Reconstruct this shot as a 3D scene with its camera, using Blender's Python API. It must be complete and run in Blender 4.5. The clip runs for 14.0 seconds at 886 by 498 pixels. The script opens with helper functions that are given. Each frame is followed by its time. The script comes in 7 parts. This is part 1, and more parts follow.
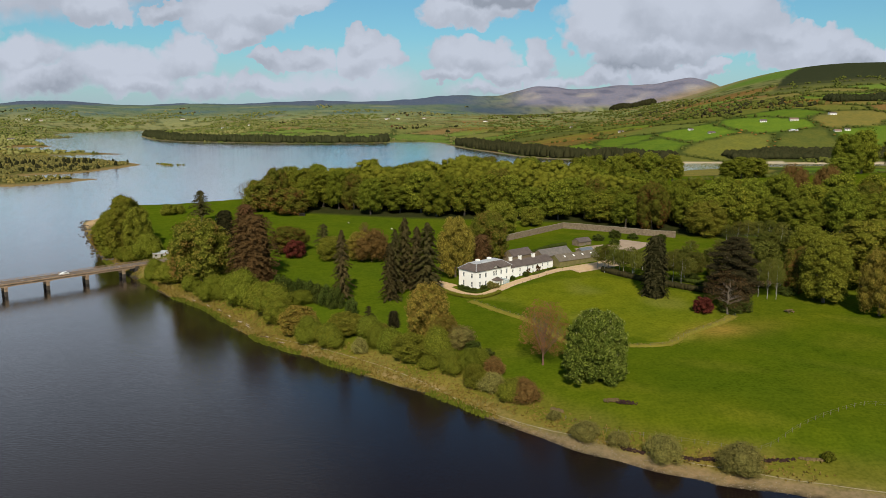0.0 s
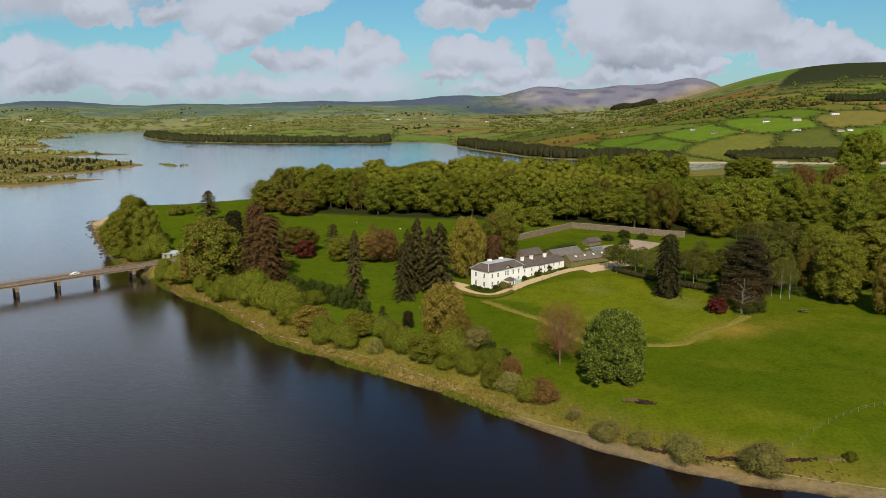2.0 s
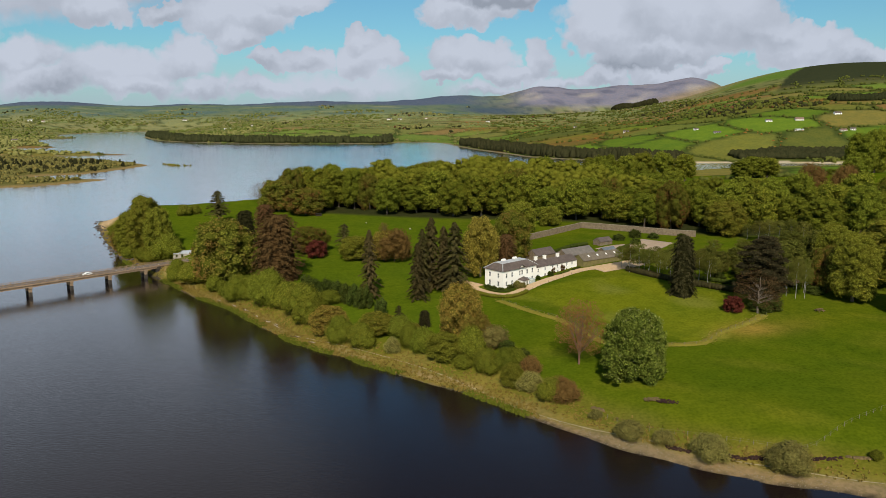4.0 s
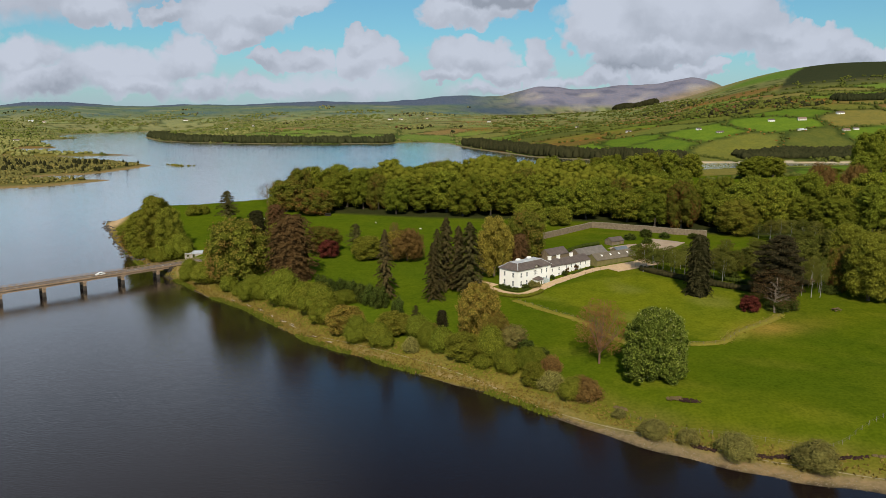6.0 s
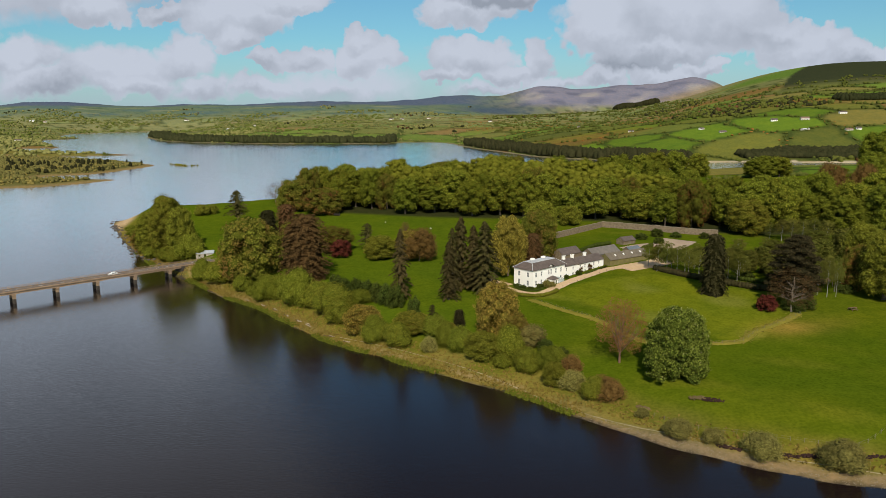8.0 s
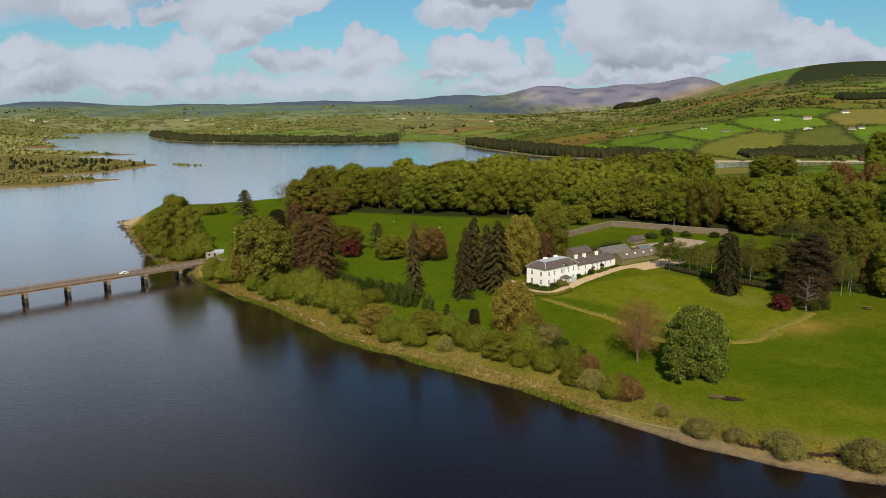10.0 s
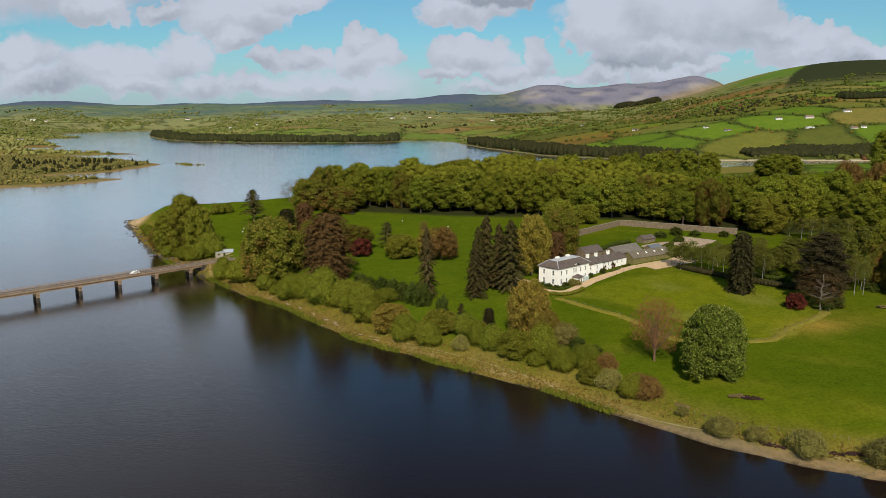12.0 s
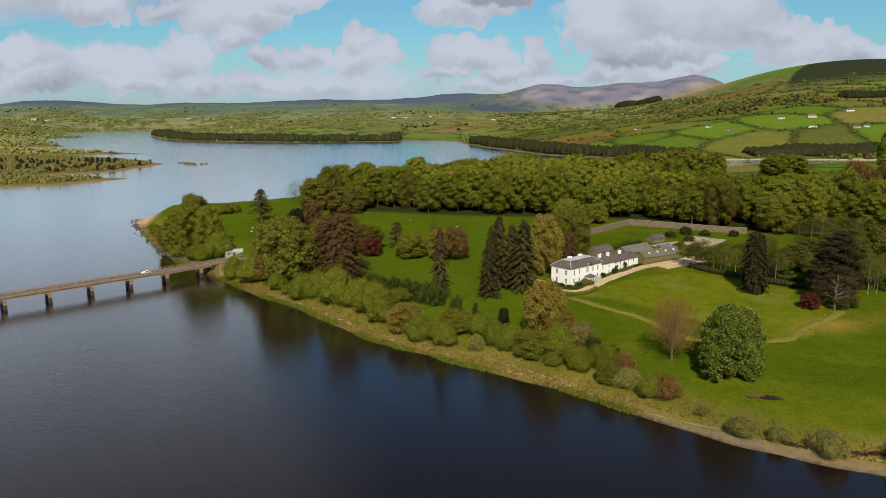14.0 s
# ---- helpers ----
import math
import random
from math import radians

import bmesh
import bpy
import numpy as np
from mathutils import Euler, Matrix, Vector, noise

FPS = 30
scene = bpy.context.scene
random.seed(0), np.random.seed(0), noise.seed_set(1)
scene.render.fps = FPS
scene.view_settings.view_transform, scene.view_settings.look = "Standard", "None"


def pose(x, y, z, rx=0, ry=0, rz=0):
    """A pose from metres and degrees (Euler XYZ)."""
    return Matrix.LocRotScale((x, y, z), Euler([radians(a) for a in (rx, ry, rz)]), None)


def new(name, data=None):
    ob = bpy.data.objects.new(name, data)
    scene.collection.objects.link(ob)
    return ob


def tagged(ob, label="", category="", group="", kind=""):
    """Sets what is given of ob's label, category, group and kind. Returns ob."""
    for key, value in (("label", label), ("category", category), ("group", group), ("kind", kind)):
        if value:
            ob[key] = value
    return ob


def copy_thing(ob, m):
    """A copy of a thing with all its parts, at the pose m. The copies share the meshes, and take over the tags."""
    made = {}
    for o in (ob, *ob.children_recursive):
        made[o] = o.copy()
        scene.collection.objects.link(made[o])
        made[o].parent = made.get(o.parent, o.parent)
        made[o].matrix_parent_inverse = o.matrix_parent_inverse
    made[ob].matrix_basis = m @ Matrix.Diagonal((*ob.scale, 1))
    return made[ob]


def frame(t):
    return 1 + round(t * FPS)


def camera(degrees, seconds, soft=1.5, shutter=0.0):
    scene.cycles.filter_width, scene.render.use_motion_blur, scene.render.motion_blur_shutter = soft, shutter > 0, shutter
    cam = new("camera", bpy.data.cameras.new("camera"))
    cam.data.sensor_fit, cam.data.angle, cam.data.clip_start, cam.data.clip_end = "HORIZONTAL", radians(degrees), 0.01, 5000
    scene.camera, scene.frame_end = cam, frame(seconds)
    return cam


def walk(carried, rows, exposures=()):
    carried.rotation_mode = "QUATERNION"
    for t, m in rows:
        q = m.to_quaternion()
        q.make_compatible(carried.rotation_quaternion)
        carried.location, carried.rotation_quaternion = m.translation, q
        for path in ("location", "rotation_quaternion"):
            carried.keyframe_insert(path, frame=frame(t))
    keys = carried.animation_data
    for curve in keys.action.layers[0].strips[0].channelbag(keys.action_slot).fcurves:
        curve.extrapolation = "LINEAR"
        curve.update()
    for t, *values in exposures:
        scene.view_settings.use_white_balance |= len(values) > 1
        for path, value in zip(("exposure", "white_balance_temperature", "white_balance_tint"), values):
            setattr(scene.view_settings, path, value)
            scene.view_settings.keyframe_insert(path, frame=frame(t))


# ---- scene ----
cam = camera(62.0, 14.0, soft=0.55)
METRES, EYE, TILT, LEAN, TURN = 39.0, 80.5, -10.5, 0.0, 0.0
ROWS = [
    (0.0, 0.0000, 0.0000, 0.0000, 0.000, 0.000, -0.00),
    (0.5, -0.0294, -0.0002, -0.0006, 0.006, 0.012, 0.01),
    (1.0, -0.0605, 0.0008, -0.0011, 0.006, 0.018, 0.01),
    (1.5, -0.0938, 0.0010, -0.0018, 0.006, 0.018, 0.02),
    (2.0, -0.1284, 0.0013, -0.0027, 0.006, 0.018, 0.03),
    (2.5, -0.1647, 0.0011, -0.0030, 0.012, 0.018, 0.05),
    (3.0, -0.2016, 0.0005, -0.0041, 0.012, 0.018, 0.06),
    (5.5, -0.3941, -0.0046, -0.0089, -0.012, 0.031, 0.14),
    (6.0, -0.4346, -0.0048, -0.0100, -0.018, 0.031, 0.14),
    (6.5, -0.4753, -0.0050, -0.0107, -0.025, 0.031, 0.14),
    (7.0, -0.5152, -0.0048, -0.0108, -0.031, 0.025, 0.15),
    (7.5, -0.5542, -0.0051, -0.0114, -0.037, 0.025, 0.16),
    (8.0, -0.5922, -0.0048, -0.0123, -0.043, 0.018, 0.17),
    (10.5, -0.7645, 0.0000, -0.0175, -0.080, -0.025, 0.19),
    (11.0, -0.7980, -0.0000, -0.0173, -0.086, -0.043, 0.21),
    (11.5, -0.8318, -0.0003, -0.0164, -0.098, -0.055, 0.21),
    (12.0, -0.8648, -0.0002, -0.0154, -0.098, -0.068, 0.23),
    (12.5, -0.8989, -0.0002, -0.0147, -0.098, -0.086, 0.24),
    (13.0, -0.9327, -0.0002, -0.0133, -0.105, -0.098, 0.25),
    (13.5, -0.9658, 0.0003, -0.0119, -0.111, -0.111, 0.26),
    (14.0, -0.9996, 0.0005, -0.0108, -0.111, -0.123, 0.25),
]
walk(cam, [(t, pose(0, 0, EYE, TILT, LEAN, TURN) @ pose(METRES * x, METRES * y, METRES * z, 90 + pitch, roll, yaw)) for t, x, y, z, yaw, pitch, roll in ROWS])

# ---------------------------------------------------------------- light and sky
SUN_AZ, SUN_EL = 182.0, 40.0          # degrees clockwise from the view's +y, and above the horizon
world = bpy.data.worlds.new("sky")
scene.world = world
world.use_nodes = True
scene.view_settings.exposure = 0.0
WN, WL = world.node_tree.nodes, world.node_tree.links


def cloud_group():
    """One soft cloud puff: adds its cover and its lit-from-above shade to the running sums."""
    g = bpy.data.node_groups.new("puff", "ShaderNodeTree")
    for n, k in (("P", "NodeSocketVector"), ("C", "NodeSocketVector"), ("R", "NodeSocketVector"), ("Cover", "NodeSocketFloat"), ("Shade", "NodeSocketFloat"), ("Soft", "NodeSocketFloat"), ("Grey", "NodeSocketFloat")):
        g.interface.new_socket(n, in_out="INPUT", socket_type=k)
    g.interface.new_socket("Cover", in_out="OUTPUT", socket_type="NodeSocketFloat")
    g.interface.new_socket("Shade", in_out="OUTPUT", socket_type="NodeSocketFloat")
    a, b = g.nodes.new("NodeGroupInput"), g.nodes.new("NodeGroupOutput")
    sub, mul, ln = g.nodes.new("ShaderNodeVectorMath"), g.nodes.new("ShaderNodeVectorMath"), g.nodes.new("ShaderNodeVectorMath")
    sub.operation, mul.operation, ln.operation = "SUBTRACT", "DIVIDE", "LENGTH"
    g.links.new(a.outputs["P"], sub.inputs[0])
    g.links.new(a.outputs["C"], sub.inputs[1])
    g.links.new(sub.outputs[0], mul.inputs[0])
    g.links.new(a.outputs["R"], mul.inputs[1])
    g.links.new(mul.outputs[0], ln.inputs[0])
    inv = g.nodes.new("ShaderNodeMath")
    inv.operation = "SUBTRACT"
    inv.inputs[0].default_value = 1.0
    g.links.new(ln.outputs["Value"], inv.inputs[1])
    gain = g.nodes.new("ShaderNodeMath")
    gain.operation, gain.use_clamp = "MULTIPLY", True
    g.links.new(inv.outputs[0], gain.inputs[0])
    g.links.new(a.outputs["Soft"], gain.inputs[1])
    mx = g.nodes.new("ShaderNodeMath")
    mx.operation = "MAXIMUM"
    g.links.new(gain.outputs[0], mx.inputs[0])
    g.links.new(a.outputs["Cover"], mx.inputs[1])
    g.links.new(mx.outputs[0], b.inputs["Cover"])
    sep = g.nodes.new("ShaderNodeSeparateXYZ")
    g.links.new(mul.outputs[0], sep.inputs[0])
    ma = g.nodes.new("ShaderNodeMath")
    ma.operation = "MULTIPLY_ADD"
    ma.inputs[1].default_value = 0.85
    lit = g.nodes.new("ShaderNodeMath")
    lit.operation = "SUBTRACT"
    lit.inputs[0].default_value = 0.92
    g.links.new(a.outputs["Grey"], lit.inputs[1])
    g.links.new(lit.outputs[0], ma.inputs[2])
    ma.use_clamp = True
    g.links.new(sep.outputs["Y"], ma.inputs[0])
    soft = g.nodes.new("ShaderNodeMath")
    soft.operation, soft.use_clamp = "MULTIPLY", True
    soft.inputs[1].default_value = 1.8
    g.links.new(inv.outputs[0], soft.inputs[0])
    mix = g.nodes.new("ShaderNodeMix")
    g.links.new(soft.outputs[0], mix.inputs["Factor"])
    g.links.new(a.outputs["Shade"], mix.inputs["A"])
    g.links.new(ma.outputs[0], mix.inputs["B"])
    g.links.new(mix.outputs["Result"], b.inputs["Shade"])
    return g


def wmath(op, a, b=None, clamp=False):
    n = WN.new("ShaderNodeMath")
    n.operation, n.use_clamp = op, clamp
    for i, v in enumerate((a, b)):
        if v is None:
            continue
        if isinstance(v, (int, float)):
            n.inputs[i].default_value = v
        else:
            WL.new(v, n.inputs[i])
    return n.outputs[0]


def wmix(fac, a, b):
    n = WN.new("ShaderNodeMix")
    n.data_type = "RGBA"
    for key, v in (("Factor", fac), ("A", a), ("B", b)):
        s = [q for q in n.inputs if q.name == key and q.type == ("VALUE" if key == "Factor" else "RGBA")][0]
        if isinstance(v, (int, float)):
            s.default_value = v
        elif isinstance(v, tuple):
            s.default_value = (*v, 1)
        else:
            WL.new(v, s)
    return [q for q in n.outputs if q.type == "RGBA"][0]


def build_sky():
    WN.clear()
    out, bg = WN.new("ShaderNodeOutputWorld"), WN.new("ShaderNodeBackground")
    WL.new(bg.outputs[0], out.inputs[0])
    sky = WN.new("ShaderNodeTexSky")
    sky.sky_type, sky.sun_disc = "NISHITA", False
    sky.sun_elevation, sky.sun_rotation = radians(SUN_EL), radians(SUN_AZ)
    sky.altitude, sky.air_density, sky.dust_density, sky.ozone_density = 200, 1.0, 0.8, 2.0
    co = WN.new("ShaderNodeTexCoord")
    sep = WN.new("ShaderNodeSeparateXYZ")
    WL.new(co.outputs["Generated"], sep.inputs[0])
    ahead = wmath("MAXIMUM", wmath("ABSOLUTE", sep.outputs["Y"]), 0.12)
    u, v = wmath("DIVIDE", sep.outputs["X"], ahead), wmath("DIVIDE", sep.outputs["Z"], ahead)
    flat = WN.new("ShaderNodeCombineXYZ")
    WL.new(u, flat.inputs[0])
    WL.new(v, flat.inputs[1])
    WL.new(wmath("MULTIPLY", wmath("LESS_THAN", sep.outputs["Y"], 0.0), 7.0), flat.inputs[2])
    # ragged edges: the puffs' plane is bent by two scales of noise
    warp = None
    for scale, amount in ((8.0, 0.060), (26.0, 0.050), (80.0, 0.022)):
        nz = WN.new("ShaderNodeTexNoise")
        nz.inputs["Scale"].default_value, nz.inputs["Detail"].default_value = scale, 4.0
        WL.new(flat.outputs[0], nz.inputs["Vector"])
        off = WN.new("ShaderNodeVectorMath")
        off.operation = "MULTIPLY_ADD"
        off.inputs[1].default_value = (amount, amount * 0.75, 0)
        off.inputs[2].default_value = (-amount / 2, -amount * 0.375, 0)
        WL.new(nz.outputs["Color"], off.inputs[0])
        add = WN.new("ShaderNodeVectorMath")
        add.operation = "ADD"
        WL.new(off.outputs[0], add.inputs[0])
        WL.new((warp or flat).outputs[0], add.inputs[1])
        warp = add
    g = cloud_group()
    cover, shade = None, None

    def puff(cu, cv, ru, rv, soft=7.0, grey=0.0):
        nonlocal cover, shade
        n = WN.new("ShaderNodeGroup")
        n.node_tree = g
        WL.new(warp.outputs[0], n.inputs["P"])
        n.inputs["C"].default_value, n.inputs["R"].default_value, n.inputs["Soft"].default_value = (cu, cv, 0), (ru, rv, 1), soft
        n.inputs["Grey"].default_value = grey
        if cover is None:
            n.inputs["Cover"].default_value, n.inputs["Shade"].default_value = 0, 0.8
        else:
            WL.new(cover, n.inputs["Cover"])
            WL.new(shade, n.inputs["Shade"])
        cover, shade = n.outputs["Cover"], n.outputs["Shade"]
    CLOUDS(puff)
    # the rest of the sky: broken cumulus by noise, overhead, at the sides and behind
    over = WN.new("ShaderNodeTexNoise")
    over.inputs["Scale"].default_value, over.inputs["Detail"].default_value = 2.6, 5.0
    WL.new(co.outputs["Generated"], over.inputs["Vector"])
    high = wmath("MULTIPLY", wmath("SUBTRACT", v, 1.1), 3.0, True)
    side = wmath("MULTIPLY", wmath("SUBTRACT", wmath("ABSOLUTE", u), 0.64), 6.0, True)
    back = wmath("LESS_THAN", sep.outputs["Y"], 0.0)
    rest = wmath("MAXIMUM", wmath("MAXIMUM", high, side), back)
    lump = wmath("MULTIPLY", wmath("SUBTRACT", over.outputs["Fac"], 0.52), 6.0, True)
    cover = wmath("MAXIMUM", cover, wmath("MULTIPLY", lump, rest))
    # fine mottling of the tops
    mot = WN.new("ShaderNodeTexNoise")
    mot.inputs["Scale"].default_value, mot.inputs["Detail"].default_value = 11.0, 7.0
    WL.new(flat.outputs[0], mot.inputs["Vector"])
    rim = wmath("MULTIPLY", cover, wmath("SUBTRACT", 1.0, cover))
    cover = wmath("ADD", cover, wmath("MULTIPLY", wmath("MULTIPLY", wmath("SUBTRACT", mot.outputs["Fac"], 0.5), 9.0), rim), True)
    tone = wmath("ADD", shade, wmath("MULTIPLY", wmath("SUBTRACT", mot.outputs["Fac"], 0.5), 1.6), True)
    cloud = wmix(tone, SKY_GREY, SKY_WHITE)
    # thin milky veil towards the horizon
    veil = wmath("MULTIPLY", wmath("SUBTRACT", 0.095, v), 8.0, True)
    blue = WN.new("ShaderNodeMix")
    blue.data_type, blue.blend_type = "RGBA", "MULTIPLY"
    rgba = [q for q in blue.inputs if q.type == "RGBA"]
    WL.new(sky.outputs[0], rgba[0])
    rgba[1].default_value = SKY_GAIN
    [q for q in blue.inputs if q.type == "VALUE"][0].default_value = 1.0
    clear = wmix(wmath("MULTIPLY", veil, 0.86), [q for q in blue.outputs if q.type == "RGBA"][0], SKY_VEIL)
    WL.new(wmix(wmath("POWER", cover, 0.8), clear, cloud), bg.inputs["Color"])
    bg.inputs["Strength"].default_value = 0.1


SKY_WHITE, SKY_GREY, SKY_VEIL = (5.4, 5.9, 6.9), (3.0, 3.4, 4.1), (4.3, 5.3, 6.5)
SKY_GAIN = (0.50, 0.83, 0.90, 1)


def CLOUDS(puff):
    # heaps above the view, which the near water mirrors
    puff(-0.60, 0.34, 0.38, 0.15, 3.5)
    puff(-0.62, 0.22, 0.52, 0.11, 4.0)
    puff(-0.50, 0.58, 0.42, 0.30, 3.0)
    puff(-0.34, 0.25, 0.15, 0.12, 4.0)
    puff(-0.38, 0.78, 0.30, 0.22, 2.0)
    puff(0.16, 0.25, 0.13, 0.09, 4.0)
    puff(0.42, 0.24, 0.28, 0.10, 3.0)
    # milky banks first, then the heaps, in tangents: across and above the view
    puff(-0.430, 0.060, 0.110, 0.032, 3.0)
    puff(-0.141, 0.036, 0.138, 0.027, 1.2)
    puff(-0.555, 0.076, 0.092, 0.031, 2.5)
    puff(-0.444, 0.138, 0.055, 0.026)
    puff(-0.275, 0.126, 0.084, 0.034)
    puff(-0.270, 0.097, 0.038, 0.020)
    puff(-0.198, 0.144, 0.057, 0.018)
    puff(-0.363, 0.128, 0.031, 0.014)
    puff(-0.340, 0.076, 0.048, 0.034, 3.5)
    puff(-0.409, 0.040, 0.084, 0.018, 2.6, 0.1)
    puff(-0.520, 0.044, 0.075, 0.020, 2.6, 0.45)
    puff(-0.236, 0.032, 0.055, 0.016, 2.8)
    puff(-0.310, 0.036, 0.050, 0.020, 2.6)
    puff(-0.175, 0.072, 0.037, 0.021)
    puff(-0.228, 0.070, 0.032, 0.015)
    puff(-0.095, 0.071, 0.049, 0.028)
    puff(-0.101, 0.091, 0.025, 0.018)
    puff(0.028, 0.128, 0.072, 0.020)
    puff(0.060, 0.146, 0.085, 0.018, 6.0, 0.75)
    puff(0.034, 0.074, 0.066, 0.028)
    puff(0.000, 0.052, 0.040, 0.013)
    puff(0.085, 0.050, 0.045, 0.017)
    puff(0.128, 0.066, 0.024, 0.030, 5.0)
    puff(0.300, 0.128, 0.155, 0.052)
    puff(0.210, 0.100, 0.062, 0.030)
    puff(0.385, 0.118, 0.080, 0.048)
    puff(0.250, 0.066, 0.062, 0.018, 5.0, 0.60)
    puff(0.290, 0.080, 0.090, 0.020, 4.0, 0.35)
    puff(0.212, 0.044, 0.040, 0.015)
    puff(0.290, 0.052, 0.050, 0.014)
    puff(0.350, 0.062, 0.034, 0.012)
    puff(0.475, 0.084, 0.080, 0.026)
    puff(0.440, 0.100, 0.040, 0.022)
    puff(0.556, 0.066, 0.060, 0.020, 5.0, 0.2)
    puff(0.150, 0.036, 0.060, 0.012, 2.0)
    puff(0.060, 0.030, 0.090, 0.012, 1.5)


build_sky()
sun_lamp = bpy.data.lights.new("sun", "SUN")
sun_lamp.energy, sun_lamp.angle, sun_lamp.color = 5.0, radians(0.8), (1.0, 0.91, 0.75)
sun = new("sun", sun_lamp)
sun.rotation_euler = (radians(90 - SUN_EL), 0, radians(180 - SUN_AZ))

# ---------------------------------------------------------------- materials


def material(name, rough=0.8, metal=0.0, spec=0.3):
    m = bpy.data.materials.new(name)
    m.use_nodes = True
    b = m.node_tree.nodes["Principled BSDF"]
    b.inputs["Roughness"].default_value, b.inputs["Metallic"].default_value = rough, metal
    b.inputs["Specular IOR Level"].default_value = spec
    return m, m.node_tree.nodes, m.node_tree.links, b


def mix_rgb(N, L, fac, a, b, blend="MIX"):
    n = N.new("ShaderNodeMix")
    n.data_type, n.blend_type = "RGBA", blend
    ins = [n.inputs[0]] + [q for q in n.inputs if q.type == "RGBA"]
    for s, v in zip(ins, (fac, a, b)):
        if isinstance(v, (int, float)):
            s.default_value = v
        elif isinstance(v, tuple):
            s.default_value = (*v, 1) if len(v) == 3 else v
        else:
            L.new(v, s)
    return [q for q in n.outputs if q.type == "RGBA"][0]


def noise_fac(N, L, scale, detail=4.0, lo=0.35, hi=0.65, vec=None, coord="Object"):
    n = N.new("ShaderNodeTexNoise")
    n.inputs["Scale"].default_value, n.inputs["Detail"].default_value = scale, detail
    if vec is None:
        vec = N.new("ShaderNodeTexCoord").outputs[coord]
    L.new(vec, n.inputs["Vector"])
    r = N.new("ShaderNodeMapRange")
    r.inputs["From Min"].default_value, r.inputs["From Max"].default_value = lo, hi
    L.new(n.outputs["Fac"], r.inputs["Value"])
    return r.outputs["Result"]


def plain(name, a, b, scale=1.5, rough=0.8, metal=0.0, spec=0.12, bump=0.0, fine=12.0, dirt=0.72, relief=0.05):
    """A surface of two close tones, mottled at two scales, with fine relief."""
    m, N, L, bs = material(name, rough, metal, spec)
    c = mix_rgb(N, L, noise_fac(N, L, scale), a, b)
    c = mix_rgb(N, L, noise_fac(N, L, scale * fine, 3.0, 0.3, 0.8), c, tuple(dirt * q for q in a))
    L.new(c, bs.inputs["Base Color"])
    if bump:
        nz = N.new("ShaderNodeTexNoise")
        nz.inputs["Scale"].default_value = scale * fine
        L.new(N.new("ShaderNodeTexCoord").outputs["Object"], nz.inputs["Vector"])
        bp = N.new("ShaderNodeBump")
        bp.inputs["Strength"].default_value, bp.inputs["Distance"].default_value = bump, relief
        L.new(nz.outputs["Fac"], bp.inputs["Height"])
        L.new(bp.outputs[0], bs.inputs["Normal"])
    return m


SHADED_INNER = {}


def foliage(name, a, b, third=None, glow=0.22):
    """Leaves: every clump its own tone, every plant its own shade, light shining through."""
    # dimmed copy of the leaf tones: painted shade for the gaps in a crown
    SHADED_INNER[name] = plain("inner_" + name, tuple(0.78 * q for q in a), tuple(0.45 * (q + k) for q, k in zip(a, b)), 0.9, 1.0, spec=0.0, bump=1.0, fine=3.0, relief=0.9)
    m, N, L, bs = material(name)
    N.remove(bs)
    geo, info = N.new("ShaderNodeNewGeometry"), N.new("ShaderNodeObjectInfo")
    part_of = N.new("ShaderNodeMath")
    part_of.operation = "MULTIPLY"
    part_of.inputs[1].default_value = 0.45
    L.new(geo.outputs["Random Per Island"], part_of.inputs[0])
    both = N.new("ShaderNodeMath")
    both.operation, both.use_clamp = "MULTIPLY_ADD", True
    both.inputs[1].default_value = 0.6
    L.new(noise_fac(N, L, 0.55, 3.0, 0.3, 0.7), both.inputs[0])
    L.new(part_of.outputs[0], both.inputs[2])
    c = mix_rgb(N, L, both.outputs[0], a, b)
    if third:
        c = mix_rgb(N, L, noise_fac(N, L, 0.16, 3.0, 0.42, 0.66), c, third)
    hsv = N.new("ShaderNodeHueSaturation")
    for key, lo, hi in (("Hue", 0.478, 0.512), ("Value", 0.74, 1.28)):
        r = N.new("ShaderNodeMapRange")
        r.inputs["To Min"].default_value, r.inputs["To Max"].default_value = lo, hi
        src = info.outputs["Random"]
        if key == "Hue":
            f = N.new("ShaderNodeMath")
            f.operation = "FRACT"
            k = N.new("ShaderNodeMath")
            k.operation = "MULTIPLY"
            k.inputs[1].default_value = 7.31
            L.new(src, k.inputs[0])
            L.new(k.outputs[0], f.inputs[0])
            src = f.outputs[0]
        L.new(src, r.inputs["Value"])
        L.new(r.outputs["Result"], hsv.inputs[key])
    L.new(c, hsv.inputs["Color"])
    d, t, mx = N.new("ShaderNodeBsdfDiffuse"), N.new("ShaderNodeBsdfTranslucent"), N.new("ShaderNodeMixShader")
    L.new(hsv.outputs[0], d.inputs["Color"])
    L.new(hsv.outputs[0], t.inputs["Color"])
    mx.inputs[0].default_value = glow
    L.new(d.outputs[0], mx.inputs[1])
    L.new(t.outputs[0], mx.inputs[2])
    L.new(mx.outputs[0], [n for n in N if n.type == "OUTPUT_MATERIAL"][0].inputs[0])
    return m


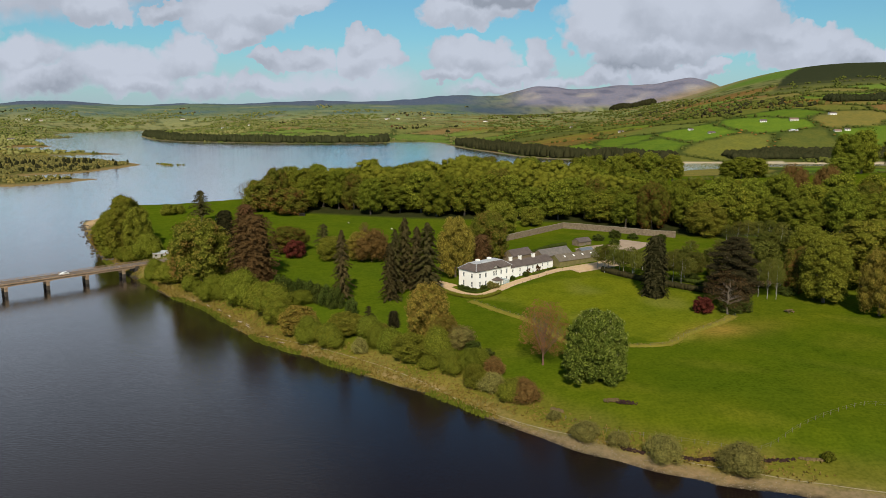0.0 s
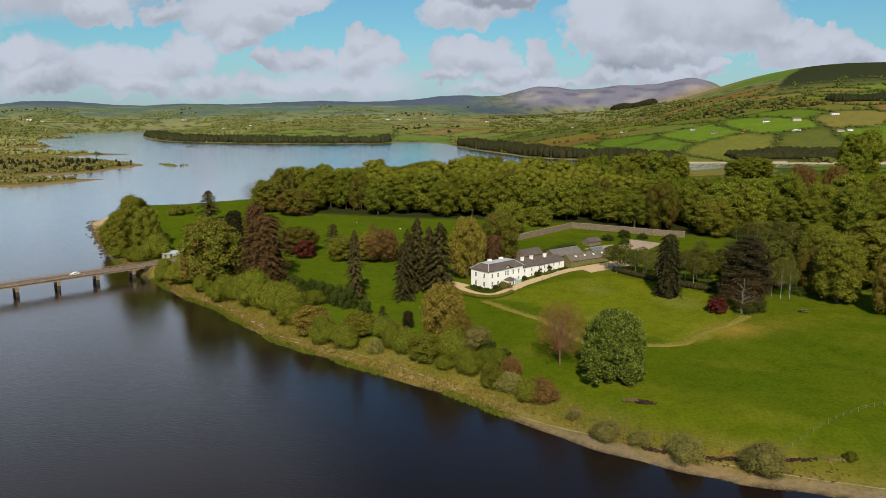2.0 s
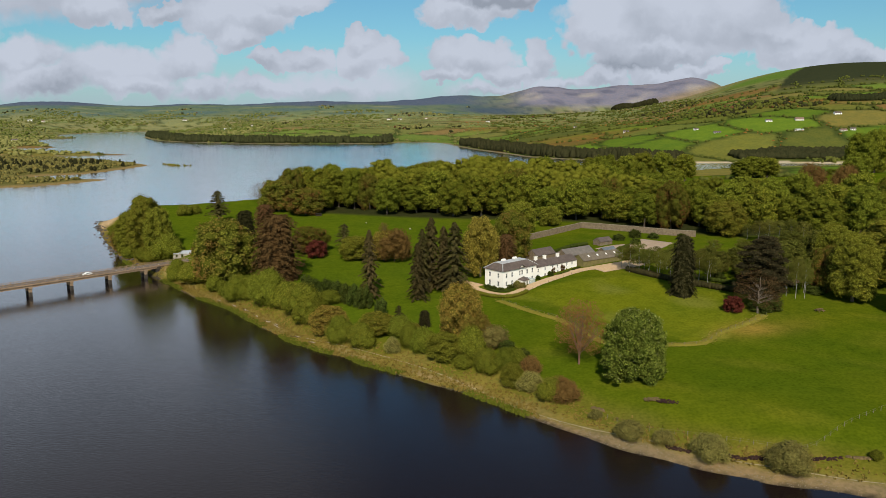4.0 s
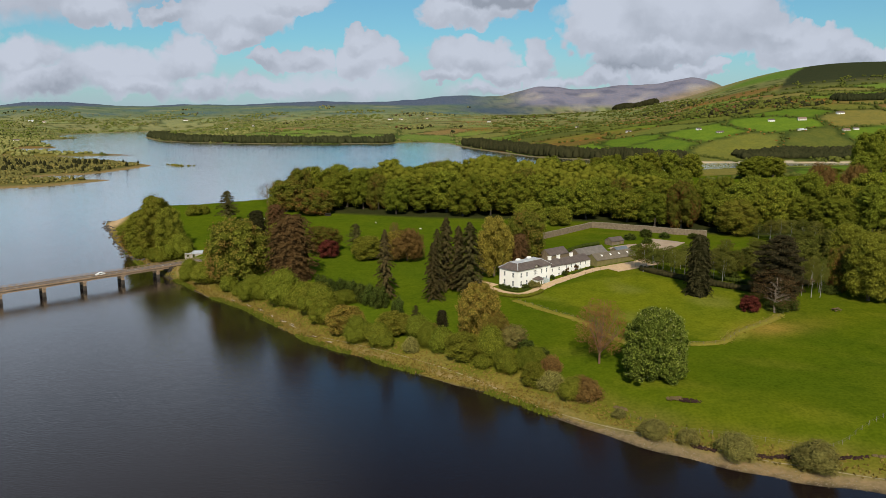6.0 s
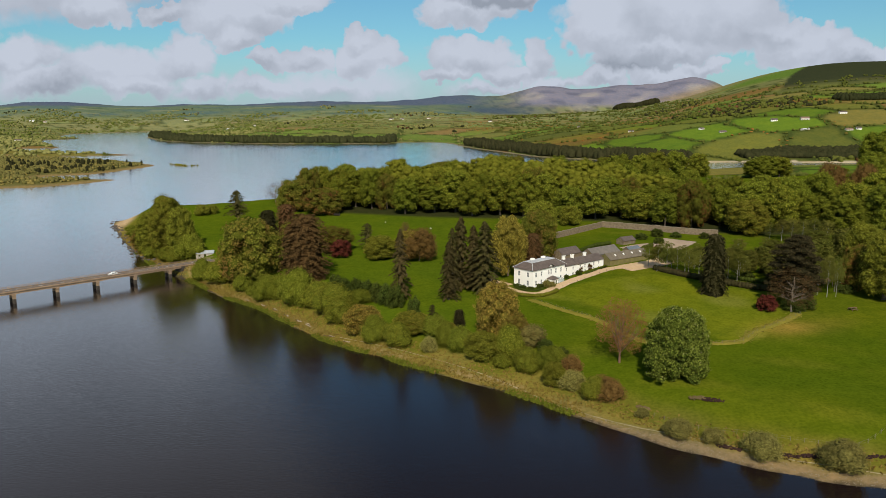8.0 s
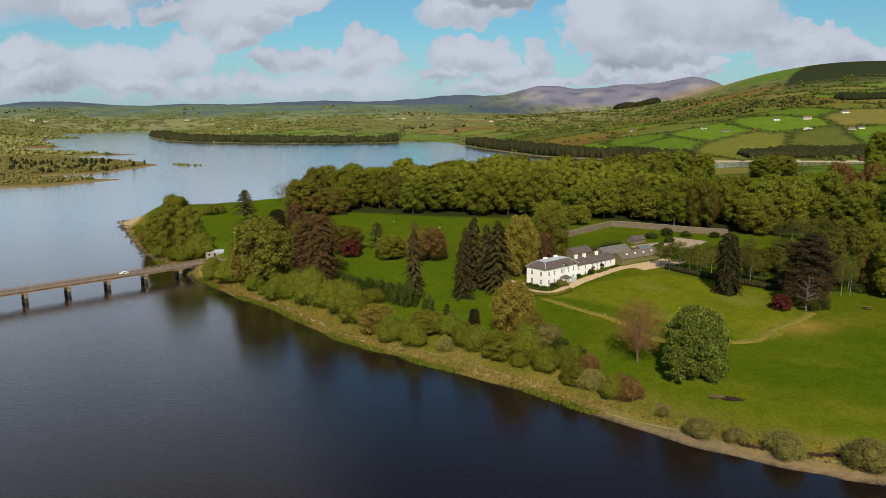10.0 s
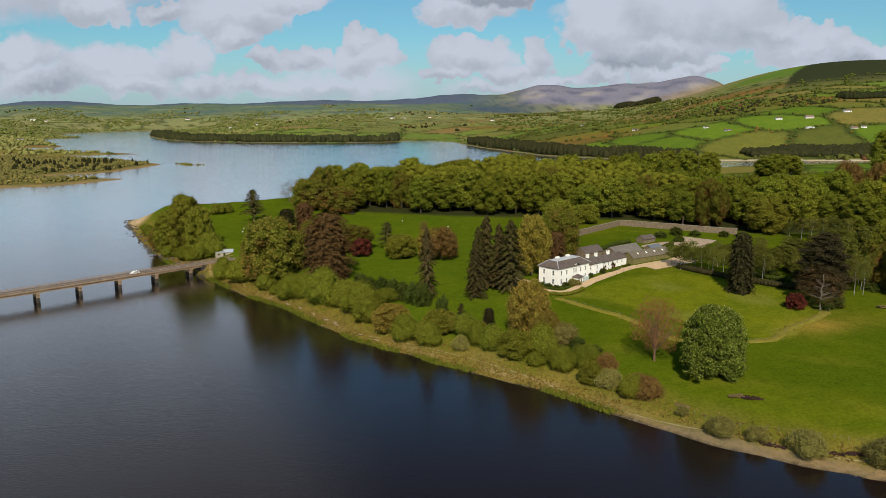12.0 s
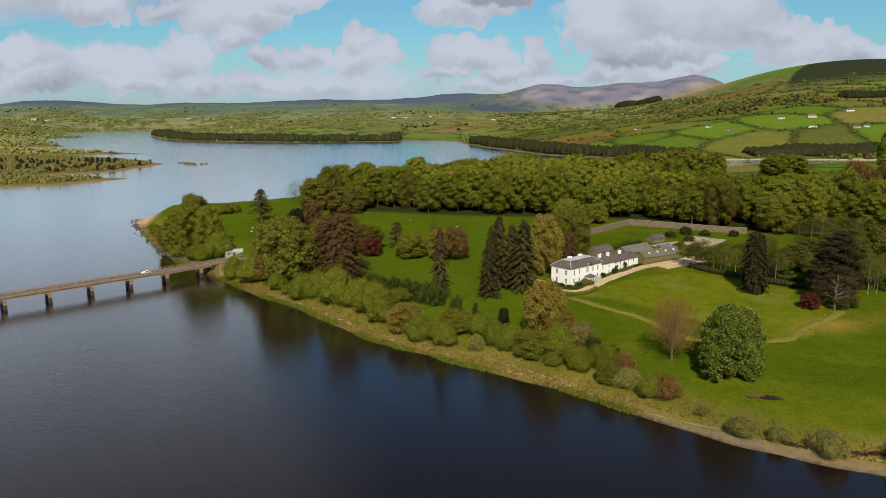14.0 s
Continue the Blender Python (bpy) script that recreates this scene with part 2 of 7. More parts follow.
def ground_material():
    m, N, L, bs = material("ground_cover", 1.0, spec=0.0)
    at = N.new("ShaderNodeAttribute")
    at.attribute_name = "cover"
    c = at.outputs["Color"]
    geo = N.new("ShaderNodeNewGeometry")
    P = geo.outputs["Position"]
    c = mix_rgb(N, L, noise_fac(N, L, 0.045, 4.0, 0.3, 0.7, P), c, mix_rgb(N, L, 1.0, c, (1.30, 1.16, 1.0), "MULTIPLY"))
    c = mix_rgb(N, L, noise_fac(N, L, 0.22, 6.0, 0.42, 0.75, P), c, mix_rgb(N, L, 1.0, c, (0.76, 0.82, 0.78), "MULTIPLY"))
    c = mix_rgb(N, L, noise_fac(N, L, 1.1, 6.0, 0.4, 0.72, P), c, mix_rgb(N, L, 1.0, c, (0.68, 0.73, 0.65), "MULTIPLY"))
    L.new(c, bs.inputs["Base Color"])
    nz = N.new("ShaderNodeTexNoise")
    nz.inputs["Scale"].default_value, nz.inputs["Detail"].default_value = 0.9, 6.0
    L.new(P, nz.inputs["Vector"])
    bp = N.new("ShaderNodeBump")
    bp.inputs["Strength"].default_value, bp.inputs["Distance"].default_value = 0.35, 0.35
    L.new(nz.outputs["Fac"], bp.inputs["Height"])
    L.new(bp.outputs[0], bs.inputs["Normal"])
    return m


def water_material():
    """Dark peaty water: little gloss looking down into it, almost a mirror at a grazing view."""
    m, N, L, bs = material("lake_water")
    N.remove(bs)
    P = N.new("ShaderNodeNewGeometry").outputs["Position"]
    st = N.new("ShaderNodeVectorMath")
    st.operation = "MULTIPLY"
    st.inputs[1].default_value = (0.8, 1.6, 1)
    L.new(P, st.inputs[0])
    sep = N.new("ShaderNodeSeparateXYZ")
    L.new(P, sep.inputs[0])
    last = None
    for scale, dist in ((2.2, 0.044), (0.8, 0.050), (0.12, 0.05)):
        nz = N.new("ShaderNodeTexNoise")
        nz.inputs["Scale"].default_value, nz.inputs["Detail"].default_value = scale, 3.0
        L.new(st.outputs[0], nz.inputs["Vector"])
        bp = N.new("ShaderNodeBump")
        bp.inputs["Strength"].default_value, bp.inputs["Distance"].default_value = 0.6, dist
        L.new(nz.outputs["Fac"], bp.inputs["Height"])
        if scale == 0.8:
            ruffle = N.new("ShaderNodeMapRange")
            ruffle.inputs["From Min"].default_value, ruffle.inputs["From Max"].default_value = 480.0, 1000.0
            ruffle.inputs["To Min"].default_value, ruffle.inputs["To Max"].default_value = dist, 0.19
            L.new(sep.outputs["Y"], ruffle.inputs["Value"])
            L.new(ruffle.outputs["Result"], bp.inputs["Distance"])
        if last:
            L.new(last.outputs[0], bp.inputs["Normal"])
        last = bp
    lw = N.new("ShaderNodeLayerWeight")
    lw.inputs["Blend"].default_value = 0.5
    pw = N.new("ShaderNodeMath")
    pw.operation = "POWER"
    pw.inputs[1].default_value = 5.4
    nz = N.new("ShaderNodeTexNoise")
    nz.inputs["Scale"].default_value, nz.inputs["Detail"].default_value = 1.1, 4.0
    L.new(st.outputs[0], nz.inputs["Vector"])
    chop = N.new("ShaderNodeBump")
    chop.inputs["Strength"].default_value, chop.inputs["Distance"].default_value = 0.6, 0.075
    L.new(nz.outputs["Fac"], chop.inputs["Height"])
    L.new(chop.outputs[0], lw.inputs["Normal"])
    L.new(lw.outputs["Facing"], pw.inputs[0])
    d, g, mx = N.new("ShaderNodeBsdfDiffuse"), N.new("ShaderNodeBsdfGlossy"), N.new("ShaderNodeMixShader")
    d.inputs["Color"].default_value = (0.011, 0.0065, 0.006, 1)
    open_lake = N.new("ShaderNodeMapRange")
    open_lake.inputs["From Min"].default_value, open_lake.inputs["From Max"].default_value = 420.0, 900.0
    open_lake.inputs["To Min"].default_value, open_lake.inputs["To Max"].default_value = 0.03, 0.10
    L.new(sep.outputs["Y"], open_lake.inputs["Value"])
    L.new(open_lake.outputs["Result"], g.inputs["Roughness"])
    g.inputs["Color"].default_value = (0.93, 0.98, 1.0, 1)
    L.new(last.outputs[0], g.inputs["Normal"])
    ga = N.new("ShaderNodeMath")
    ga.operation, ga.use_clamp = "MULTIPLY", True
    ga.inputs[1].default_value = 1.8
    L.new(pw.outputs[0], ga.inputs[0])
    L.new(ga.outputs[0], mx.inputs[0])
    L.new(d.outputs[0], mx.inputs[1])
    L.new(g.outputs[0], mx.inputs[2])
    L.new(mx.outputs[0], [n for n in N if n.type == "OUTPUT_MATERIAL"][0].inputs[0])
    return m


GROUND, WATER = ground_material(), water_material()
LEAF = {
    "beech": foliage("beech_leaves", (0.102, 0.119, 0.012), (0.196, 0.197, 0.022)),
    "lime": foliage("lime_leaves", (0.122, 0.126, 0.013), (0.200, 0.188, 0.025)),
    "chestnut": foliage("chestnut_leaves", (0.032, 0.050, 0.006), (0.190, 0.200, 0.034)),
    "willow": foliage("willow_leaves", (0.100, 0.112, 0.011), (0.170, 0.174, 0.022)),
    "heath": foliage("spit_scrub_leaves", (0.105, 0.103, 0.028), (0.175, 0.158, 0.05)),
    "gold": foliage("young_oak_leaves", (0.150, 0.122, 0.018), (0.240, 0.188, 0.034)),
    "bronze": foliage("bronze_leaves", (0.085, 0.048, 0.018), (0.155, 0.09, 0.036)),
    "mixed": foliage("turning_leaves", (0.088, 0.096, 0.012), (0.150, 0.142, 0.020), (0.150, 0.082, 0.022)),
    "red": foliage("dark_red_leaves", (0.085, 0.020, 0.015), (0.150, 0.038, 0.026)),
    "conifer": foliage("conifer_needles", (0.036, 0.034, 0.010), (0.088, 0.070, 0.026), glow=0.15),
    "yew": foliage("yew_needles", (0.024, 0.024, 0.009), (0.054, 0.047, 0.019), glow=0.1),
    "twig": foliage("budding_twigs", (0.140, 0.082, 0.024), (0.205, 0.122, 0.036)),
    "candle": foliage("flower_candles", (0.30, 0.31, 0.14), (0.42, 0.41, 0.22)),
    "cedar": foliage("cedar_needles", (0.026, 0.024, 0.011), (0.058, 0.046, 0.020), glow=0.1),
    "gorse": foliage("gorse_and_bracken", (0.26, 0.120, 0.026), (0.36, 0.18, 0.045)),
    "scrub": foliage("bare_scrub", (0.148, 0.130, 0.034), (0.235, 0.200, 0.058)),
    "young": foliage("young_garden_leaves", (0.080, 0.088, 0.014), (0.140, 0.136, 0.026)),
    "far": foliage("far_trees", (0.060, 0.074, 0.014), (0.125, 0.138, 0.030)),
    # paler, greyer copy of far_trees: distance haze put into the leaf colour
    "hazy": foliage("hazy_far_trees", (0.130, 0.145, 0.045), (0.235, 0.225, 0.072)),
    "fir": foliage("plantation_firs", (0.020, 0.024, 0.010), (0.045, 0.045, 0.018), glow=0.1),
    "reed": foliage("bank_grass", (0.145, 0.120, 0.022), (0.225, 0.172, 0.042)),
    "hedge": foliage("clipped_hedge", (0.038, 0.052, 0.010), (0.075, 0.090, 0.016)),
}
BARK = plain("bark", (0.10, 0.075, 0.055), (0.17, 0.14, 0.11), 0.6, 0.95, bump=0.5)
RED_BARK = plain("reddish_bark", (0.15, 0.085, 0.055), (0.21, 0.125, 0.08), 0.8, 0.9)
GREY_BARK = plain("grey_bark", (0.17, 0.135, 0.10), (0.25, 0.205, 0.16), 0.8, 0.9)
PALE_BARK = plain("birch_bark", (0.26, 0.24, 0.20), (0.40, 0.38, 0.33), 0.8, 0.9)

# ---------------------------------------------------------------- mesh tools


def mesh_from(name, V, F, mat, smooth=False):
    """A mesh from numpy vertices and equal-sided faces."""
    V, F = np.asarray(V, np.float32), np.asarray(F, np.int32)
    me = bpy.data.meshes.new(name)
    me.vertices.add(len(V))
    me.vertices.foreach_set("co", V.ravel())
    n = F.shape[1]
    me.loops.add(F.size)
    me.loops.foreach_set("vertex_index", F.ravel())
    me.polygons.add(len(F))
    me.polygons.foreach_set("loop_start", np.arange(0, F.size, n, dtype=np.int32))
    me.update(calc_edges=True)
    me.validate()
    if smooth:
        me.polygons.foreach_set("use_smooth", np.ones(len(F), bool))
    me.materials.append(mat)
    return me


def part(name, data, mat, parent, label=""):
    """One mesh object under a thing or a part; data is a bmesh or a mesh."""
    if isinstance(data, bmesh.types.BMesh):
        me = bpy.data.meshes.new(name)
        bmesh.ops.recalc_face_normals(data, faces=data.faces)
        data.to_mesh(me)
        data.free()
        me.materials.append(mat)
        data = me
    ob = new(name, data)
    ob.parent = parent
    return tagged(ob, label)


def thing(name, m, label, category, group="", kind=""):
    e = new(name)
    e.matrix_basis = m
    return tagged(e, label, category, group, kind)


def box(bm, x0, y0, z0, x1, y1, z1, m=None):
    v = [bm.verts.new((x, y, z)) for z in (z0, z1) for x, y in ((x0, y0), (x1, y0), (x1, y1), (x0, y1))]
    for f in ((3, 2, 1, 0), (4, 5, 6, 7), (0, 1, 5, 4), (1, 2, 6, 5), (2, 3, 7, 6), (3, 0, 4, 7)):
        bm.faces.new([v[i] for i in f])
    if m is not None:
        bmesh.ops.transform(bm, matrix=m, verts=v)
    return v


def tube(bm, a, b, ra, rb, sides=7):
    a, b = Vector(a), Vector(b)
    q = (b - a).to_track_quat("Z", "Y")
    rings = [[bm.verts.new(p + q @ Vector((r * math.cos(k * math.tau / sides), r * math.sin(k * math.tau / sides), 0))) for k in range(sides)] for p, r in ((a, ra), (b, rb))]
    for k in range(sides):
        bm.faces.new((rings[0][k], rings[0][(k + 1) % sides], rings[1][(k + 1) % sides], rings[1][k]))
    bm.faces.new(rings[1])
    bm.faces.new(rings[0][::-1])


def ico(sub=1):
    bm = bmesh.new()
    bmesh.ops.create_icosphere(bm, subdivisions=sub, radius=1)
    V = np.array([v.co[:] for v in bm.verts])
    F = np.array([[v.index for v in f.verts] for f in bm.faces])
    bm.free()
    return V, F


ICO1, ICO2 = ico(1), ico(2)


def leaf_clumps(rng, lobes, count, size, spread=0.75, inner=0.26, outer=0.17, droop=0.0):
    """Clumps of leaves over the outside of a heap of lobes (centre, radii): small faces that look outwards, more or less."""
    C, R = np.array([l[0] for l in lobes], float), np.array([l[1] for l in lobes], float)
    area = (R[:, 0] * R[:, 1] + R[:, 0] * R[:, 2] + R[:, 1] * R[:, 2])
    k = rng.choice(len(C), int(count * 1.9), p=area / area.sum())
    d = rng.normal(size=(len(k), 3))
    d /= np.linalg.norm(d, axis=1)[:, None]
    P = C[k] + d * R[k] * (1 + rng.uniform(-inner, outer, (len(k), 1)))
    q = np.min(np.linalg.norm((P[:, None, :] - C[None]) / R[None], axis=2), axis=1)
    keep = q > 0.76
    P, d, k = P[keep][:count], (d / R[k])[keep][:count], k[keep][:count]
    d /= np.linalg.norm(d, axis=1)[:, None]
    n = d + rng.normal(size=d.shape) * spread
    n[:, 2] += 0.25
    n /= np.linalg.norm(n, axis=1)[:, None]
    t = np.cross(n, rng.normal(size=n.shape))
    t /= np.linalg.norm(t, axis=1)[:, None]
    b = np.cross(n, t)
    s = size * rng.uniform(0.6, 1.4, (len(P), 1))
    w = s * rng.uniform(0.6, 1.1, (len(P), 1))
    P[:, 2] -= droop * rng.uniform(0, 1, len(P))
    V = np.stack([P - t * s - b * w * 0.7, P + t * s - b * w * rng.uniform(0.2, 0.9, (len(P), 1)), P + t * s * rng.uniform(-0.6, 0.6, (len(P), 1)) + b * w], 1).reshape(-1, 3)
    return V, np.arange(len(V)).reshape(-1, 3)


def heap_mesh(name, rng, lobes, count, size, mat, core=0.8, spread=0.5, fine=True, droop=0.0, twigs=True):
    """A crown: billowing inner masses that stop the light, and a ragged coat of leaf clumps."""
    V, F = leaf_clumps(rng, lobes, count, size, spread, droop=droop)
    iv, jf = ICO2 if fine else ICO1
    C, R = np.array([l[0] for l in lobes], float), np.array([l[1] for l in lobes], float)
    B = iv[None] * (1 + rng.uniform(-0.12, 0.12, (len(C), len(iv), 1)))
    W = (C[:, None] + B * R[:, None] * core).reshape(-1, 3)
    G = (jf[None] + (np.arange(len(C)) * len(iv))[:, None, None]).reshape(-1, 3) + len(V)
    me = mesh_from(name, np.concatenate([V, W]), np.concatenate([F, G]), mat)
    which = np.zeros(len(me.polygons), np.int32)
    which[len(F):] = 1
    me.polygons.foreach_set("use_smooth", which.astype(bool))
    # twigs: inner masses take the dimmed leaf colour that deepens the gaps' shade
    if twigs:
        me.materials.append(SHADED_INNER[mat.name])
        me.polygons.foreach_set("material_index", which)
    return me


# ---------------------------------------------------------------- the lie of the land


def smooth(a, b, x):
    t = np.clip((x - a) / (b - a), 0, 1)
    return t * t * (3 - 2 * t)


def spline(pts, n=8):
    """A smooth line through a few plan points."""
    P = np.array(pts, float)
    P = np.concatenate([2 * P[:1] - P[1:2], P, 2 * P[-1:] - P[-2:-1]])
    out = []
    for i in range(1, len(P) - 2):
        for t in np.arange(n) / n:
            a, b, c, d = P[i - 1:i + 3]
            out.append(0.5 * (2 * b + (c - a) * t + (2 * a - 5 * b + 4 * c - d) * t * t + (3 * b - a - 3 * c + d) * t ** 3))
    return np.array(out + [P[-2]])


def segment_distance(x, y, line, closed=False):
    L = np.concatenate([line, line[:1]]) if closed else line
    best = np.full(x.shape, 1e9)
    for (ax, ay), (bx, by) in zip(L[:-1], L[1:]):
        dx, dy = bx - ax, by - ay
        t = np.clip(((x - ax) * dx + (y - ay) * dy) / max(dx * dx + dy * dy, 1e-9), 0, 1)
        best = np.minimum(best, np.hypot(x - ax - t * dx, y - ay - t * dy))
    return best


def inside(x, y, poly):
    r = np.zeros(x.shape, bool)
    for (ax, ay), (bx, by) in zip(poly, np.roll(poly, -1, 0)):
        if ay != by:
            r ^= ((ay > y) != (by > y)) & (x < (bx - ax) * (y - ay) / (by - ay) + ax)
    return r


def signed(x, y, poly):
    """Metres inland of a shore: positive on land."""
    x, y = np.asarray(x, float), np.asarray(y, float)
    d = segment_distance(x, y, poly, True)
    return np.where(inside(x, y, poly), d, -d)


SHORE = spline([(420, 60), (200, 108), (75, 145), (57, 152), (36, 164), (22, 176.5), (10.5, 187.5), (0, 198.5), (-12, 208.5), (-26, 219.5), (-45, 235), (-68, 255), (-97, 293), (-118, 314), (-137, 337), (-147, 350), (-162, 366),
                (-180, 389), (-202, 423), (-230, 470), (-256, 520), (-268, 552), (-245, 570), (-205, 572), (-150, 600), (-90, 660), (20, 720), (130, 800), (240, 930), (340, 1035), (500, 1085), (760, 1090), (1400, 1000), (2600, 900)], 5)
PENINSULA = np.concatenate([SHORE, np.array([(4800, 600), (4800, -600), (1500, -900)])])
FAR = spline([(3000, 1150), (1200, 1180), (700, 1170), (470, 1190), (330, 1200), (168, 1329), (120, 1450), (55, 1660), (22, 1810), (-15, 1990), (-110, 2040), (-190, 1975), (-430, 1960), (-700, 2065), (-850, 2205), (-1010, 2500), (-1060, 2640),
              (-1200, 3200), (-1340, 3300), (-1480, 2950), (-1310, 2520), (-1200, 2430), (-1240, 2270), (-960, 1810), (-930, 1760), (-1010, 1690), (-860, 1560), (-640, 1465), (-640, 1440), (-800, 1380)], 4)
FARLAND = np.concatenate([FAR, np.array([(-1000, 1330), (-2600, 1300), (-6000, 2500), (-6000, 7000), (6500, 7000), (6500, 1200)])])
SPIT = np.concatenate([spline([(-2500, 560), (-900, 640), (-515, 796), (-456, 837), (-422, 902), (-440, 912), (-520, 925), (-535, 960), (-490, 1000), (-472, 1120), (-474, 1160), (-520, 1210), (-640, 1300), (-760, 1385)], 5), np.array([(-1000, 1400), (-2600, 1400)])])
ISLET = spline([(-420, 1133), (-392, 1152), (-388, 1160), (-420, 1146), (-452, 1180), (-456, 1174), (-420, 1133)], 3)


def lumps(x, y, scale, seed=0.0):
    """Soft rolling noise from a few waves."""
    s = 0
    for i, (a, b, c) in enumerate(((1.0, 0.31, 0.3), (-0.55, 0.92, 1.7), (0.78, -0.71, 4.1), (0.2, 1.37, 2.2))):
        s = s + np.sin((a * x + b * y) / scale + c + seed * (i + 1)) * np.cos((b * x - 0.8 * a * y) / (1.7 * scale) + 2 * c + seed)
    return s / 4


def height(x, y):
    """Height of the ground over the lake."""
    x, y = np.asarray(x, float), np.asarray(y, float)
    dn = signed(x, y, PENINSULA)
    yc = np.minimum(y, 560)
    base = 5 + 0.04 * (yc - 186) + 0.02 * (np.clip(x, -300, 500) - 46) + 1.6 * np.exp(-((x - 45) ** 2 + (y - 300) ** 2) / 70 ** 2) + 0.35 * lumps(x, y, 22)
    base = base + 0.10 * np.clip(x - 150, 0, 400) * 0.3 - 0.03 * np.clip(y - 600, 0, 500)
    base = base * (1 - 0.80 * smooth(575, 880, y))
    rise = smooth(4, 34, dn)
    along, aside = 0.709 * (x + 157) + 0.705 * (y - 354.9), np.abs(-0.705 * (x + 157) + 0.709 * (y - 354.9) - 2.9)
    road = smooth(3, 9, along) * (1 - smooth(60, 75, along)) * (1 - smooth(3.6, 11, aside))
    edge = dn + (1.0 * lumps(x, y, 3.4, 2.0) + 0.8 * lumps(x, y, 7.5, 4.0)) * smooth(9, 3, dn)
    near = np.maximum(base, 2.0) * rise + 0.16 * np.clip(edge, -40, 9) * (1 - rise)
    near = np.where(dn > 0, near + (np.maximum(near, 5.15) - near) * road, near)
    if y.size and y.max() < 640 and x.min() > -300:
        return np.maximum(np.where(dn > -30, near, -6.0), -6.0)
    df = signed(x, y, FARLAND)
    a = x / np.maximum(y, 300) * 3900
    hill = 288 / (1 + np.exp(-(a - 1400) / 250)) * np.clip((y - 1150) / 2750, 0, 1.0) ** 0.8 - 0.12 * np.clip(y - 3900, 0, 1000)
    plainland = 30 * smooth(0, 400, df) + 24 * smooth(300, 1500, df) + 6 * lumps(x, y, 210)
    ang = x / np.maximum(y, 300)
    ridge = 92 * np.exp(-((ang + 0.53) / 0.12) ** 2) + 60 * np.exp(-((ang + 0.34) / 0.09) ** 2) + 78 * np.exp(-((ang + 0.19) / 0.10) ** 2) + 60 * np.exp(-((ang + 0.05) / 0.10) ** 2)
    moor = 102 * np.exp(-((ang - 0.05) / 0.09) ** 2) + 96 * np.exp(-((ang - 0.127) / 0.040) ** 2) + 160 * np.exp(-((ang - 0.215) / 0.075) ** 2) + 222 * np.exp(-((ang - 0.335) / 0.075) ** 2) + 9 * lumps(x, y, 70, 2.0) + 5 * lumps(x, y, 27, 5.0)
    back = ridge * smooth(3300, 4500, y) + 5 * lumps(x, y, 90) * smooth(3500, 4500, y)
    far = np.minimum(0.10 * df, 3.0) + (plainland + back) * smooth(5, 120, df) + np.maximum(hill * smooth(0, 200, df), moor * smooth(3900, 4800, y))
    ds = np.maximum(signed(x, y, SPIT), signed(x, y, ISLET))
    spit = np.minimum(0.08 * ds, 3.0) + 2.0 * smooth(40, 300, ds)
    h = np.where(dn > -30, near, -6.0)
    h = np.maximum(h, np.where(df > -60, far, -6.0))
    h = np.maximum(h, np.where(ds > -60, spit, -6.0))
    return np.maximum(h, -6.0)


def ground_at(x, y):
    return float(height(np.array([x]), np.array([y]))[0])


# ---------------------------------------------------------------- ground, lake
WOOD = np.array([(-138, 520), (-124, 516), (-90, 490), (-30, 466), (30, 452), (78, 438), (112, 408), (140, 390), (225, 374), (330, 352), (420, 380), (330, 420), (230, 436), (165, 455), (140, 520), (112, 600), (20, 625), (-100, 590)], float)
rng = np.random.default_rng(7)
gx, gy = np.meshgrid(np.arange(-3400, 3500, 140.0), np.arange(640, 4900, 115.0))
SEEDS = np.stack([gx.ravel(), gy.ravel()], 1) + rng.uniform(-52, 52, (gx.size, 2))
FIELD_TONES = np.array([(0.092, 0.145, 0.018), (0.11, 0.172, 0.02), (0.115, 0.128, 0.026), (0.13, 0.135, 0.030), (0.165, 0.145, 0.04), (0.088, 0.10, 0.024), (0.185, 0.115, 0.04), (0.12, 0.14, 0.032)])
SEED_TONE = rng.choice(len(FIELD_TONES), len(SEEDS), p=[0.17, 0.12, 0.18, 0.16, 0.10, 0.12, 0.06, 0.09])


def fields(x, y):
    """The nearest field's number, and metres to its hedge."""
    ident, edge = np.zeros(len(x), int), np.zeros(len(x))
    for i in range(0, len(x), 20000):
        dx, dy = x[i:i + 20000, None] - SEEDS[None, :, 0], y[i:i + 20000, None] - SEEDS[None, :, 1]
        u, v = np.abs(0.94 * dx + 0.34 * dy) * 0.75, np.abs(0.94 * dy - 0.34 * dx)
        d = np.maximum(u, v) + 0.22 * np.minimum(u, v)
        two = np.argpartition(d, 1, axis=1)[:, :2]
        v = np.take_along_axis(d, two, 1)
        o = np.argsort(v, 1)
        ident[i:i + 20000] = np.take_along_axis(two, o, 1)[:, 0]
        v = np.take_along_axis(v, o, 1)
        edge[i:i + 20000] = (v[:, 1] - v[:, 0]) / 2
    return ident, edge


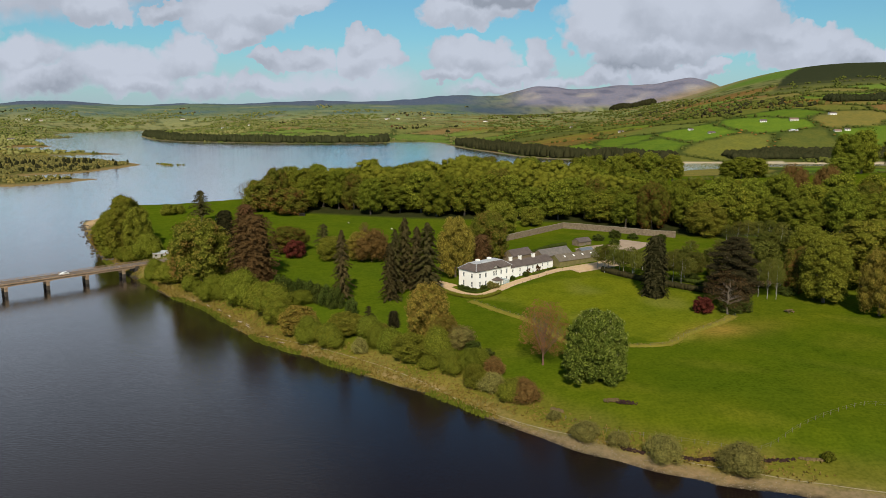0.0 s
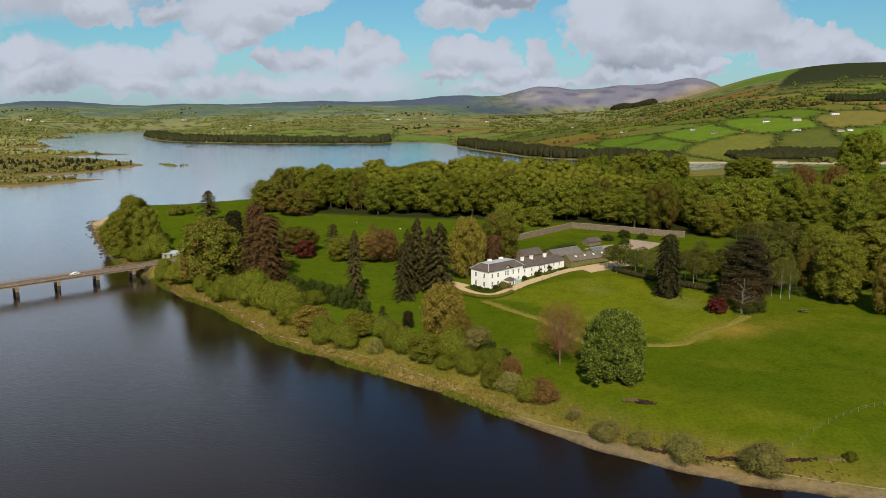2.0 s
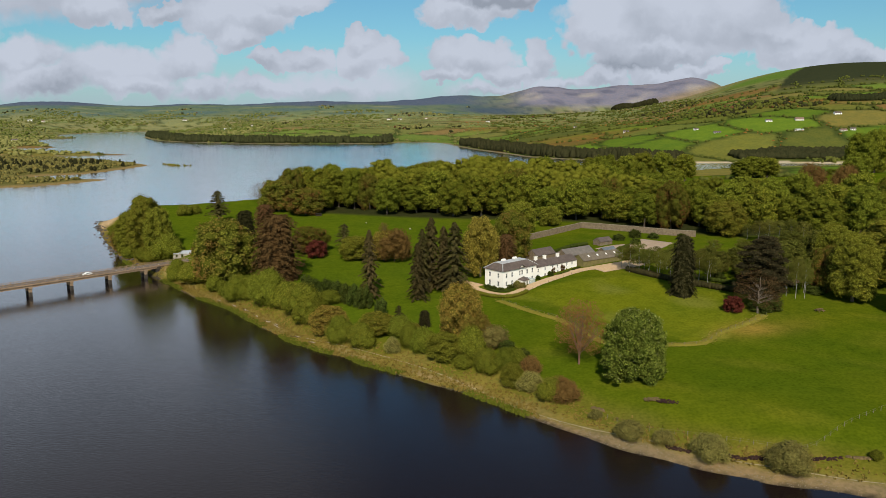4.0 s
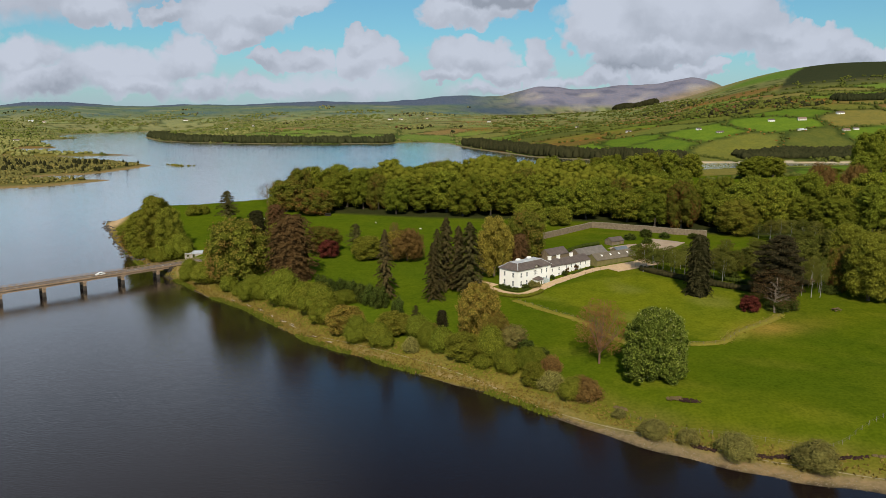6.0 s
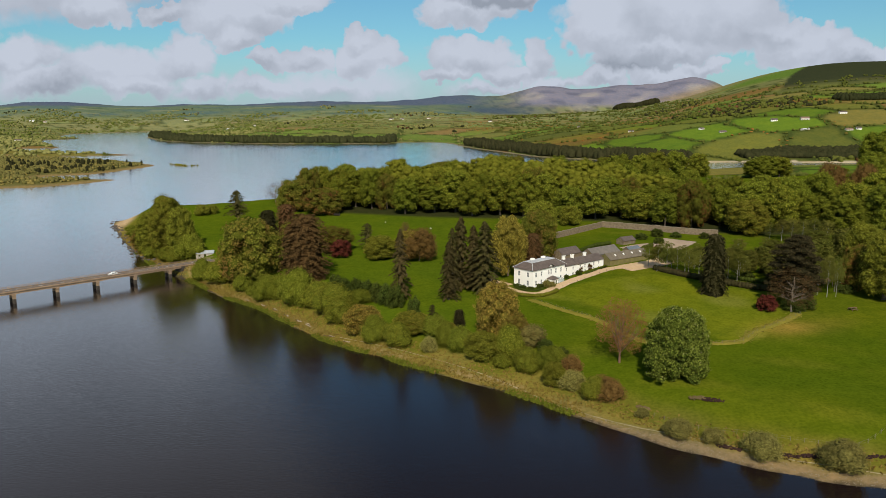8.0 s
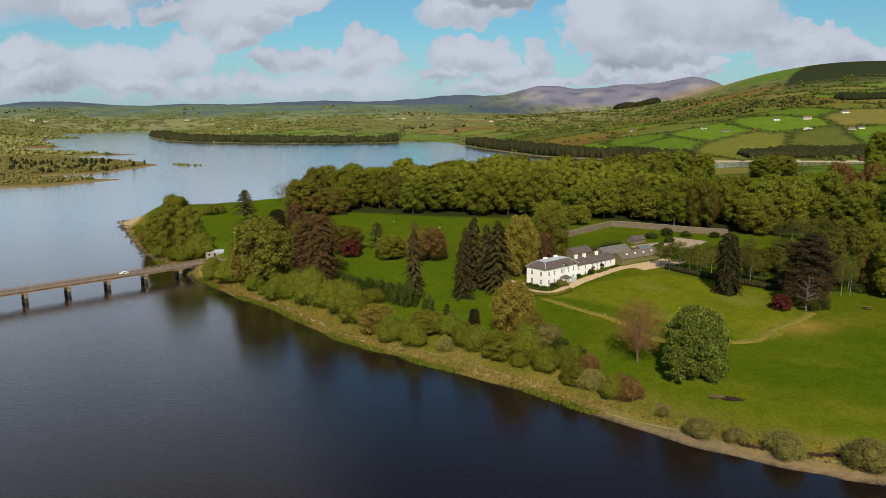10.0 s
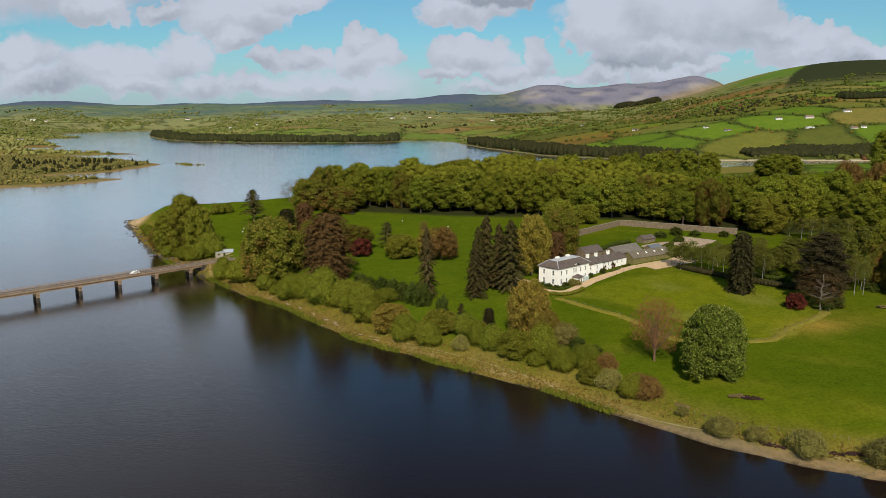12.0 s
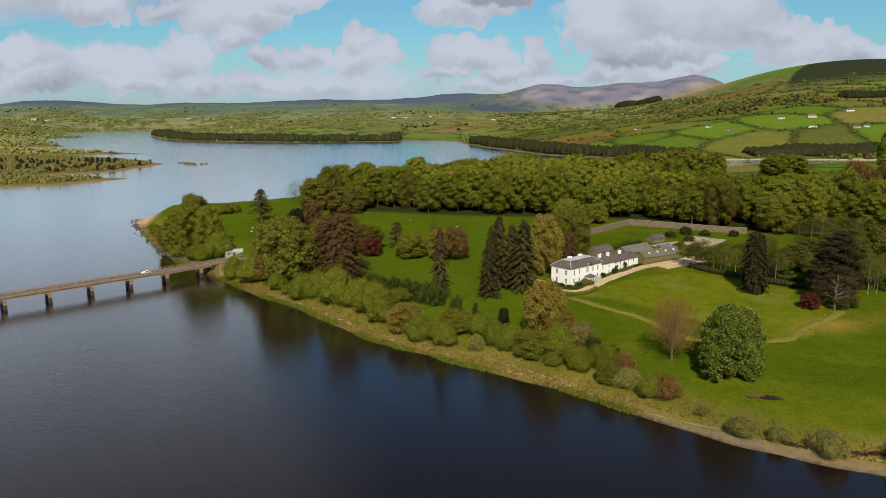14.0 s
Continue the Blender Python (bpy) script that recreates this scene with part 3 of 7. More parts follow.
def cover(x, y, z):
    """What grows on the ground, as a base colour, with distance haze mixed in."""
    n1, n2, n3 = lumps(x, y, 14), lumps(x, y, 5, 3.0), lumps(x, y, 2.2, 1.0)
    dn = signed(x, y, PENINSULA) + 1.2 * n2 + 0.7 * n3
    c = np.zeros((len(x), 3)) + (0.066, 0.095, 0.005)

    def lay(mask, rgb):
        nonlocal c
        c = c * (1 - mask[:, None]) + np.array(rgb) * mask[:, None]
    lay(0.6 * smooth(-0.1, 0.5, n1), (0.093, 0.111, 0.007))
    lay(0.5 * smooth(0.05, 0.5, lumps(x, y * 2.2 + x * 0.8, 9, 6.0)), (0.112, 0.122, 0.012))
    lay(0.8 * smooth(15, -15, x) * smooth(640, 600, y), (0.070, 0.104, 0.006))
    lawn = smooth(-2, 2, signed(x, y, LAWN))
    lay(lawn * 0.85, (0.124, 0.141, 0.009))
    lay(lawn * smooth(0.1, 0.5, lumps(x, y, 7, 2.0)) * 0.6, (0.165, 0.165, 0.030))
    lay(0.9 * np.exp(-(((x - 96) / 15) ** 2 + ((y - 240 - 0.25 * (x - 96)) / 7) ** 2)) * (0.75 + 0.5 * n2), (0.235, 0.165, 0.035))
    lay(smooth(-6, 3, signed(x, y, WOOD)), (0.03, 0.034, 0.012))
    # the bank: pebbles at the water, dry grass and rushes above
    lay(1 - smooth(11, 22, dn), (0.122, 0.120, 0.016))
    lay(smooth(24, 6, dn) * smooth(0.0, 0.5, lumps(x, y, 6, 5.0)) * 0.8, (0.20, 0.16, 0.045))
    lay(1 - smooth(5, 10, dn), (0.160, 0.134, 0.030))
    wide = -0.6 + 4.6 * smooth(5, 40, x) + 9 * smooth(-240, -258, x)
    lay(1 - smooth(wide, wide + 2.0, dn), (0.215, 0.155, 0.085))
    lay(smooth(-245, -256, x) * smooth(505, 520, y), (0.48, 0.34, 0.21))
    lay(smooth(2.2, 3.2, dn) * smooth(6.0, 4.6, dn) * smooth(25, 5, x) * smooth(-0.25, 0.25, lumps(x, y, 8, 9.0)) * 0.8, (0.25, 0.18, 0.09))
    lay(smooth(3.0, 1.6, dn) * smooth(15, 0, x) * smooth(0.0, 0.4, lumps(x, y, 4.5, 8.0)) * 0.7, (0.085, 0.10, 0.02))
    lay(1 - smooth(-0.4, 0.9, dn + 0.8 * n1), (0.05, 0.04, 0.03))
    # wheel tracks across the pasture
    for k in (0.0, 2.2):
        lay(0.55 * smooth(0.8, 0.3, np.abs(y - (216 - 0.30 * (x - 70) + 6 * np.sin(x / 22)) - k)) * smooth(70, 85, x), (0.07, 0.092, 0.006))
    # far land: distance haze is mixed into the field colours
    df = signed(x, y, FARLAND)
    out = (df > -40) | (y > 640)
    xi, yi = x[out], y[out]
    ident, edge = fields(xi, yi)
    f = FIELD_TONES[SEED_TONE[ident]].copy()
    haze_tint = smooth(1500, 3500, yi)[:, None]
    f = f * (1 - 0.6 * haze_tint) + np.array((0.270, 0.268, 0.145)) * 0.6 * haze_tint
    ang = xi / np.maximum(yi, 1)

    def layf(mask, rgb):
        nonlocal f
        f = f * (1 - mask[:, None]) + np.array(rgb) * mask[:, None]
    layf((1 - smooth(3, 9, edge)) * 0.8, (0.035, 0.05, 0.015))
    layf(smooth(0.12, 0.5, lumps(xi, yi, 120, 4.0)) * smooth(1200, 1700, yi) * smooth(-0.05, 0.1, ang) * 0.75, (0.19, 0.10, 0.035))
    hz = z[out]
    # mauve moor, with blue distance haze put into its colour
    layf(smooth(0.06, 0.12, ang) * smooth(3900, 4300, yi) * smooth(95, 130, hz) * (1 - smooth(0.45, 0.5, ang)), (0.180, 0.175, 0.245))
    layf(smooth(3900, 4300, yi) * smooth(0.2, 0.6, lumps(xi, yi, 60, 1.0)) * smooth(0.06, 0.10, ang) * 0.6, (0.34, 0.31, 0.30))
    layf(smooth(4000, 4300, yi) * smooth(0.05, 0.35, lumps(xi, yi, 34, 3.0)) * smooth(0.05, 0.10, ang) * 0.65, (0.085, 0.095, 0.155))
    # western hills: slopes tinted blue-green for distance haze
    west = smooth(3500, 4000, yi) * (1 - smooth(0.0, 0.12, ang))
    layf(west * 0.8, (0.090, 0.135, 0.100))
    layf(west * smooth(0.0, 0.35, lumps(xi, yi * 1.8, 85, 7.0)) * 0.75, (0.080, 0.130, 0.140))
    # navy crest: cloud shadow and haze painted into the colour
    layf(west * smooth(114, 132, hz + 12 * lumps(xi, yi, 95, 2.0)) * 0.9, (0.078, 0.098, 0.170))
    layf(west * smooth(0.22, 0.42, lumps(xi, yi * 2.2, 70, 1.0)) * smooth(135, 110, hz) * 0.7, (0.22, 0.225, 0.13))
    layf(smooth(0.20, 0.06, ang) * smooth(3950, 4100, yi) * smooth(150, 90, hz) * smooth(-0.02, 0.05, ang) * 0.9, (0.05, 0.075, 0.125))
    # the big hill: pasture, a ragged heath edge, and a dark young plantation on the crown
    crown = smooth(128, 134, hz + 4 * lumps(xi, yi, 40)) * smooth(-0.003, 0.003, ang - (0.436 + 0.00022 * (hz - 130))) * smooth(2000, 2300, yi)
    layf(smooth(0.34, 0.40, ang) * smooth(2500, 2800, yi) * smooth(140, 170, hz), (0.10, 0.165, 0.03))
    edgeband = smooth(0.05, 0.0, np.abs(ang - (0.30 + 0.0008 * (hz - 140))) ) * smooth(120, 150, hz) * smooth(2800, 3200, yi)
    layf(edgeband * 0.8, (0.24, 0.18, 0.10))
    layf(crown, (0.035, 0.042, 0.022))
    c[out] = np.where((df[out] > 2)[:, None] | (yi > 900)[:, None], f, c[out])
    edge_f = out & (df < 12) & (df > -40)
    c[edge_f] = np.where((df[edge_f] < 8)[:, None], np.array((0.20, 0.17, 0.11)), c[edge_f])
    sand = (df > -6) & (df < 16) & (x > 300) & (y < 1350)
    c[sand] = (0.46, 0.38, 0.28)
    ds = np.maximum(signed(x, y, SPIT), signed(x, y, ISLET))
    s = ds > -20
    k = smooth(6, 22, ds[s] + 4 * n2[s])[:, None]
    c[s] = np.array((0.24, 0.17, 0.08)) * (1 - k) + np.array((0.115, 0.11, 0.035)) * k
    return c


LAWN = np.array([(10, 279), (21, 276), (30, 270), (45, 250), (58, 236), (72, 226), (82, 231), (98, 253), (108, 272), (84, 292), (68, 308), (40, 300), (20, 284)], float)


def build_ground():
    """One sheet from under the lake to the hills: rings that widen with the distance."""
    fineA = np.arange(-46, 46.001, 0.20)
    coarse = np.arange(50, 311, 5.0)
    A = np.radians(np.concatenate([fineA, coarse]))
    r = 60 * (4980 / 60) ** (np.arange(410) / 409)
    rr, aa = np.meshgrid(r, A, indexing="ij")
    far_scale = np.where(np.abs(aa) < radians(47), 1 / np.maximum(np.cos(np.where(np.abs(aa) < radians(47), aa, 0)), 0.5), 1.4)
    rr = rr * np.where(np.abs(aa) < radians(47), far_scale, 1.4)
    X, Y = (-20 + rr * np.sin(aa)).ravel(), (rr * np.cos(aa)).ravel()
    Z = np.full(X.shape, -6.0)
    front = (np.abs(aa) < radians(120)).ravel()
    Z[front] = height(X[front], Y[front])
    C = np.zeros((len(X), 4), np.float32) + 1
    C[:, :3] = (0.075, 0.13, 0.02)
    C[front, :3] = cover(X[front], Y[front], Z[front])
    nA, nR = len(A), len(r)
    i, j = np.meshgrid(np.arange(nR - 1), np.arange(nA), indexing="ij")
    k = (j + 1) % nA
    F = np.stack([i * nA + j, (i + 1) * nA + j, (i + 1) * nA + k, i * nA + k], -1).reshape(-1, 4)
    me = mesh_from("ground", np.stack([X, Y, Z], 1), F[:, ::-1], GROUND, True)
    at = me.color_attributes.new("cover", "FLOAT_COLOR", "POINT")
    at.data.foreach_set("color", C.ravel())
    tagged(new("ground", me), "green pasture, banks and far fields round a lake", "ground", kind="structure")


def build_water():
    r = np.array([0.0, 60, 300, 1200, 4975])
    n = 48
    V, F = [(-20, 0, 0)], []
    for q in r[1:]:
        V += [(-20 + q * 1.3 * math.sin(k * math.tau / n), q * 1.3 * math.cos(k * math.tau / n), 0) for k in range(n)]
    bm = bmesh.new()
    vs = [bm.verts.new(v) for v in V]
    for k in range(n):
        bm.faces.new((vs[0], vs[1 + (k + 1) % n], vs[1 + k]))
        for i in range(len(r) - 2):
            a, b = 1 + i * n, 1 + (i + 1) * n
            bm.faces.new((vs[a + k], vs[a + (k + 1) % n], vs[b + (k + 1) % n], vs[b + k]))
    w = part("water", bm, WATER, None)
    tagged(w, "dark rippled lake water reflecting the cloudy sky", "lake", kind="structure")


build_ground()
build_water()

# ---------------------------------------------------------------- trees


def trunk_bm(rng, h, r, crown_from, limbs, reach, lean=0.0):
    bm = bmesh.new()
    p = Vector((0, 0, -0.4))
    steps = 5
    for i in range(steps):
        q = Vector((rng.uniform(-1, 1) * lean * h * 0.05, rng.uniform(-1, 1) * lean * h * 0.05, h * (i + 1) / steps))
        tube(bm, p, q, r * (1 - 0.8 * i / steps) * (1.35 if i == 0 else 1), r * (1 - 0.8 * (i + 1) / steps), 8)
        p = q
    for i in range(limbs):
        a, z = rng.uniform(0, math.tau), h * rng.uniform(crown_from, 0.9)
        d = Vector((math.cos(a), math.sin(a), rng.uniform(0.3, 0.9))).normalized()
        s = Vector((0, 0, z))
        l = reach * rng.uniform(0.6, 1.0) * (1.15 - z / h)
        e = s + d * l
        tube(bm, s, e, r * 0.32, r * 0.10, 5)
        for _ in range(2):
            d2 = (d + Vector((rng.uniform(-0.7, 0.7), rng.uniform(-0.7, 0.7), rng.uniform(-0.1, 0.7)))).normalized()
            m = s.lerp(e, rng.uniform(0.5, 0.9))
            tube(bm, m, m + d2 * l * 0.5, r * 0.14, r * 0.04, 4)
    return bm


def dome_lobes(rng, h, w, n, fat=0.24):
    """Lobes of a bush: one full dome with small billows standing out of it."""
    L = [((0, 0, h * 0.38), (w * 0.34, w * 0.34, h * 0.44))]
    for i in range(n):
        t, a = (i + 0.5) / n, i * 2.399 + rng.uniform(-0.4, 0.4)
        q, s = math.sqrt(1 - t * t), w * fat * rng.uniform(0.7, 1.25)
        q *= rng.uniform(0.75, 1.2)
        L.append(((q * math.cos(a) * w * 0.33, q * math.sin(a) * w * 0.33, h * 0.28 + t * h * rng.uniform(0.42, 0.62)), (s, s, s * rng.uniform(0.8, 1.1))))
    return L


def bush_make(leaf, h, w, lobes, count, size, spread=0.5, core=0.88):
    def make(r, e):
        part("stem", trunk_bm(r, h * 0.7, 0.022 * h, 0.1, 5, w * 0.4, 0.5), BARK, e)
        part("crown", heap_mesh("crown", r, dome_lobes(r, h, w, lobes), count, size, LEAF[leaf], core=core, spread=spread), None, e)
    return make


def round_lobes(rng, h, w, base, n, fat=0.30, lean=0.7):
    """Lobes of a broad crown from base to h, w across: a ring of billows round a full middle, smaller on top."""
    L = [((0, 0, base + (h - base) * 0.48), (w * 0.34, w * 0.34, (h - base) * 0.42))]
    for i in range(n):
        t = (i + 0.5) / n
        z = base + (h - base) * (0.07 + 0.86 * t)
        ring = math.sqrt(max(0.03, 1 - (2 * (0.16 + 0.815 * t) - 1.0) ** 2))
        a = i * 2.399 + rng.uniform(-0.4, 0.4)
        q = w * 0.5 * ring * (1 - fat * 0.75)
        s = w * fat * rng.uniform(0.72, 1.2)
        L.append(((q * math.cos(a), q * math.sin(a), z), (s, s, s * rng.uniform(0.62, 0.9))))
    return L


TEMPLATES = {}


def plant(kind, x, y, h, w, label="", spin=None, dz=0.0, group=""):
    """Sets a plant of a kind at a place, h high and w across; the first of each kind is built, the others are copies."""
    name, tall, wide, text, cat, make = KINDS[kind]
    v = rng.integers(VARIANTS.get(kind, 1))
    a = rng.uniform(0, 360) if spin is None else spin
    m = Matrix.LocRotScale((x, y, ground_at(x, y) - 0.1 + dz), Euler((0, 0, radians(a))), (w / wide, w / wide, h / tall))
    if (kind, v) not in TEMPLATES:
        e = thing(name, Matrix(), text, cat)
        make(np.random.default_rng(sum(map(ord, kind)) + 31 * int(v)), e)
        e.matrix_basis = m
        TEMPLATES[kind, v] = e
        return tagged(e, label, group=group)
    t = TEMPLATES[kind, v]
    old = t.scale.copy()
    t.scale = (1, 1, 1)
    c = copy_thing(t, m)
    t.scale = old
    return tagged(c, label or text, group=group)


def broadleaf(leaf, h, w, base, lobes, count, size, fat=0.27, limbs=6, bark=None, fine=False, spread=0.5, core=0.8):
    def make(r, e):
        part("trunk", trunk_bm(r, h * 0.85, 0.022 * h, 0.35, limbs, w * 0.45, 0.5), bark or BARK, e)
        part("crown", heap_mesh("crown", r, round_lobes(r, h, w, base, lobes, fat), count, size, LEAF[leaf], fine=fine, spread=spread, core=core), None, e)
    return make


def conifer(leaf, h, w, boughs, per, size, base=0.06, power=0.9, sag=0.55, lift=0.25, core=0.30, jitter=0.35, belly=0.0):
    """A spire of separate drooping boughs round a straight stem, with gaps between them."""
    def make(r, e):
        part("trunk", trunk_bm(r, h * 0.97, 0.016 * h, 0.15, 16, w * 0.42), BARK, e)
        t = (np.arange(boughs) + r.uniform(0, 1, boughs)) / boughs
        z = h * (base + (0.985 - base) * t)
        reach = w * 0.5 * (1 - t) ** power * r.uniform(1 - jitter * 1.3, 1 + jitter * 0.6, boughs) + 0.02 * w
        reach *= 1 - belly * np.clip(1 - t / 0.4, 0, 1) ** 2
        a = np.arange(boughs) * 2.399 + r.uniform(-0.5, 0.5, boughs)
        u = r.uniform(0.12, 1.0, (boughs, per)) ** 0.75
        q = reach[:, None] * u
        side = r.normal(0, 0.12, (boughs, per)) * reach[:, None] * (1.15 - u)
        ca, sa = np.cos(a)[:, None], np.sin(a)[:, None]
        P = np.stack([ca * q - sa * side, sa * q + ca * side, z[:, None] + lift * q - sag * q * u + r.normal(0, 0.22, u.shape) * size * 2], -1).reshape(-1, 3)
        n = np.stack([ca * 0.7 + 0 * u, sa * 0.7 + 0 * u, 0.75 + 0 * u], -1).reshape(-1, 3) + r.normal(0, 0.45, (boughs * per, 3))
        n /= np.linalg.norm(n, axis=1)[:, None]
        d = np.stack([ca + 0 * u, sa + 0 * u, -0.5 + 0 * u], -1).reshape(-1, 3) + r.normal(0, 0.5, (boughs * per, 3))
        k = np.cross(n, d)
        k /= np.linalg.norm(k, axis=1)[:, None]
        d = np.cross(k, n)
        s = size * r.uniform(0.6, 1.5, (len(P), 1))
        V = np.stack([P - d * s + k * s * 0.55, P - d * s * 0.8 - k * s * 0.55, P + d * s * 1.3], 1).reshape(-1, 3)
        tiers = np.linspace(0.02, 0.93, 16)
        iv, jf = ICO1
        ring = np.maximum(w * 0.5 * (1 - tiers) ** power * core, 0.1)
        W = np.stack([np.stack([iv[:, 0] * g, iv[:, 1] * g, h * (base + (0.98 - base) * c) + iv[:, 2] * h * 0.05], -1) * (1 + r.uniform(-0.1, 0.1, (12, 1)) * (1, 1, 0)) for c, g in zip(tiers, ring)]).reshape(-1, 3)
        F = np.arange(len(V)).reshape(-1, 3)
        G = (jf[None] + (np.arange(16) * 12)[:, None, None]).reshape(-1, 3) + len(V)
        me = mesh_from("crown", np.concatenate([V, W]), np.concatenate([F, G]), LEAF[leaf])
        # core in the dimmed needle colour, shade painted behind the boughs
        me.materials.append(SHADED_INNER[LEAF[leaf].name])
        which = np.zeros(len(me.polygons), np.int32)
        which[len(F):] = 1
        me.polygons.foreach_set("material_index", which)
        part("crown", me, None, e)
    return make


def cedar_make(r, e):
    """A broad dark dome of flat, layered boughs with gaps of shade between them."""
    part("trunk", trunk_bm(r, 19, 0.6, 0.16, 26, 9.0, 0.8), BARK, e)
    L = []
    for i in range(64):
        t = (i + 0.5) / 64
        a, z = i * 2.399, 3.5 + 18.0 * t
        q = 9.2 * math.sqrt(max(0.02, 1 - t ** 2.2)) * r.uniform(0.45, 1.0)
        s = 2.9 * (1.15 - 0.35 * t) * r.uniform(0.8, 1.2)
        L.append(((q * math.cos(a), q * math.sin(a), z), (s, s, s * 0.28)))
    L += [((0, 0, 5 + 3 * i), (4.6 - 0.5 * i, 4.6 - 0.5 * i, 1.9)) for i in range(5)]
    part("crown", heap_mesh("crown", r, L, 15000, 0.24, LEAF["cedar"], core=0.8, spread=0.8), None, e)


def chestnut_make(r, e):
    """An egg-shaped crown down to the grass, with a lower bulge to one side, and upright flower candles."""
    part("trunk", trunk_bm(r, 17, 0.5, 0.3, 8, 7.0, 0.4), BARK, e)
    L = round_lobes(r, 20.5, 15.5, 2.0, 110, 0.13)
    L += [((c[0] - 5.2, c[1] - 3.4, c[2]), q) for c, q in round_lobes(r, 11.5, 9.0, -0.2, 40, 0.14)]
    L += [((c[0] + 3.0, c[1] - 3.0, c[2]), q) for c, q in round_lobes(r, 8.5, 9.5, -0.2, 34, 0.14)]
    part("crown", heap_mesh("crown", r, L, 24000, 0.22, LEAF["chestnut"], core=0.82, spread=0.75), None, e)
    C = [(np.array(c), np.array(q)) for c, q in L[1:121]]
    V, F = [], []
    for c, q in C:
        for _ in range(2):
            d = np.array((r.normal(), r.normal(), abs(r.normal()) + 0.4))
            p = c + d / np.linalg.norm(d) * q * 1.08
            k = len(V)
            V += [p + (0.10, 0, 0), p + (-0.05, 0.09, 0), p + (-0.05, -0.09, 0), p + (0, 0, 0.42)]
            F += [(k, k + 1, k + 3), (k + 1, k + 2, k + 3), (k + 2, k, k + 3)]
    part("flowers", mesh_from("flowers", V, F, LEAF["candle"]), None, e, "small upright cream flower candles")


def birch_make(r, e):
    part("trunk", trunk_bm(r, 9.5, 0.10, 0.25, 10, 2.2, 0.5), PALE_BARK, e)
    V, F = leaf_clumps(r, round_lobes(r, 11, 4.6, 3.6, 16, 0.20), 2000, 0.17, 0.8, inner=0.7)
    part("crown", mesh_from("crown", V, F, LEAF["young"]), None, e)


def bare_make(r, e):
    """An upright fan of thin limbs in a haze of twigs."""
    bm = bmesh.new()
    tube(bm, (0, 0, -0.3), (0, 0, 4.2), 0.26, 0.19, 7)
    tips = []
    for i in range(34):
        a, lean = i * 2.399, 0.10 + 0.62 * ((i * 0.618) % 1)
        s = Vector((0, 0, r.uniform(2.2, 5.5)))
        e1 = s + Vector((math.cos(a) * lean, math.sin(a) * lean, 1)).normalized() * r.uniform(5.0, 7.5)
        e2 = e1 + Vector((math.cos(a) * lean * 0.2, math.sin(a) * lean * 0.2, 1)).normalized() * r.uniform(2.0, 4.6) * (1.25 - lean)
        tube(bm, s, e1, 0.085, 0.045, 4)
        tube(bm, e1, e2, 0.045, 0.015, 4)
        tips += [s.lerp(e1, 0.45), s.lerp(e1, 0.75), e1, e1.lerp(e2, 0.6)]
        for _ in range(4):
            m = s.lerp(e1, r.uniform(0.35, 1.0))
            q = m + Vector((r.uniform(-1, 1), r.uniform(-1, 1), r.uniform(0.5, 1.3))).normalized() * r.uniform(1.0, 2.2)
            tube(bm, m, q, 0.028, 0.010, 3)
            tips.append(q)
    part("trunk", bm, RED_BARK, e)
    L = [(tuple(p), (r.uniform(0.8, 1.4),) * 3) for p in tips if p.z > 3.5]
    L += round_lobes(r, 16, 10.0, 3.2, 40, 0.15)[1:]
    V, F = leaf_clumps(r, L, 42000, 0.115, 1.0, inner=0.9)
    part("crown", mesh_from("crown", V, F, LEAF["twig"]), None, e, "thick haze of reddish-brown budding twigs")


def winter_make(r, e):
    part("trunk", trunk_bm(r, 11, 0.22, 0.25, 44, 5.0, 0.8), GREY_BARK, e)
    V, F = leaf_clumps(r, round_lobes(r, 13, 9, 2, 16, 0.24), 6500, 0.09, 1.0, inner=0.8)
    part("crown", mesh_from("crown", V, F, LEAF["bronze"]), None, e, "thin grey twigs with hardly a leaf")


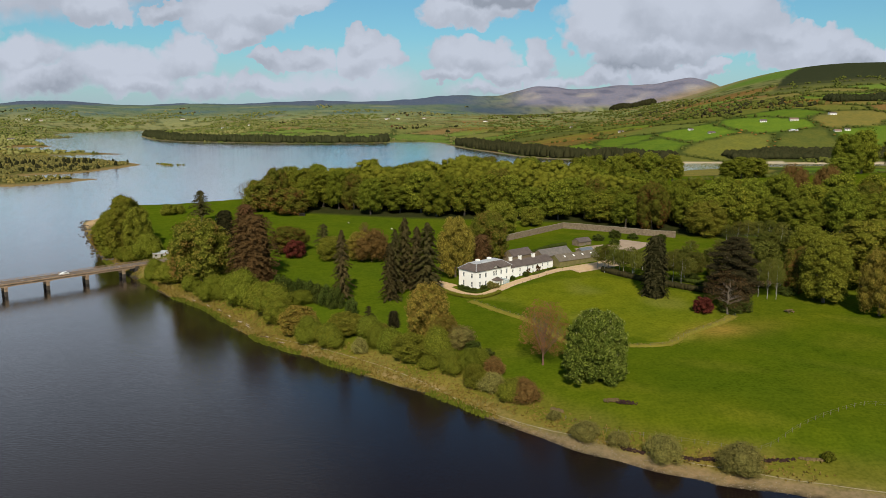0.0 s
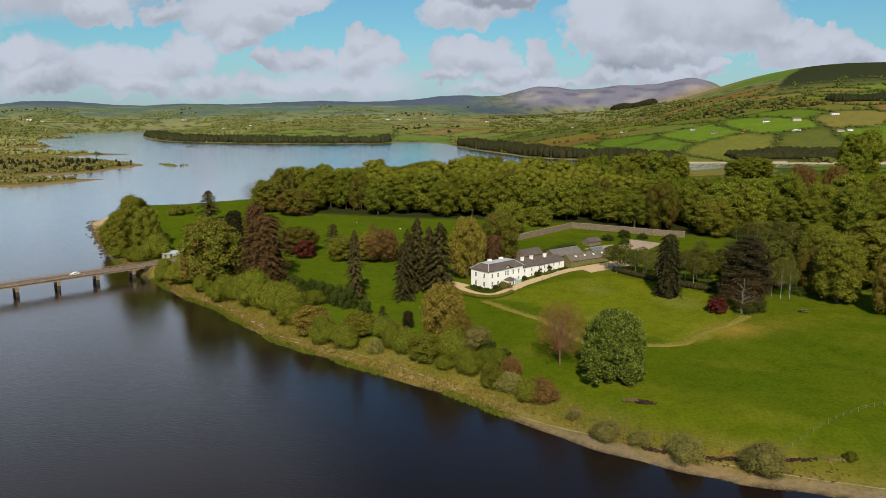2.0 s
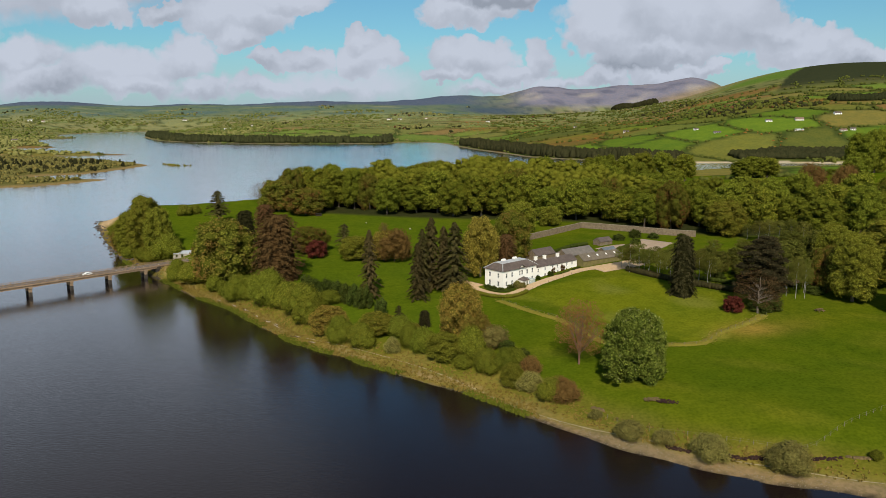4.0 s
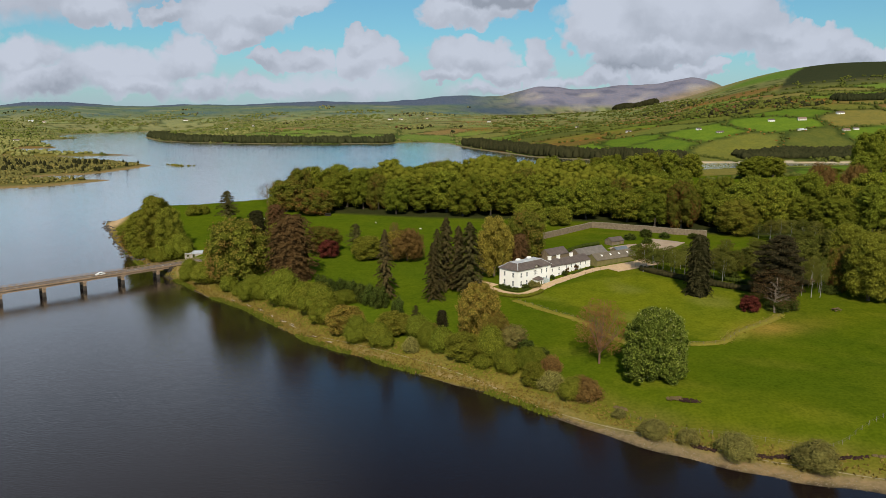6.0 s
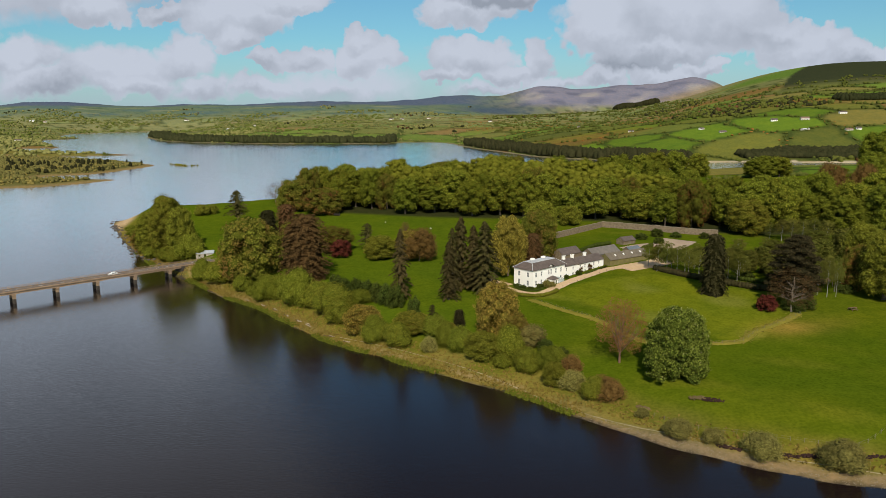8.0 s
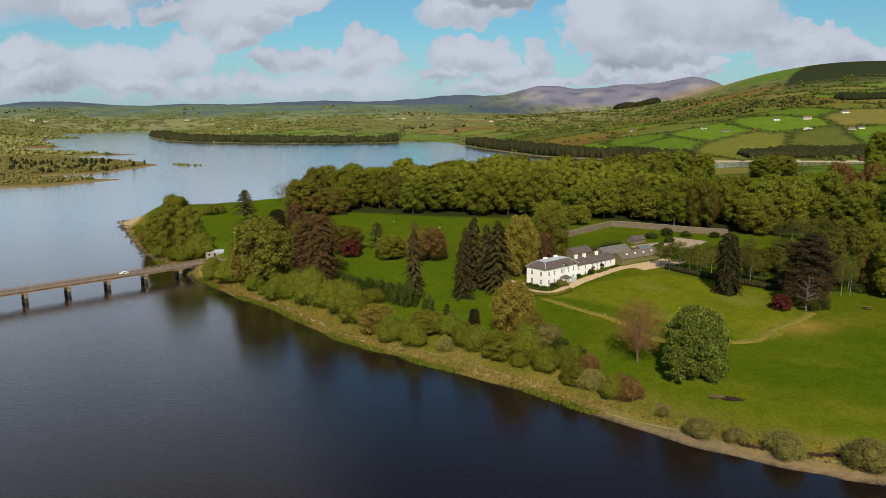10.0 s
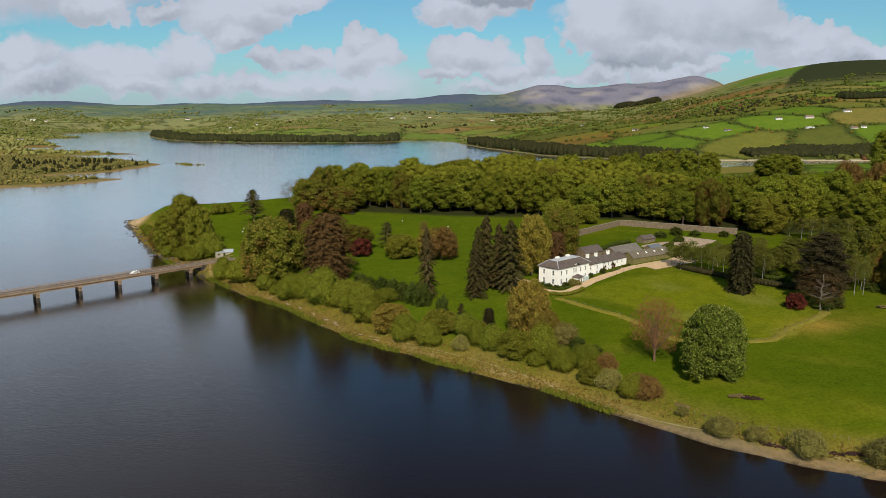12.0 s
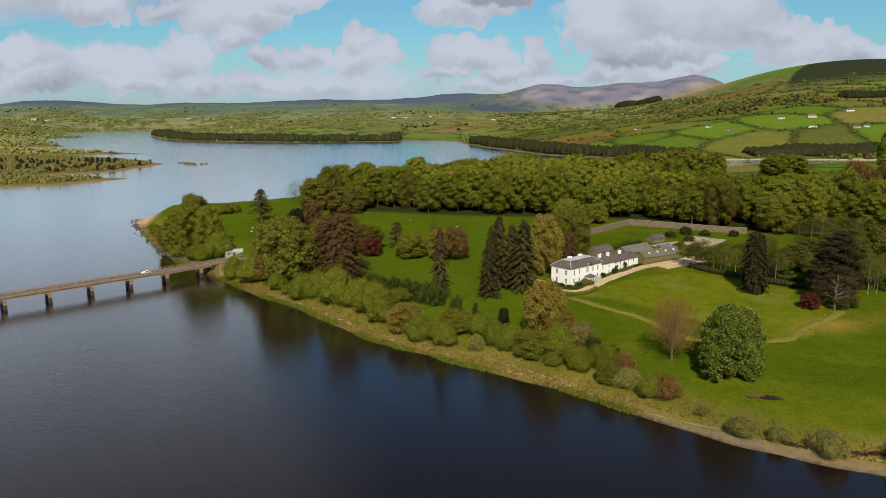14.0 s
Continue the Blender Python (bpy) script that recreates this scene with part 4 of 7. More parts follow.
KINDS = {
    "beech": ("broadleaf_tree", 24, 16, "tall broadleaf tree in fresh green leaf in a wood", "tree", broadleaf("beech", 24, 16, 3.0, 36, 4300, 0.40, 0.20)),
    "sapling": ("broadleaf_tree", 24, 16, "small broadleaf garden tree in young leaf", "tree", broadleaf("young", 24, 16, 3.0, 30, 3600, 0.44, 0.21)),
    "lime": ("broadleaf_tree", 22, 17, "spreading broadleaf tree in bright green leaf", "tree", broadleaf("lime", 22, 17, 1.0, 50, 9000, 0.31, 0.175)),
    "tall_lime": ("broadleaf_tree", 30, 17, "tall broadleaf tree in bright yellow-green leaf", "tree", broadleaf("lime", 30, 17, 1.0, 66, 11000, 0.30, 0.175)),
    "chestnut": ("chestnut_tree", 21, 18.5, "dark green chestnut tree in flower, standing alone in pasture", "tree", chestnut_make),
    "mixed": ("broadleaf_tree", 20, 17, "broad tree with green and copper-brown leaves", "tree", broadleaf("mixed", 20, 17, 1.2, 50, 9000, 0.31, 0.175)),
    "gold": ("oak_tree", 16, 12, "young oak in yellow-bronze spring leaf", "tree", broadleaf("gold", 16, 12, 1.0, 52, 9000, 0.22, 0.16)),
    "tan": ("budding_tree", 15, 15, "broad tree in reddish-tan spring bud", "tree", broadleaf("twig", 15, 15, 1.5, 50, 11000, 0.20, 0.17, core=0.7, spread=0.9)),
    "bronze": ("copper_tree", 23, 18, "broad dense conical tree in dull copper-brown leaf", "tree", conifer("bronze", 23, 18, 360, 52, 0.25, 0.0, 0.20, 0.34, 0.30, 0.74, 0.18, 0.35)),
    "bush": ("willow_bush", 6.5, 8, "rounded grey-green willow bush on a lake bank", "bush", bush_make("willow", 6.5, 8, 17, 7600, 0.115, 0.5, 0.84)),
    "browser": ("willow_bush", 5, 6, "twiggy brownish bush on a lake bank", "bush", bush_make("scrub", 5, 6, 17, 5200, 0.105, 0.8, 0.72)),
    "twiggy": ("budding_bush", 5, 6, "bush of bare reddish-brown twigs on a lake bank", "bush", bush_make("twig", 5, 6, 17, 5600, 0.10, 1.0, 0.62)),
    "shrub": ("shrub", 4, 5, "dark evergreen shrub in a row", "bush", broadleaf("hedge", 4, 5, -0.3, 16, 2000, 0.16, 0.22, 2)),
    "maroon": ("copper_shrub", 7, 7, "dark red ornamental shrub on grass", "bush", broadleaf("red", 7, 7, 0.3, 26, 3000, 0.16, 0.18, 3)),
    "spire": ("conifer", 27, 9, "tall narrow dark conifer with drooping branches", "tree", conifer("conifer", 27, 9, 170, 62, 0.27, 0.05, 0.55)),
    "yew": ("yew_tree", 24, 10, "dark dense columnar yew on a lawn", "tree", conifer("yew", 24, 10, 260, 50, 0.25, 0.0, 0.17, 0.9, 0.6, 0.88, 0.16)),
    "pine": ("pine_tree", 14, 9, "dark pine with layered branches", "tree", conifer("conifer", 14, 9, 70, 70, 0.22, 0.22, 0.5, 0.35, 0.3, 0.25)),
    "cedar": ("cedar_tree", 22, 20, "wide dark cedar with flat layered boughs", "tree", cedar_make),
    "bare": ("budding_tree", 16.5, 10.5, "slender tree in reddish-brown bud, its limbs still showing", "tree", bare_make),
    "winter": ("bare_tree", 13, 9, "pale bare tree without leaves", "tree", winter_make),
    "birch": ("birch_tree", 11, 5, "slender young birch with a pale stem", "tree", birch_make),
}
VARIANTS = {"beech": 4, "bush": 4, "browser": 2, "twiggy": 2, "lime": 3, "tall_lime": 3, "mixed": 2, "gold": 2, "spire": 3, "shrub": 2}


def build_wood():
    """The belt of tall trees: front rows full, the rows behind plainer."""
    gx, gy = np.meshgrid(np.arange(-150, 440, 17.0), np.arange(350, 670, 16.5))
    gx = gx + (np.arange(gx.shape[0])[:, None] % 2) * 7
    X, Y = gx.ravel() + rng.uniform(-4, 4, gx.size), gy.ravel() + rng.uniform(-4, 4, gx.size)
    d = signed(X, Y, WOOD)
    deep = []
    for x, y, q in zip(X, Y, d):
        if q < 2 or x > 330:
            continue
        front = q < 34
        h, w = rng.uniform(17, 27.5), rng.uniform(13.5, 19)
        if front:
            plant("mixed" if rng.uniform() < 0.07 else "beech", x, y, h, w, "tall broadleaf tree in fresh leaf at a wood's edge", group="trees of the wood")
        else:
            deep.append((x, y, h, w))
    # the rows behind show only their tops: joined into one canopy
    Vs, Fs, at = [], [], 0
    for x, y, h, w in deep:
        r = np.random.default_rng(int(abs(x * 7 + y)))
        L = round_lobes(r, h, w, h * 0.45, 20, 0.20)
        V, F = leaf_clumps(r, L, 1500, 0.52, 0.5)
        off = np.array((x, y, ground_at(x, y)))
        Vs.append(V + off)
        Fs.append(F + at)
        at += len(V)
        for c, q in L:
            Vs.append(np.array(c) + ICO1[0] * (1 + r.uniform(-0.13, 0.13, (12, 1))) * np.array(q) * 0.84 + off)
            Fs.append(ICO1[1] + at)
            at += 12
    tagged(new("wood_canopy", mesh_from("wood_canopy", np.concatenate(Vs), np.concatenate(Fs), LEAF["beech"])), "canopy of green broadleaf trees deep in a wood", "trees", kind="stuff")


build_wood()
plant("tall_lime", 142.6, 268.5, 26.3, 15.5)
plant("tall_lime", 148.8, 295.1, 24.4, 14.6)
plant("tall_lime", 167.2, 286.4, 27.3, 24.2)
plant("mixed", 138.5, 281.0, 18.0, 10.0)
plant("gold", 153.5, 250.9, 24.3, 13.0)
plant("lime", 140.5, 391.3, 18.6, 19.3)
plant("yew", 81.8, 277.9, 23.6, 11.6)
plant("cedar", 106.5, 264.0, 26.5, 19.0)
plant("winter", 102.0, 255.5, 15.5, 14.0, "pale-limbed tree in brownish bud before a cedar")
plant("maroon", 93.5, 256.9, 6.0, 6.4)
plant("shrub", 103.5, 257.5, 4.2, 7.0, "dark evergreen shrub under a cedar")
plant("shrub", 107.5, 259.0, 4.8, 7.5, "dark evergreen shrub under a cedar")
plant("birch", 123.4, 272.7, 16.5, 5.5)
plant("birch", 121.2, 275.7, 14.6, 4.7)
plant("birch", 126.8, 272.7, 15.8, 4.7)
plant("birch", 70.3, 313.4, 11.7, 7.3)
plant("birch", 73.5, 310.3, 13.8, 7.3)
plant("birch", 76.7, 307.2, 12.5, 7.2)
plant("birch", 80.3, 302.4, 12.6, 7.1)
plant("birch", 95.3, 298.7, 13.8, 7.0)
plant("birch", 96.9, 292.5, 13.4, 6.4)
plant("birch", 151.2, 373.0, 11.7, 7.0)
plant("birch", 155.3, 370.8, 12.5, 7.5)
plant("birch", 159.5, 368.5, 12.2, 7.5)
plant("birch", 164.2, 366.2, 13.0, 7.4)
plant("birch", 169.4, 363.7, 12.0, 7.4)
plant("birch", 148.2, 380.2, 8.7, 4.8)
plant("gold", 5.4, 312.6, 26.5, 14.0)
plant("mixed", 20.7, 335.3, 23.9, 16.1)
plant("bronze", 17.2, 321.9, 16.4, 11.5)
plant("lime", 32.1, 409.9, 17.7, 16.5)
plant("lime", 51.8, 428.6, 11.5, 12.0)
plant("spire", -39.6, 283.1, 28.2, 10.1)
plant("spire", -20.8, 280.5, 22.9, 9.6)
plant("spire", -15.6, 295.6, 30.1, 12.3)
plant("spire", -6.2, 289.7, 28.9, 15.6)
plant("spire", -10.6, 293.2, 26.7, 11.3)
plant("spire", -19.2, 290.5, 26.4, 9.9)
plant("pine", -62.0, 376.8, 13.6, 12.3)
plant("lime", -53.7, 354.3, 11.5, 14.3)
plant("maroon", -73.4, 360.0, 9.2, 9.5)
plant("mixed", -78.4, 372.1, 13.1, 17.3)
plant("tan", -34.2, 347.3, 15.1, 15.0)
plant("gold", -39.4, 349.6, 14.8, 11.9)
plant("bare", -43.8, 405.5, 8.9, 5.7)
plant("bronze", -83.5, 318.0, 30.0, 25.5)
plant("mixed", -111.3, 331.4, 28.9, 25.4)
plant("yew", -115.8, 386.9, 20.0, 13.2)
plant("bronze", -110.5, 408.3, 19.4, 15.2)
plant("pine", -151.9, 459.4, 20.7, 16.4)
plant("winter", -146.0, 540.0, 15.0, 13.0)
plant("mixed", -123.4, 500.9, 21.5, 22.5)
plant("mixed", -102.1, 485.8, 17.1, 22.5)
plant("tall_lime", -187.3, 411.1, 25.4, 15.7)
plant("tall_lime", -173.1, 398.1, 34.1, 18.3)
plant("tall_lime", -162.9, 389.1, 28.4, 13.4)
plant("bush", -156.1, 384.4, 13.1, 13.8)
plant("mixed", -196.4, 421.7, 15.7, 12.0)
plant("bush", -172.1, 391.4, 7.9, 11.0)
plant("bush", -164.3, 385.4, 7.1, 9.6)
plant("bush", -185.2, 403.5, 6.3, 8.8)
plant("bush", -184.0, 491.9, 6.9, 9.9)
plant("bush", -179.5, 497.4, 5.9, 7.7)
plant("chestnut", 43.6, 201.0, 20.6, 18.5, spin=0)
plant("bare", 30.0, 211.5, 20.5, 14.5)
plant("gold", -5.1, 236.1, 20.0, 12.8)
plant("gold", -0.5, 231.5, 11.5, 9.5)
plant("shrub", -68.0, 300.9, 6.4, 5.7)
plant("shrub", -62.9, 295.4, 6.0, 5.3)
plant("shrub", -58.0, 290.4, 6.8, 5.5)
plant("shrub", -53.2, 285.5, 7.2, 5.4)
plant("shrub", -48.9, 281.0, 7.1, 5.3)
plant("shrub", -44.6, 276.3, 7.9, 5.5)
plant("shrub", -40.6, 272.9, 8.0, 5.5)
plant("shrub", -33.6, 261.7, 7.1, 4.4)
plant("pine", -26.8, 257.6, 5.6, 4.8)
plant("yew", -17.3, 249.7, 6.0, 5.0)
plant("shrub", 5.9, 231.6, 3.6, 5.4)
plant("shrub", 9.4, 225.6, 3.3, 4.9)
plant("shrub", 13.0, 219.3, 3.2, 6.1)
plant("bush", -199.0, 432.0, 5.5, 9.0)
plant("bush", -208.0, 444.0, 5.0, 9.0)
plant("bush", -214.0, 458.0, 6.0, 10.0)
plant("bush", -224.0, 474.0, 5.0, 9.0)
plant("bush", -234.0, 494.0, 3.5, 8.0)
plant("mixed", -196.0, 444.0, 15.0, 14.0)
plant("bush", -178.0, 420.0, 7.0, 10.0)
plant("mixed", -128.0, 372.0, 14.0, 12.0)
plant("bush", -131.0, 360.0, 6.5, 9.0)
plant("bush", -126.0, 352.0, 6.0, 9.0)
plant("bush", -112.0, 348.0, 8.0, 10.0)
plant("yew", -96.0, 345.0, 14.0, 9.0)
plant("bronze", -98.0, 362.0, 16.0, 12.0)
plant("mixed", -100.0, 380.0, 15.0, 14.0)
plant("sapling", 93.0, 322.0, 9.0, 8.0)
plant("sapling", 101.0, 318.0, 8.0, 7.0)
plant("sapling", 108.0, 310.0, 10.0, 8.5)
plant("sapling", 116.0, 305.0, 8.5, 7.5)
plant("sapling", 124.0, 302.0, 13.0, 10.0)
plant("sapling", 134.0, 303.0, 16.0, 12.0)
plant("sapling", 112.0, 292.0, 8.0, 6.5)
plant("sapling", 152.0, 340.0, 12.0, 11.0)
plant("sapling", 160.0, 328.0, 15.0, 12.0)
plant("shrub", 104.0, 300.0, 3.0, 5.5)
plant("shrub", 117.0, 284.0, 3.0, 6.0)
plant("shrub", 112.0, 278.0, 3.5, 6.0)
plant("shrub", 134.0, 279.0, 3.0, 6.5)
plant("shrub", 128.0, 292.0, 4.0, 7.0)
plant("sapling", 128.0, 330.0, 10.0, 9.0)
plant("sapling", 120.0, 322.0, 9.0, 8.0)
plant("sapling", 140.0, 335.0, 11.0, 10.0)
plant("sapling", 110.0, 328.0, 8.0, 7.0)


# willow scrub along the bank, from the bridge to where it thins out
plant("bush", -138.7, 348.5, 9.2, 11.4, group="bushes along the bank")
plant("bush", -126.5, 338.1, 10.8, 15.3, group="bushes along the bank")
plant("lime", -118.7, 342.4, 6.7, 7.8, group="bushes along the bank")
plant("bush", -112.3, 320.7, 7.7, 8.6, group="bushes along the bank")
plant("bush", -107.2, 314.2, 3.6, 4.4, group="bushes along the bank")
plant("bush", -98.3, 306.7, 10.3, 12.8, group="bushes along the bank")
plant("bush", -92.2, 306.9, 8.8, 10.3, group="bushes along the bank")
plant("bush", -83.2, 295.0, 13.7, 14.6, group="bushes along the bank")
plant("bush", -72.9, 287.4, 9.4, 13.2, group="bushes along the bank")
plant("bush", -65.1, 276.6, 11.7, 14.9, group="bushes along the bank")
plant("bush", -61.9, 267.5, 8.5, 10.7, group="bushes along the bank")
plant("bush", -55.8, 282.3, 5.3, 11.1, group="bushes along the bank")
plant("gold", -51.9, 255.5, 10.4, 12.2, group="bushes along the bank")
plant("bush", -46.7, 248.1, 8.3, 9.5, group="bushes along the bank")
plant("bush", -38.7, 242.1, 7.4, 10.0, group="bushes along the bank")
plant("lime", -34.1, 250.1, 7.5, 12.2, group="bushes along the bank")
plant("bush", -26.0, 246.8, 6.3, 10.1, group="bushes along the bank")
plant("browser", -27.7, 234.4, 5.3, 5.6, group="bushes along the bank")
plant("bush", -21.9, 236.8, 8.1, 7.6, group="bushes along the bank")
plant("gold", -20.4, 244.2, 4.4, 3.5, group="bushes along the bank")
plant("bush", -17.0, 231.7, 7.9, 7.8, group="bushes along the bank")
plant("lime", -10.2, 226.0, 8.5, 10.8, group="bushes along the bank")
plant("bush", -4.8, 218.9, 4.1, 5.7, group="bushes along the bank")
plant("bush", -1.7, 224.9, 9.9, 9.4, group="bushes along the bank")
plant("browser", 3.4, 229.8, 7.1, 12.8, group="bushes along the bank")
plant("bush", 2.5, 214.3, 6.9, 8.0, group="bushes along the bank")
plant("bush", 8.4, 214.5, 6.6, 7.3, group="bushes along the bank")
plant("lime", 9.3, 203.6, 7.2, 6.0, group="bushes along the bank")
plant("bush", 11.2, 216.1, 5.0, 7.4, group="bushes along the bank")
plant("browser", 13.9, 200.3, 5.6, 6.9, group="bushes along the bank")
plant("twiggy", 15.3, 208.3, 6.1, 6.8, group="bushes along the bank")
plant("bush", 18.6, 193.6, 6.0, 6.8, group="bushes along the bank")
plant("twiggy", 22.8, 191.3, 6.3, 7.3, group="bushes along the bank")
plant("twiggy", 22.0, 199.6, 3.2, 6.9, group="bushes along the bank")
plant("browser", 51.5, 160.5, 6.0, 8.4, "rounded yellow-olive bush on a lake bank")
plant("browser", 66.8, 154.0, 6.6, 10.0)
plant("browser", 42.5, 167.2, 3.8, 5.0)
plant("browser", 35.2, 171.5, 4.4, 7.6)
plant("browser", 29.0, 181.5, 2.6, 3.4)
plant("bush", 88.0, 156.5, 2.2, 2.8)


def lump_field(name, X, Y, size, mat, label, cat, tall=1.0, shape=ICO1, lift=0.35):
    """Many far trees or bushes joined into one growth."""
    n = len(X)
    Z = height(X, Y)
    iv, jf = shape
    s = size * rng.uniform(0.65, 1.35, n)
    a = rng.uniform(0, math.tau, n)
    B = iv[None] * (1 + rng.uniform(-0.38, 0.38, (n, len(iv), 1)))
    ca, sa = np.cos(a)[:, None], np.sin(a)[:, None]
    bx, by = B[..., 0] * ca - B[..., 1] * sa, B[..., 0] * sa + B[..., 1] * ca
    V = np.stack([X[:, None] + bx * s[:, None] * rng.uniform(0.8, 1.5, (n, 1)), Y[:, None] + by * s[:, None] * rng.uniform(0.8, 1.3, (n, 1)), Z[:, None] + (B[..., 2] + lift * 1.6) * s[:, None] * tall], -1).reshape(-1, 3)
    F = (jf[None] + (np.arange(n) * len(iv))[:, None, None]).reshape(-1, 3)
    ob = new(name, mesh_from(name, V, F, mat, True))
    return tagged(ob, label, cat, kind="stuff")


def fir_field(name, X, Y, h, w, label):
    """A plantation: spired crowns on short stems, joined."""
    n, k = len(X), 6
    Z = height(X, Y)
    hh, ww = h * rng.uniform(0.7, 1.1, n) * (1 + 0.35 * lumps(X, Y, 26, 1.0)), w * rng.uniform(1.0, 1.7, n)
    ring = np.arange(k) * math.tau / k
    parts = []
    for f, zf in ((0.85, 0.10), (1.0, 0.4), (0.75, 0.75), (0.08, 1.0)):
        r = ww[:, None] * 0.5 * f * rng.uniform(0.7, 1.3, (n, k))
        parts.append(np.stack([X[:, None] + r * np.cos(ring), Y[:, None] + r * np.sin(ring), Z[:, None] + (hh * zf)[:, None] + rng.uniform(-0.6, 0.6, (n, k))], -1))
    V = np.stack(parts, 1).reshape(-1, 3)
    F = []
    for lv in range(3):
        for j in range(k):
            F.append([lv * k + j, lv * k + (j + 1) % k, (lv + 1) * k + (j + 1) % k, (lv + 1) * k + j])
    F = (np.array(F)[None] + (np.arange(n) * 4 * k)[:, None, None]).reshape(-1, 4)
    return tagged(new(name, mesh_from(name, V, F, LEAF["fir"])), label, "plantation", kind="stuff")


def scatter(n, x0, x1, y0, y1):
    return rng.uniform(x0, x1, n), rng.uniform(y0, y1, n)


def build_far_growth():
    # hedgerows along the field edges, thick and thin
    y = rng.uniform(640 ** 0.5, 4300 ** 0.5, 64000) ** 2
    x = y * rng.uniform(-0.66, 0.66, len(y)) - 20
    ok = (signed(x, y, FARLAND) > 6) | ((signed(x, y, PENINSULA) > 8) & (y > 640) & (y < 740) & (signed(x, y, WOOD) < -10))
    x, y = x[ok], y[ok]
    ident, edge = fields(x, y)
    near = edge < 3.0 + y * 0.0012
    near &= y < 3900
    hx, hy = x[near], y[near]
    pick = rng.uniform(size=len(hx)) < 0.85
    hx, hy = hx[pick], hy[pick]
    low = (height(hx, hy) < 130) | (hy < 2300)
    hx, hy = hx[low], hy[low]
    a = hy < 1500
    lump_field("hedgerow_growth", hx[a], hy[a], 2.1, LEAF["far"], "green hedgerows between far fields", "hedge", 1.0)
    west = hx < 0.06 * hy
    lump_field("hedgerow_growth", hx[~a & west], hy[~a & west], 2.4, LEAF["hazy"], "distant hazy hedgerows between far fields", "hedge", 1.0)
    lump_field("hedgerow_growth", hx[~a & ~west], hy[~a & ~west], 3.0, LEAF["far"], "distant hedgerows on a hillside", "hedge", 1.0)
    # copses and scattered trees
    lx, ly = x[~near], y[~near]
    dens = lumps(lx, ly, 130, 2.0) + 0.35 * lumps(lx, ly, 37, 1.0)
    upland = (height(lx, ly) > 120) & (ly > 2300)
    pick = (dens > 0.40) & (rng.uniform(size=len(lx)) < 0.85) & ~upland
    tone = rng.uniform(size=pick.sum())
    cx, cy = lx[pick], ly[pick]
    for lo, hi, mat, text in ((0, 0.6, "far", "far copses in spring leaf"), (0.6, 0.66, "bronze", "far copses still brown"), (0.66, 1.0, "fir", "dark far evergreens")):
        q = (tone >= lo) & (tone < hi)
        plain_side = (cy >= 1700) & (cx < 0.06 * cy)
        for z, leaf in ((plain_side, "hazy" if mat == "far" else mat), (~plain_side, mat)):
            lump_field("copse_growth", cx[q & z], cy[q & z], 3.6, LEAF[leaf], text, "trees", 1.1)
    # trees round the town at the head of the lake
    tx, ty = scatter(9000, -2600, -300, 2250, 3900)
    thick = lumps(tx, ty, 95, 3.0) + 0.5 * lumps(tx, ty, 30, 5.0)
    ok = (signed(tx, ty, FARLAND) > 10) & (thick > 0.0)
    dark = rng.uniform(size=len(tx)) < 0.3
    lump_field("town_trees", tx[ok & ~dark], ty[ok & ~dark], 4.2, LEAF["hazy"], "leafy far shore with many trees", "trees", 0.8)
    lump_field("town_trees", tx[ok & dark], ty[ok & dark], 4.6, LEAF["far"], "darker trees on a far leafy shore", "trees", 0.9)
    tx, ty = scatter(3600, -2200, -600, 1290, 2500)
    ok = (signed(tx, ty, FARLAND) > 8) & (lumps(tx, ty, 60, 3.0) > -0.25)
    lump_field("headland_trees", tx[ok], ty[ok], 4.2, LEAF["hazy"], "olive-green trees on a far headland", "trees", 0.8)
    # gorse: orange-brown scrub
    ox, oy = scatter(6000, 60, 1500, 1250, 3000)
    ident, edge = fields(ox, oy)
    ok = (signed(ox, oy, FARLAND) > 20) & (((edge < 9) & (lumps(ox, oy, 70, 6.0) > 0.05)) | (lumps(ox, oy, 90, 6.0) > 0.42)) & (height(ox, oy) < 125)
    lump_field("bracken_growth", ox[ok], oy[ok], 1.9, LEAF["gorse"], "orange-brown bracken and gorse", "scrub", 0.5)
    # plantations of dark firs
    d = signed(*(q := scatter(13000, -1060, -150, 1960, 2620)), FARLAND)
    ok = (d > 10) & (d < 62)
    fir_field("fir_plantation", q[0][ok], q[1][ok], 17, 9, "dark fir plantation along the far shore")
    d = signed(*(q := scatter(10000, 20, 380, 1200, 1900)), FARLAND)
    ok = (d > 12) & (d < 58) & (q[1] < 1830)
    fir_field("fir_plantation", q[0][ok], q[1][ok], 16, 8, "dark fir plantation above a curving shore")
    q = scatter(1300, 480, 780, 1225, 1265)
    fir_field("fir_plantation", q[0], q[1], 10.5, 9, "dark fir plantation beside an inlet")
    q = scatter(500, 860, 1060, 3760, 3860)
    fir_field("fir_plantation", q[0], q[1], 26, 18, "dark row of firs on a far ridge")
    q = scatter(700, 860, 1120, 1660, 1700)
    fir_field("fir_plantation", q[0], q[1], 14, 9, "dark belt of firs below a hill")
    # scrub on the low spit, and tall dark pines at its tip
    sx, sy = scatter(13000, -1100, -400, 690, 1420)
    d = signed(sx, sy, SPIT) + 8 * lumps(sx, sy, 30)
    ok = (d > 20) & (sx > -sy * 0.85)
    tone = rng.uniform(size=len(sx)) < 0.4
    lump_field("spit_scrub", sx[ok & tone], sy[ok & tone], 1.7, LEAF["scrub"], "brownish scrub on a spit", "scrub", 0.85)
    ok = ok & ~tone
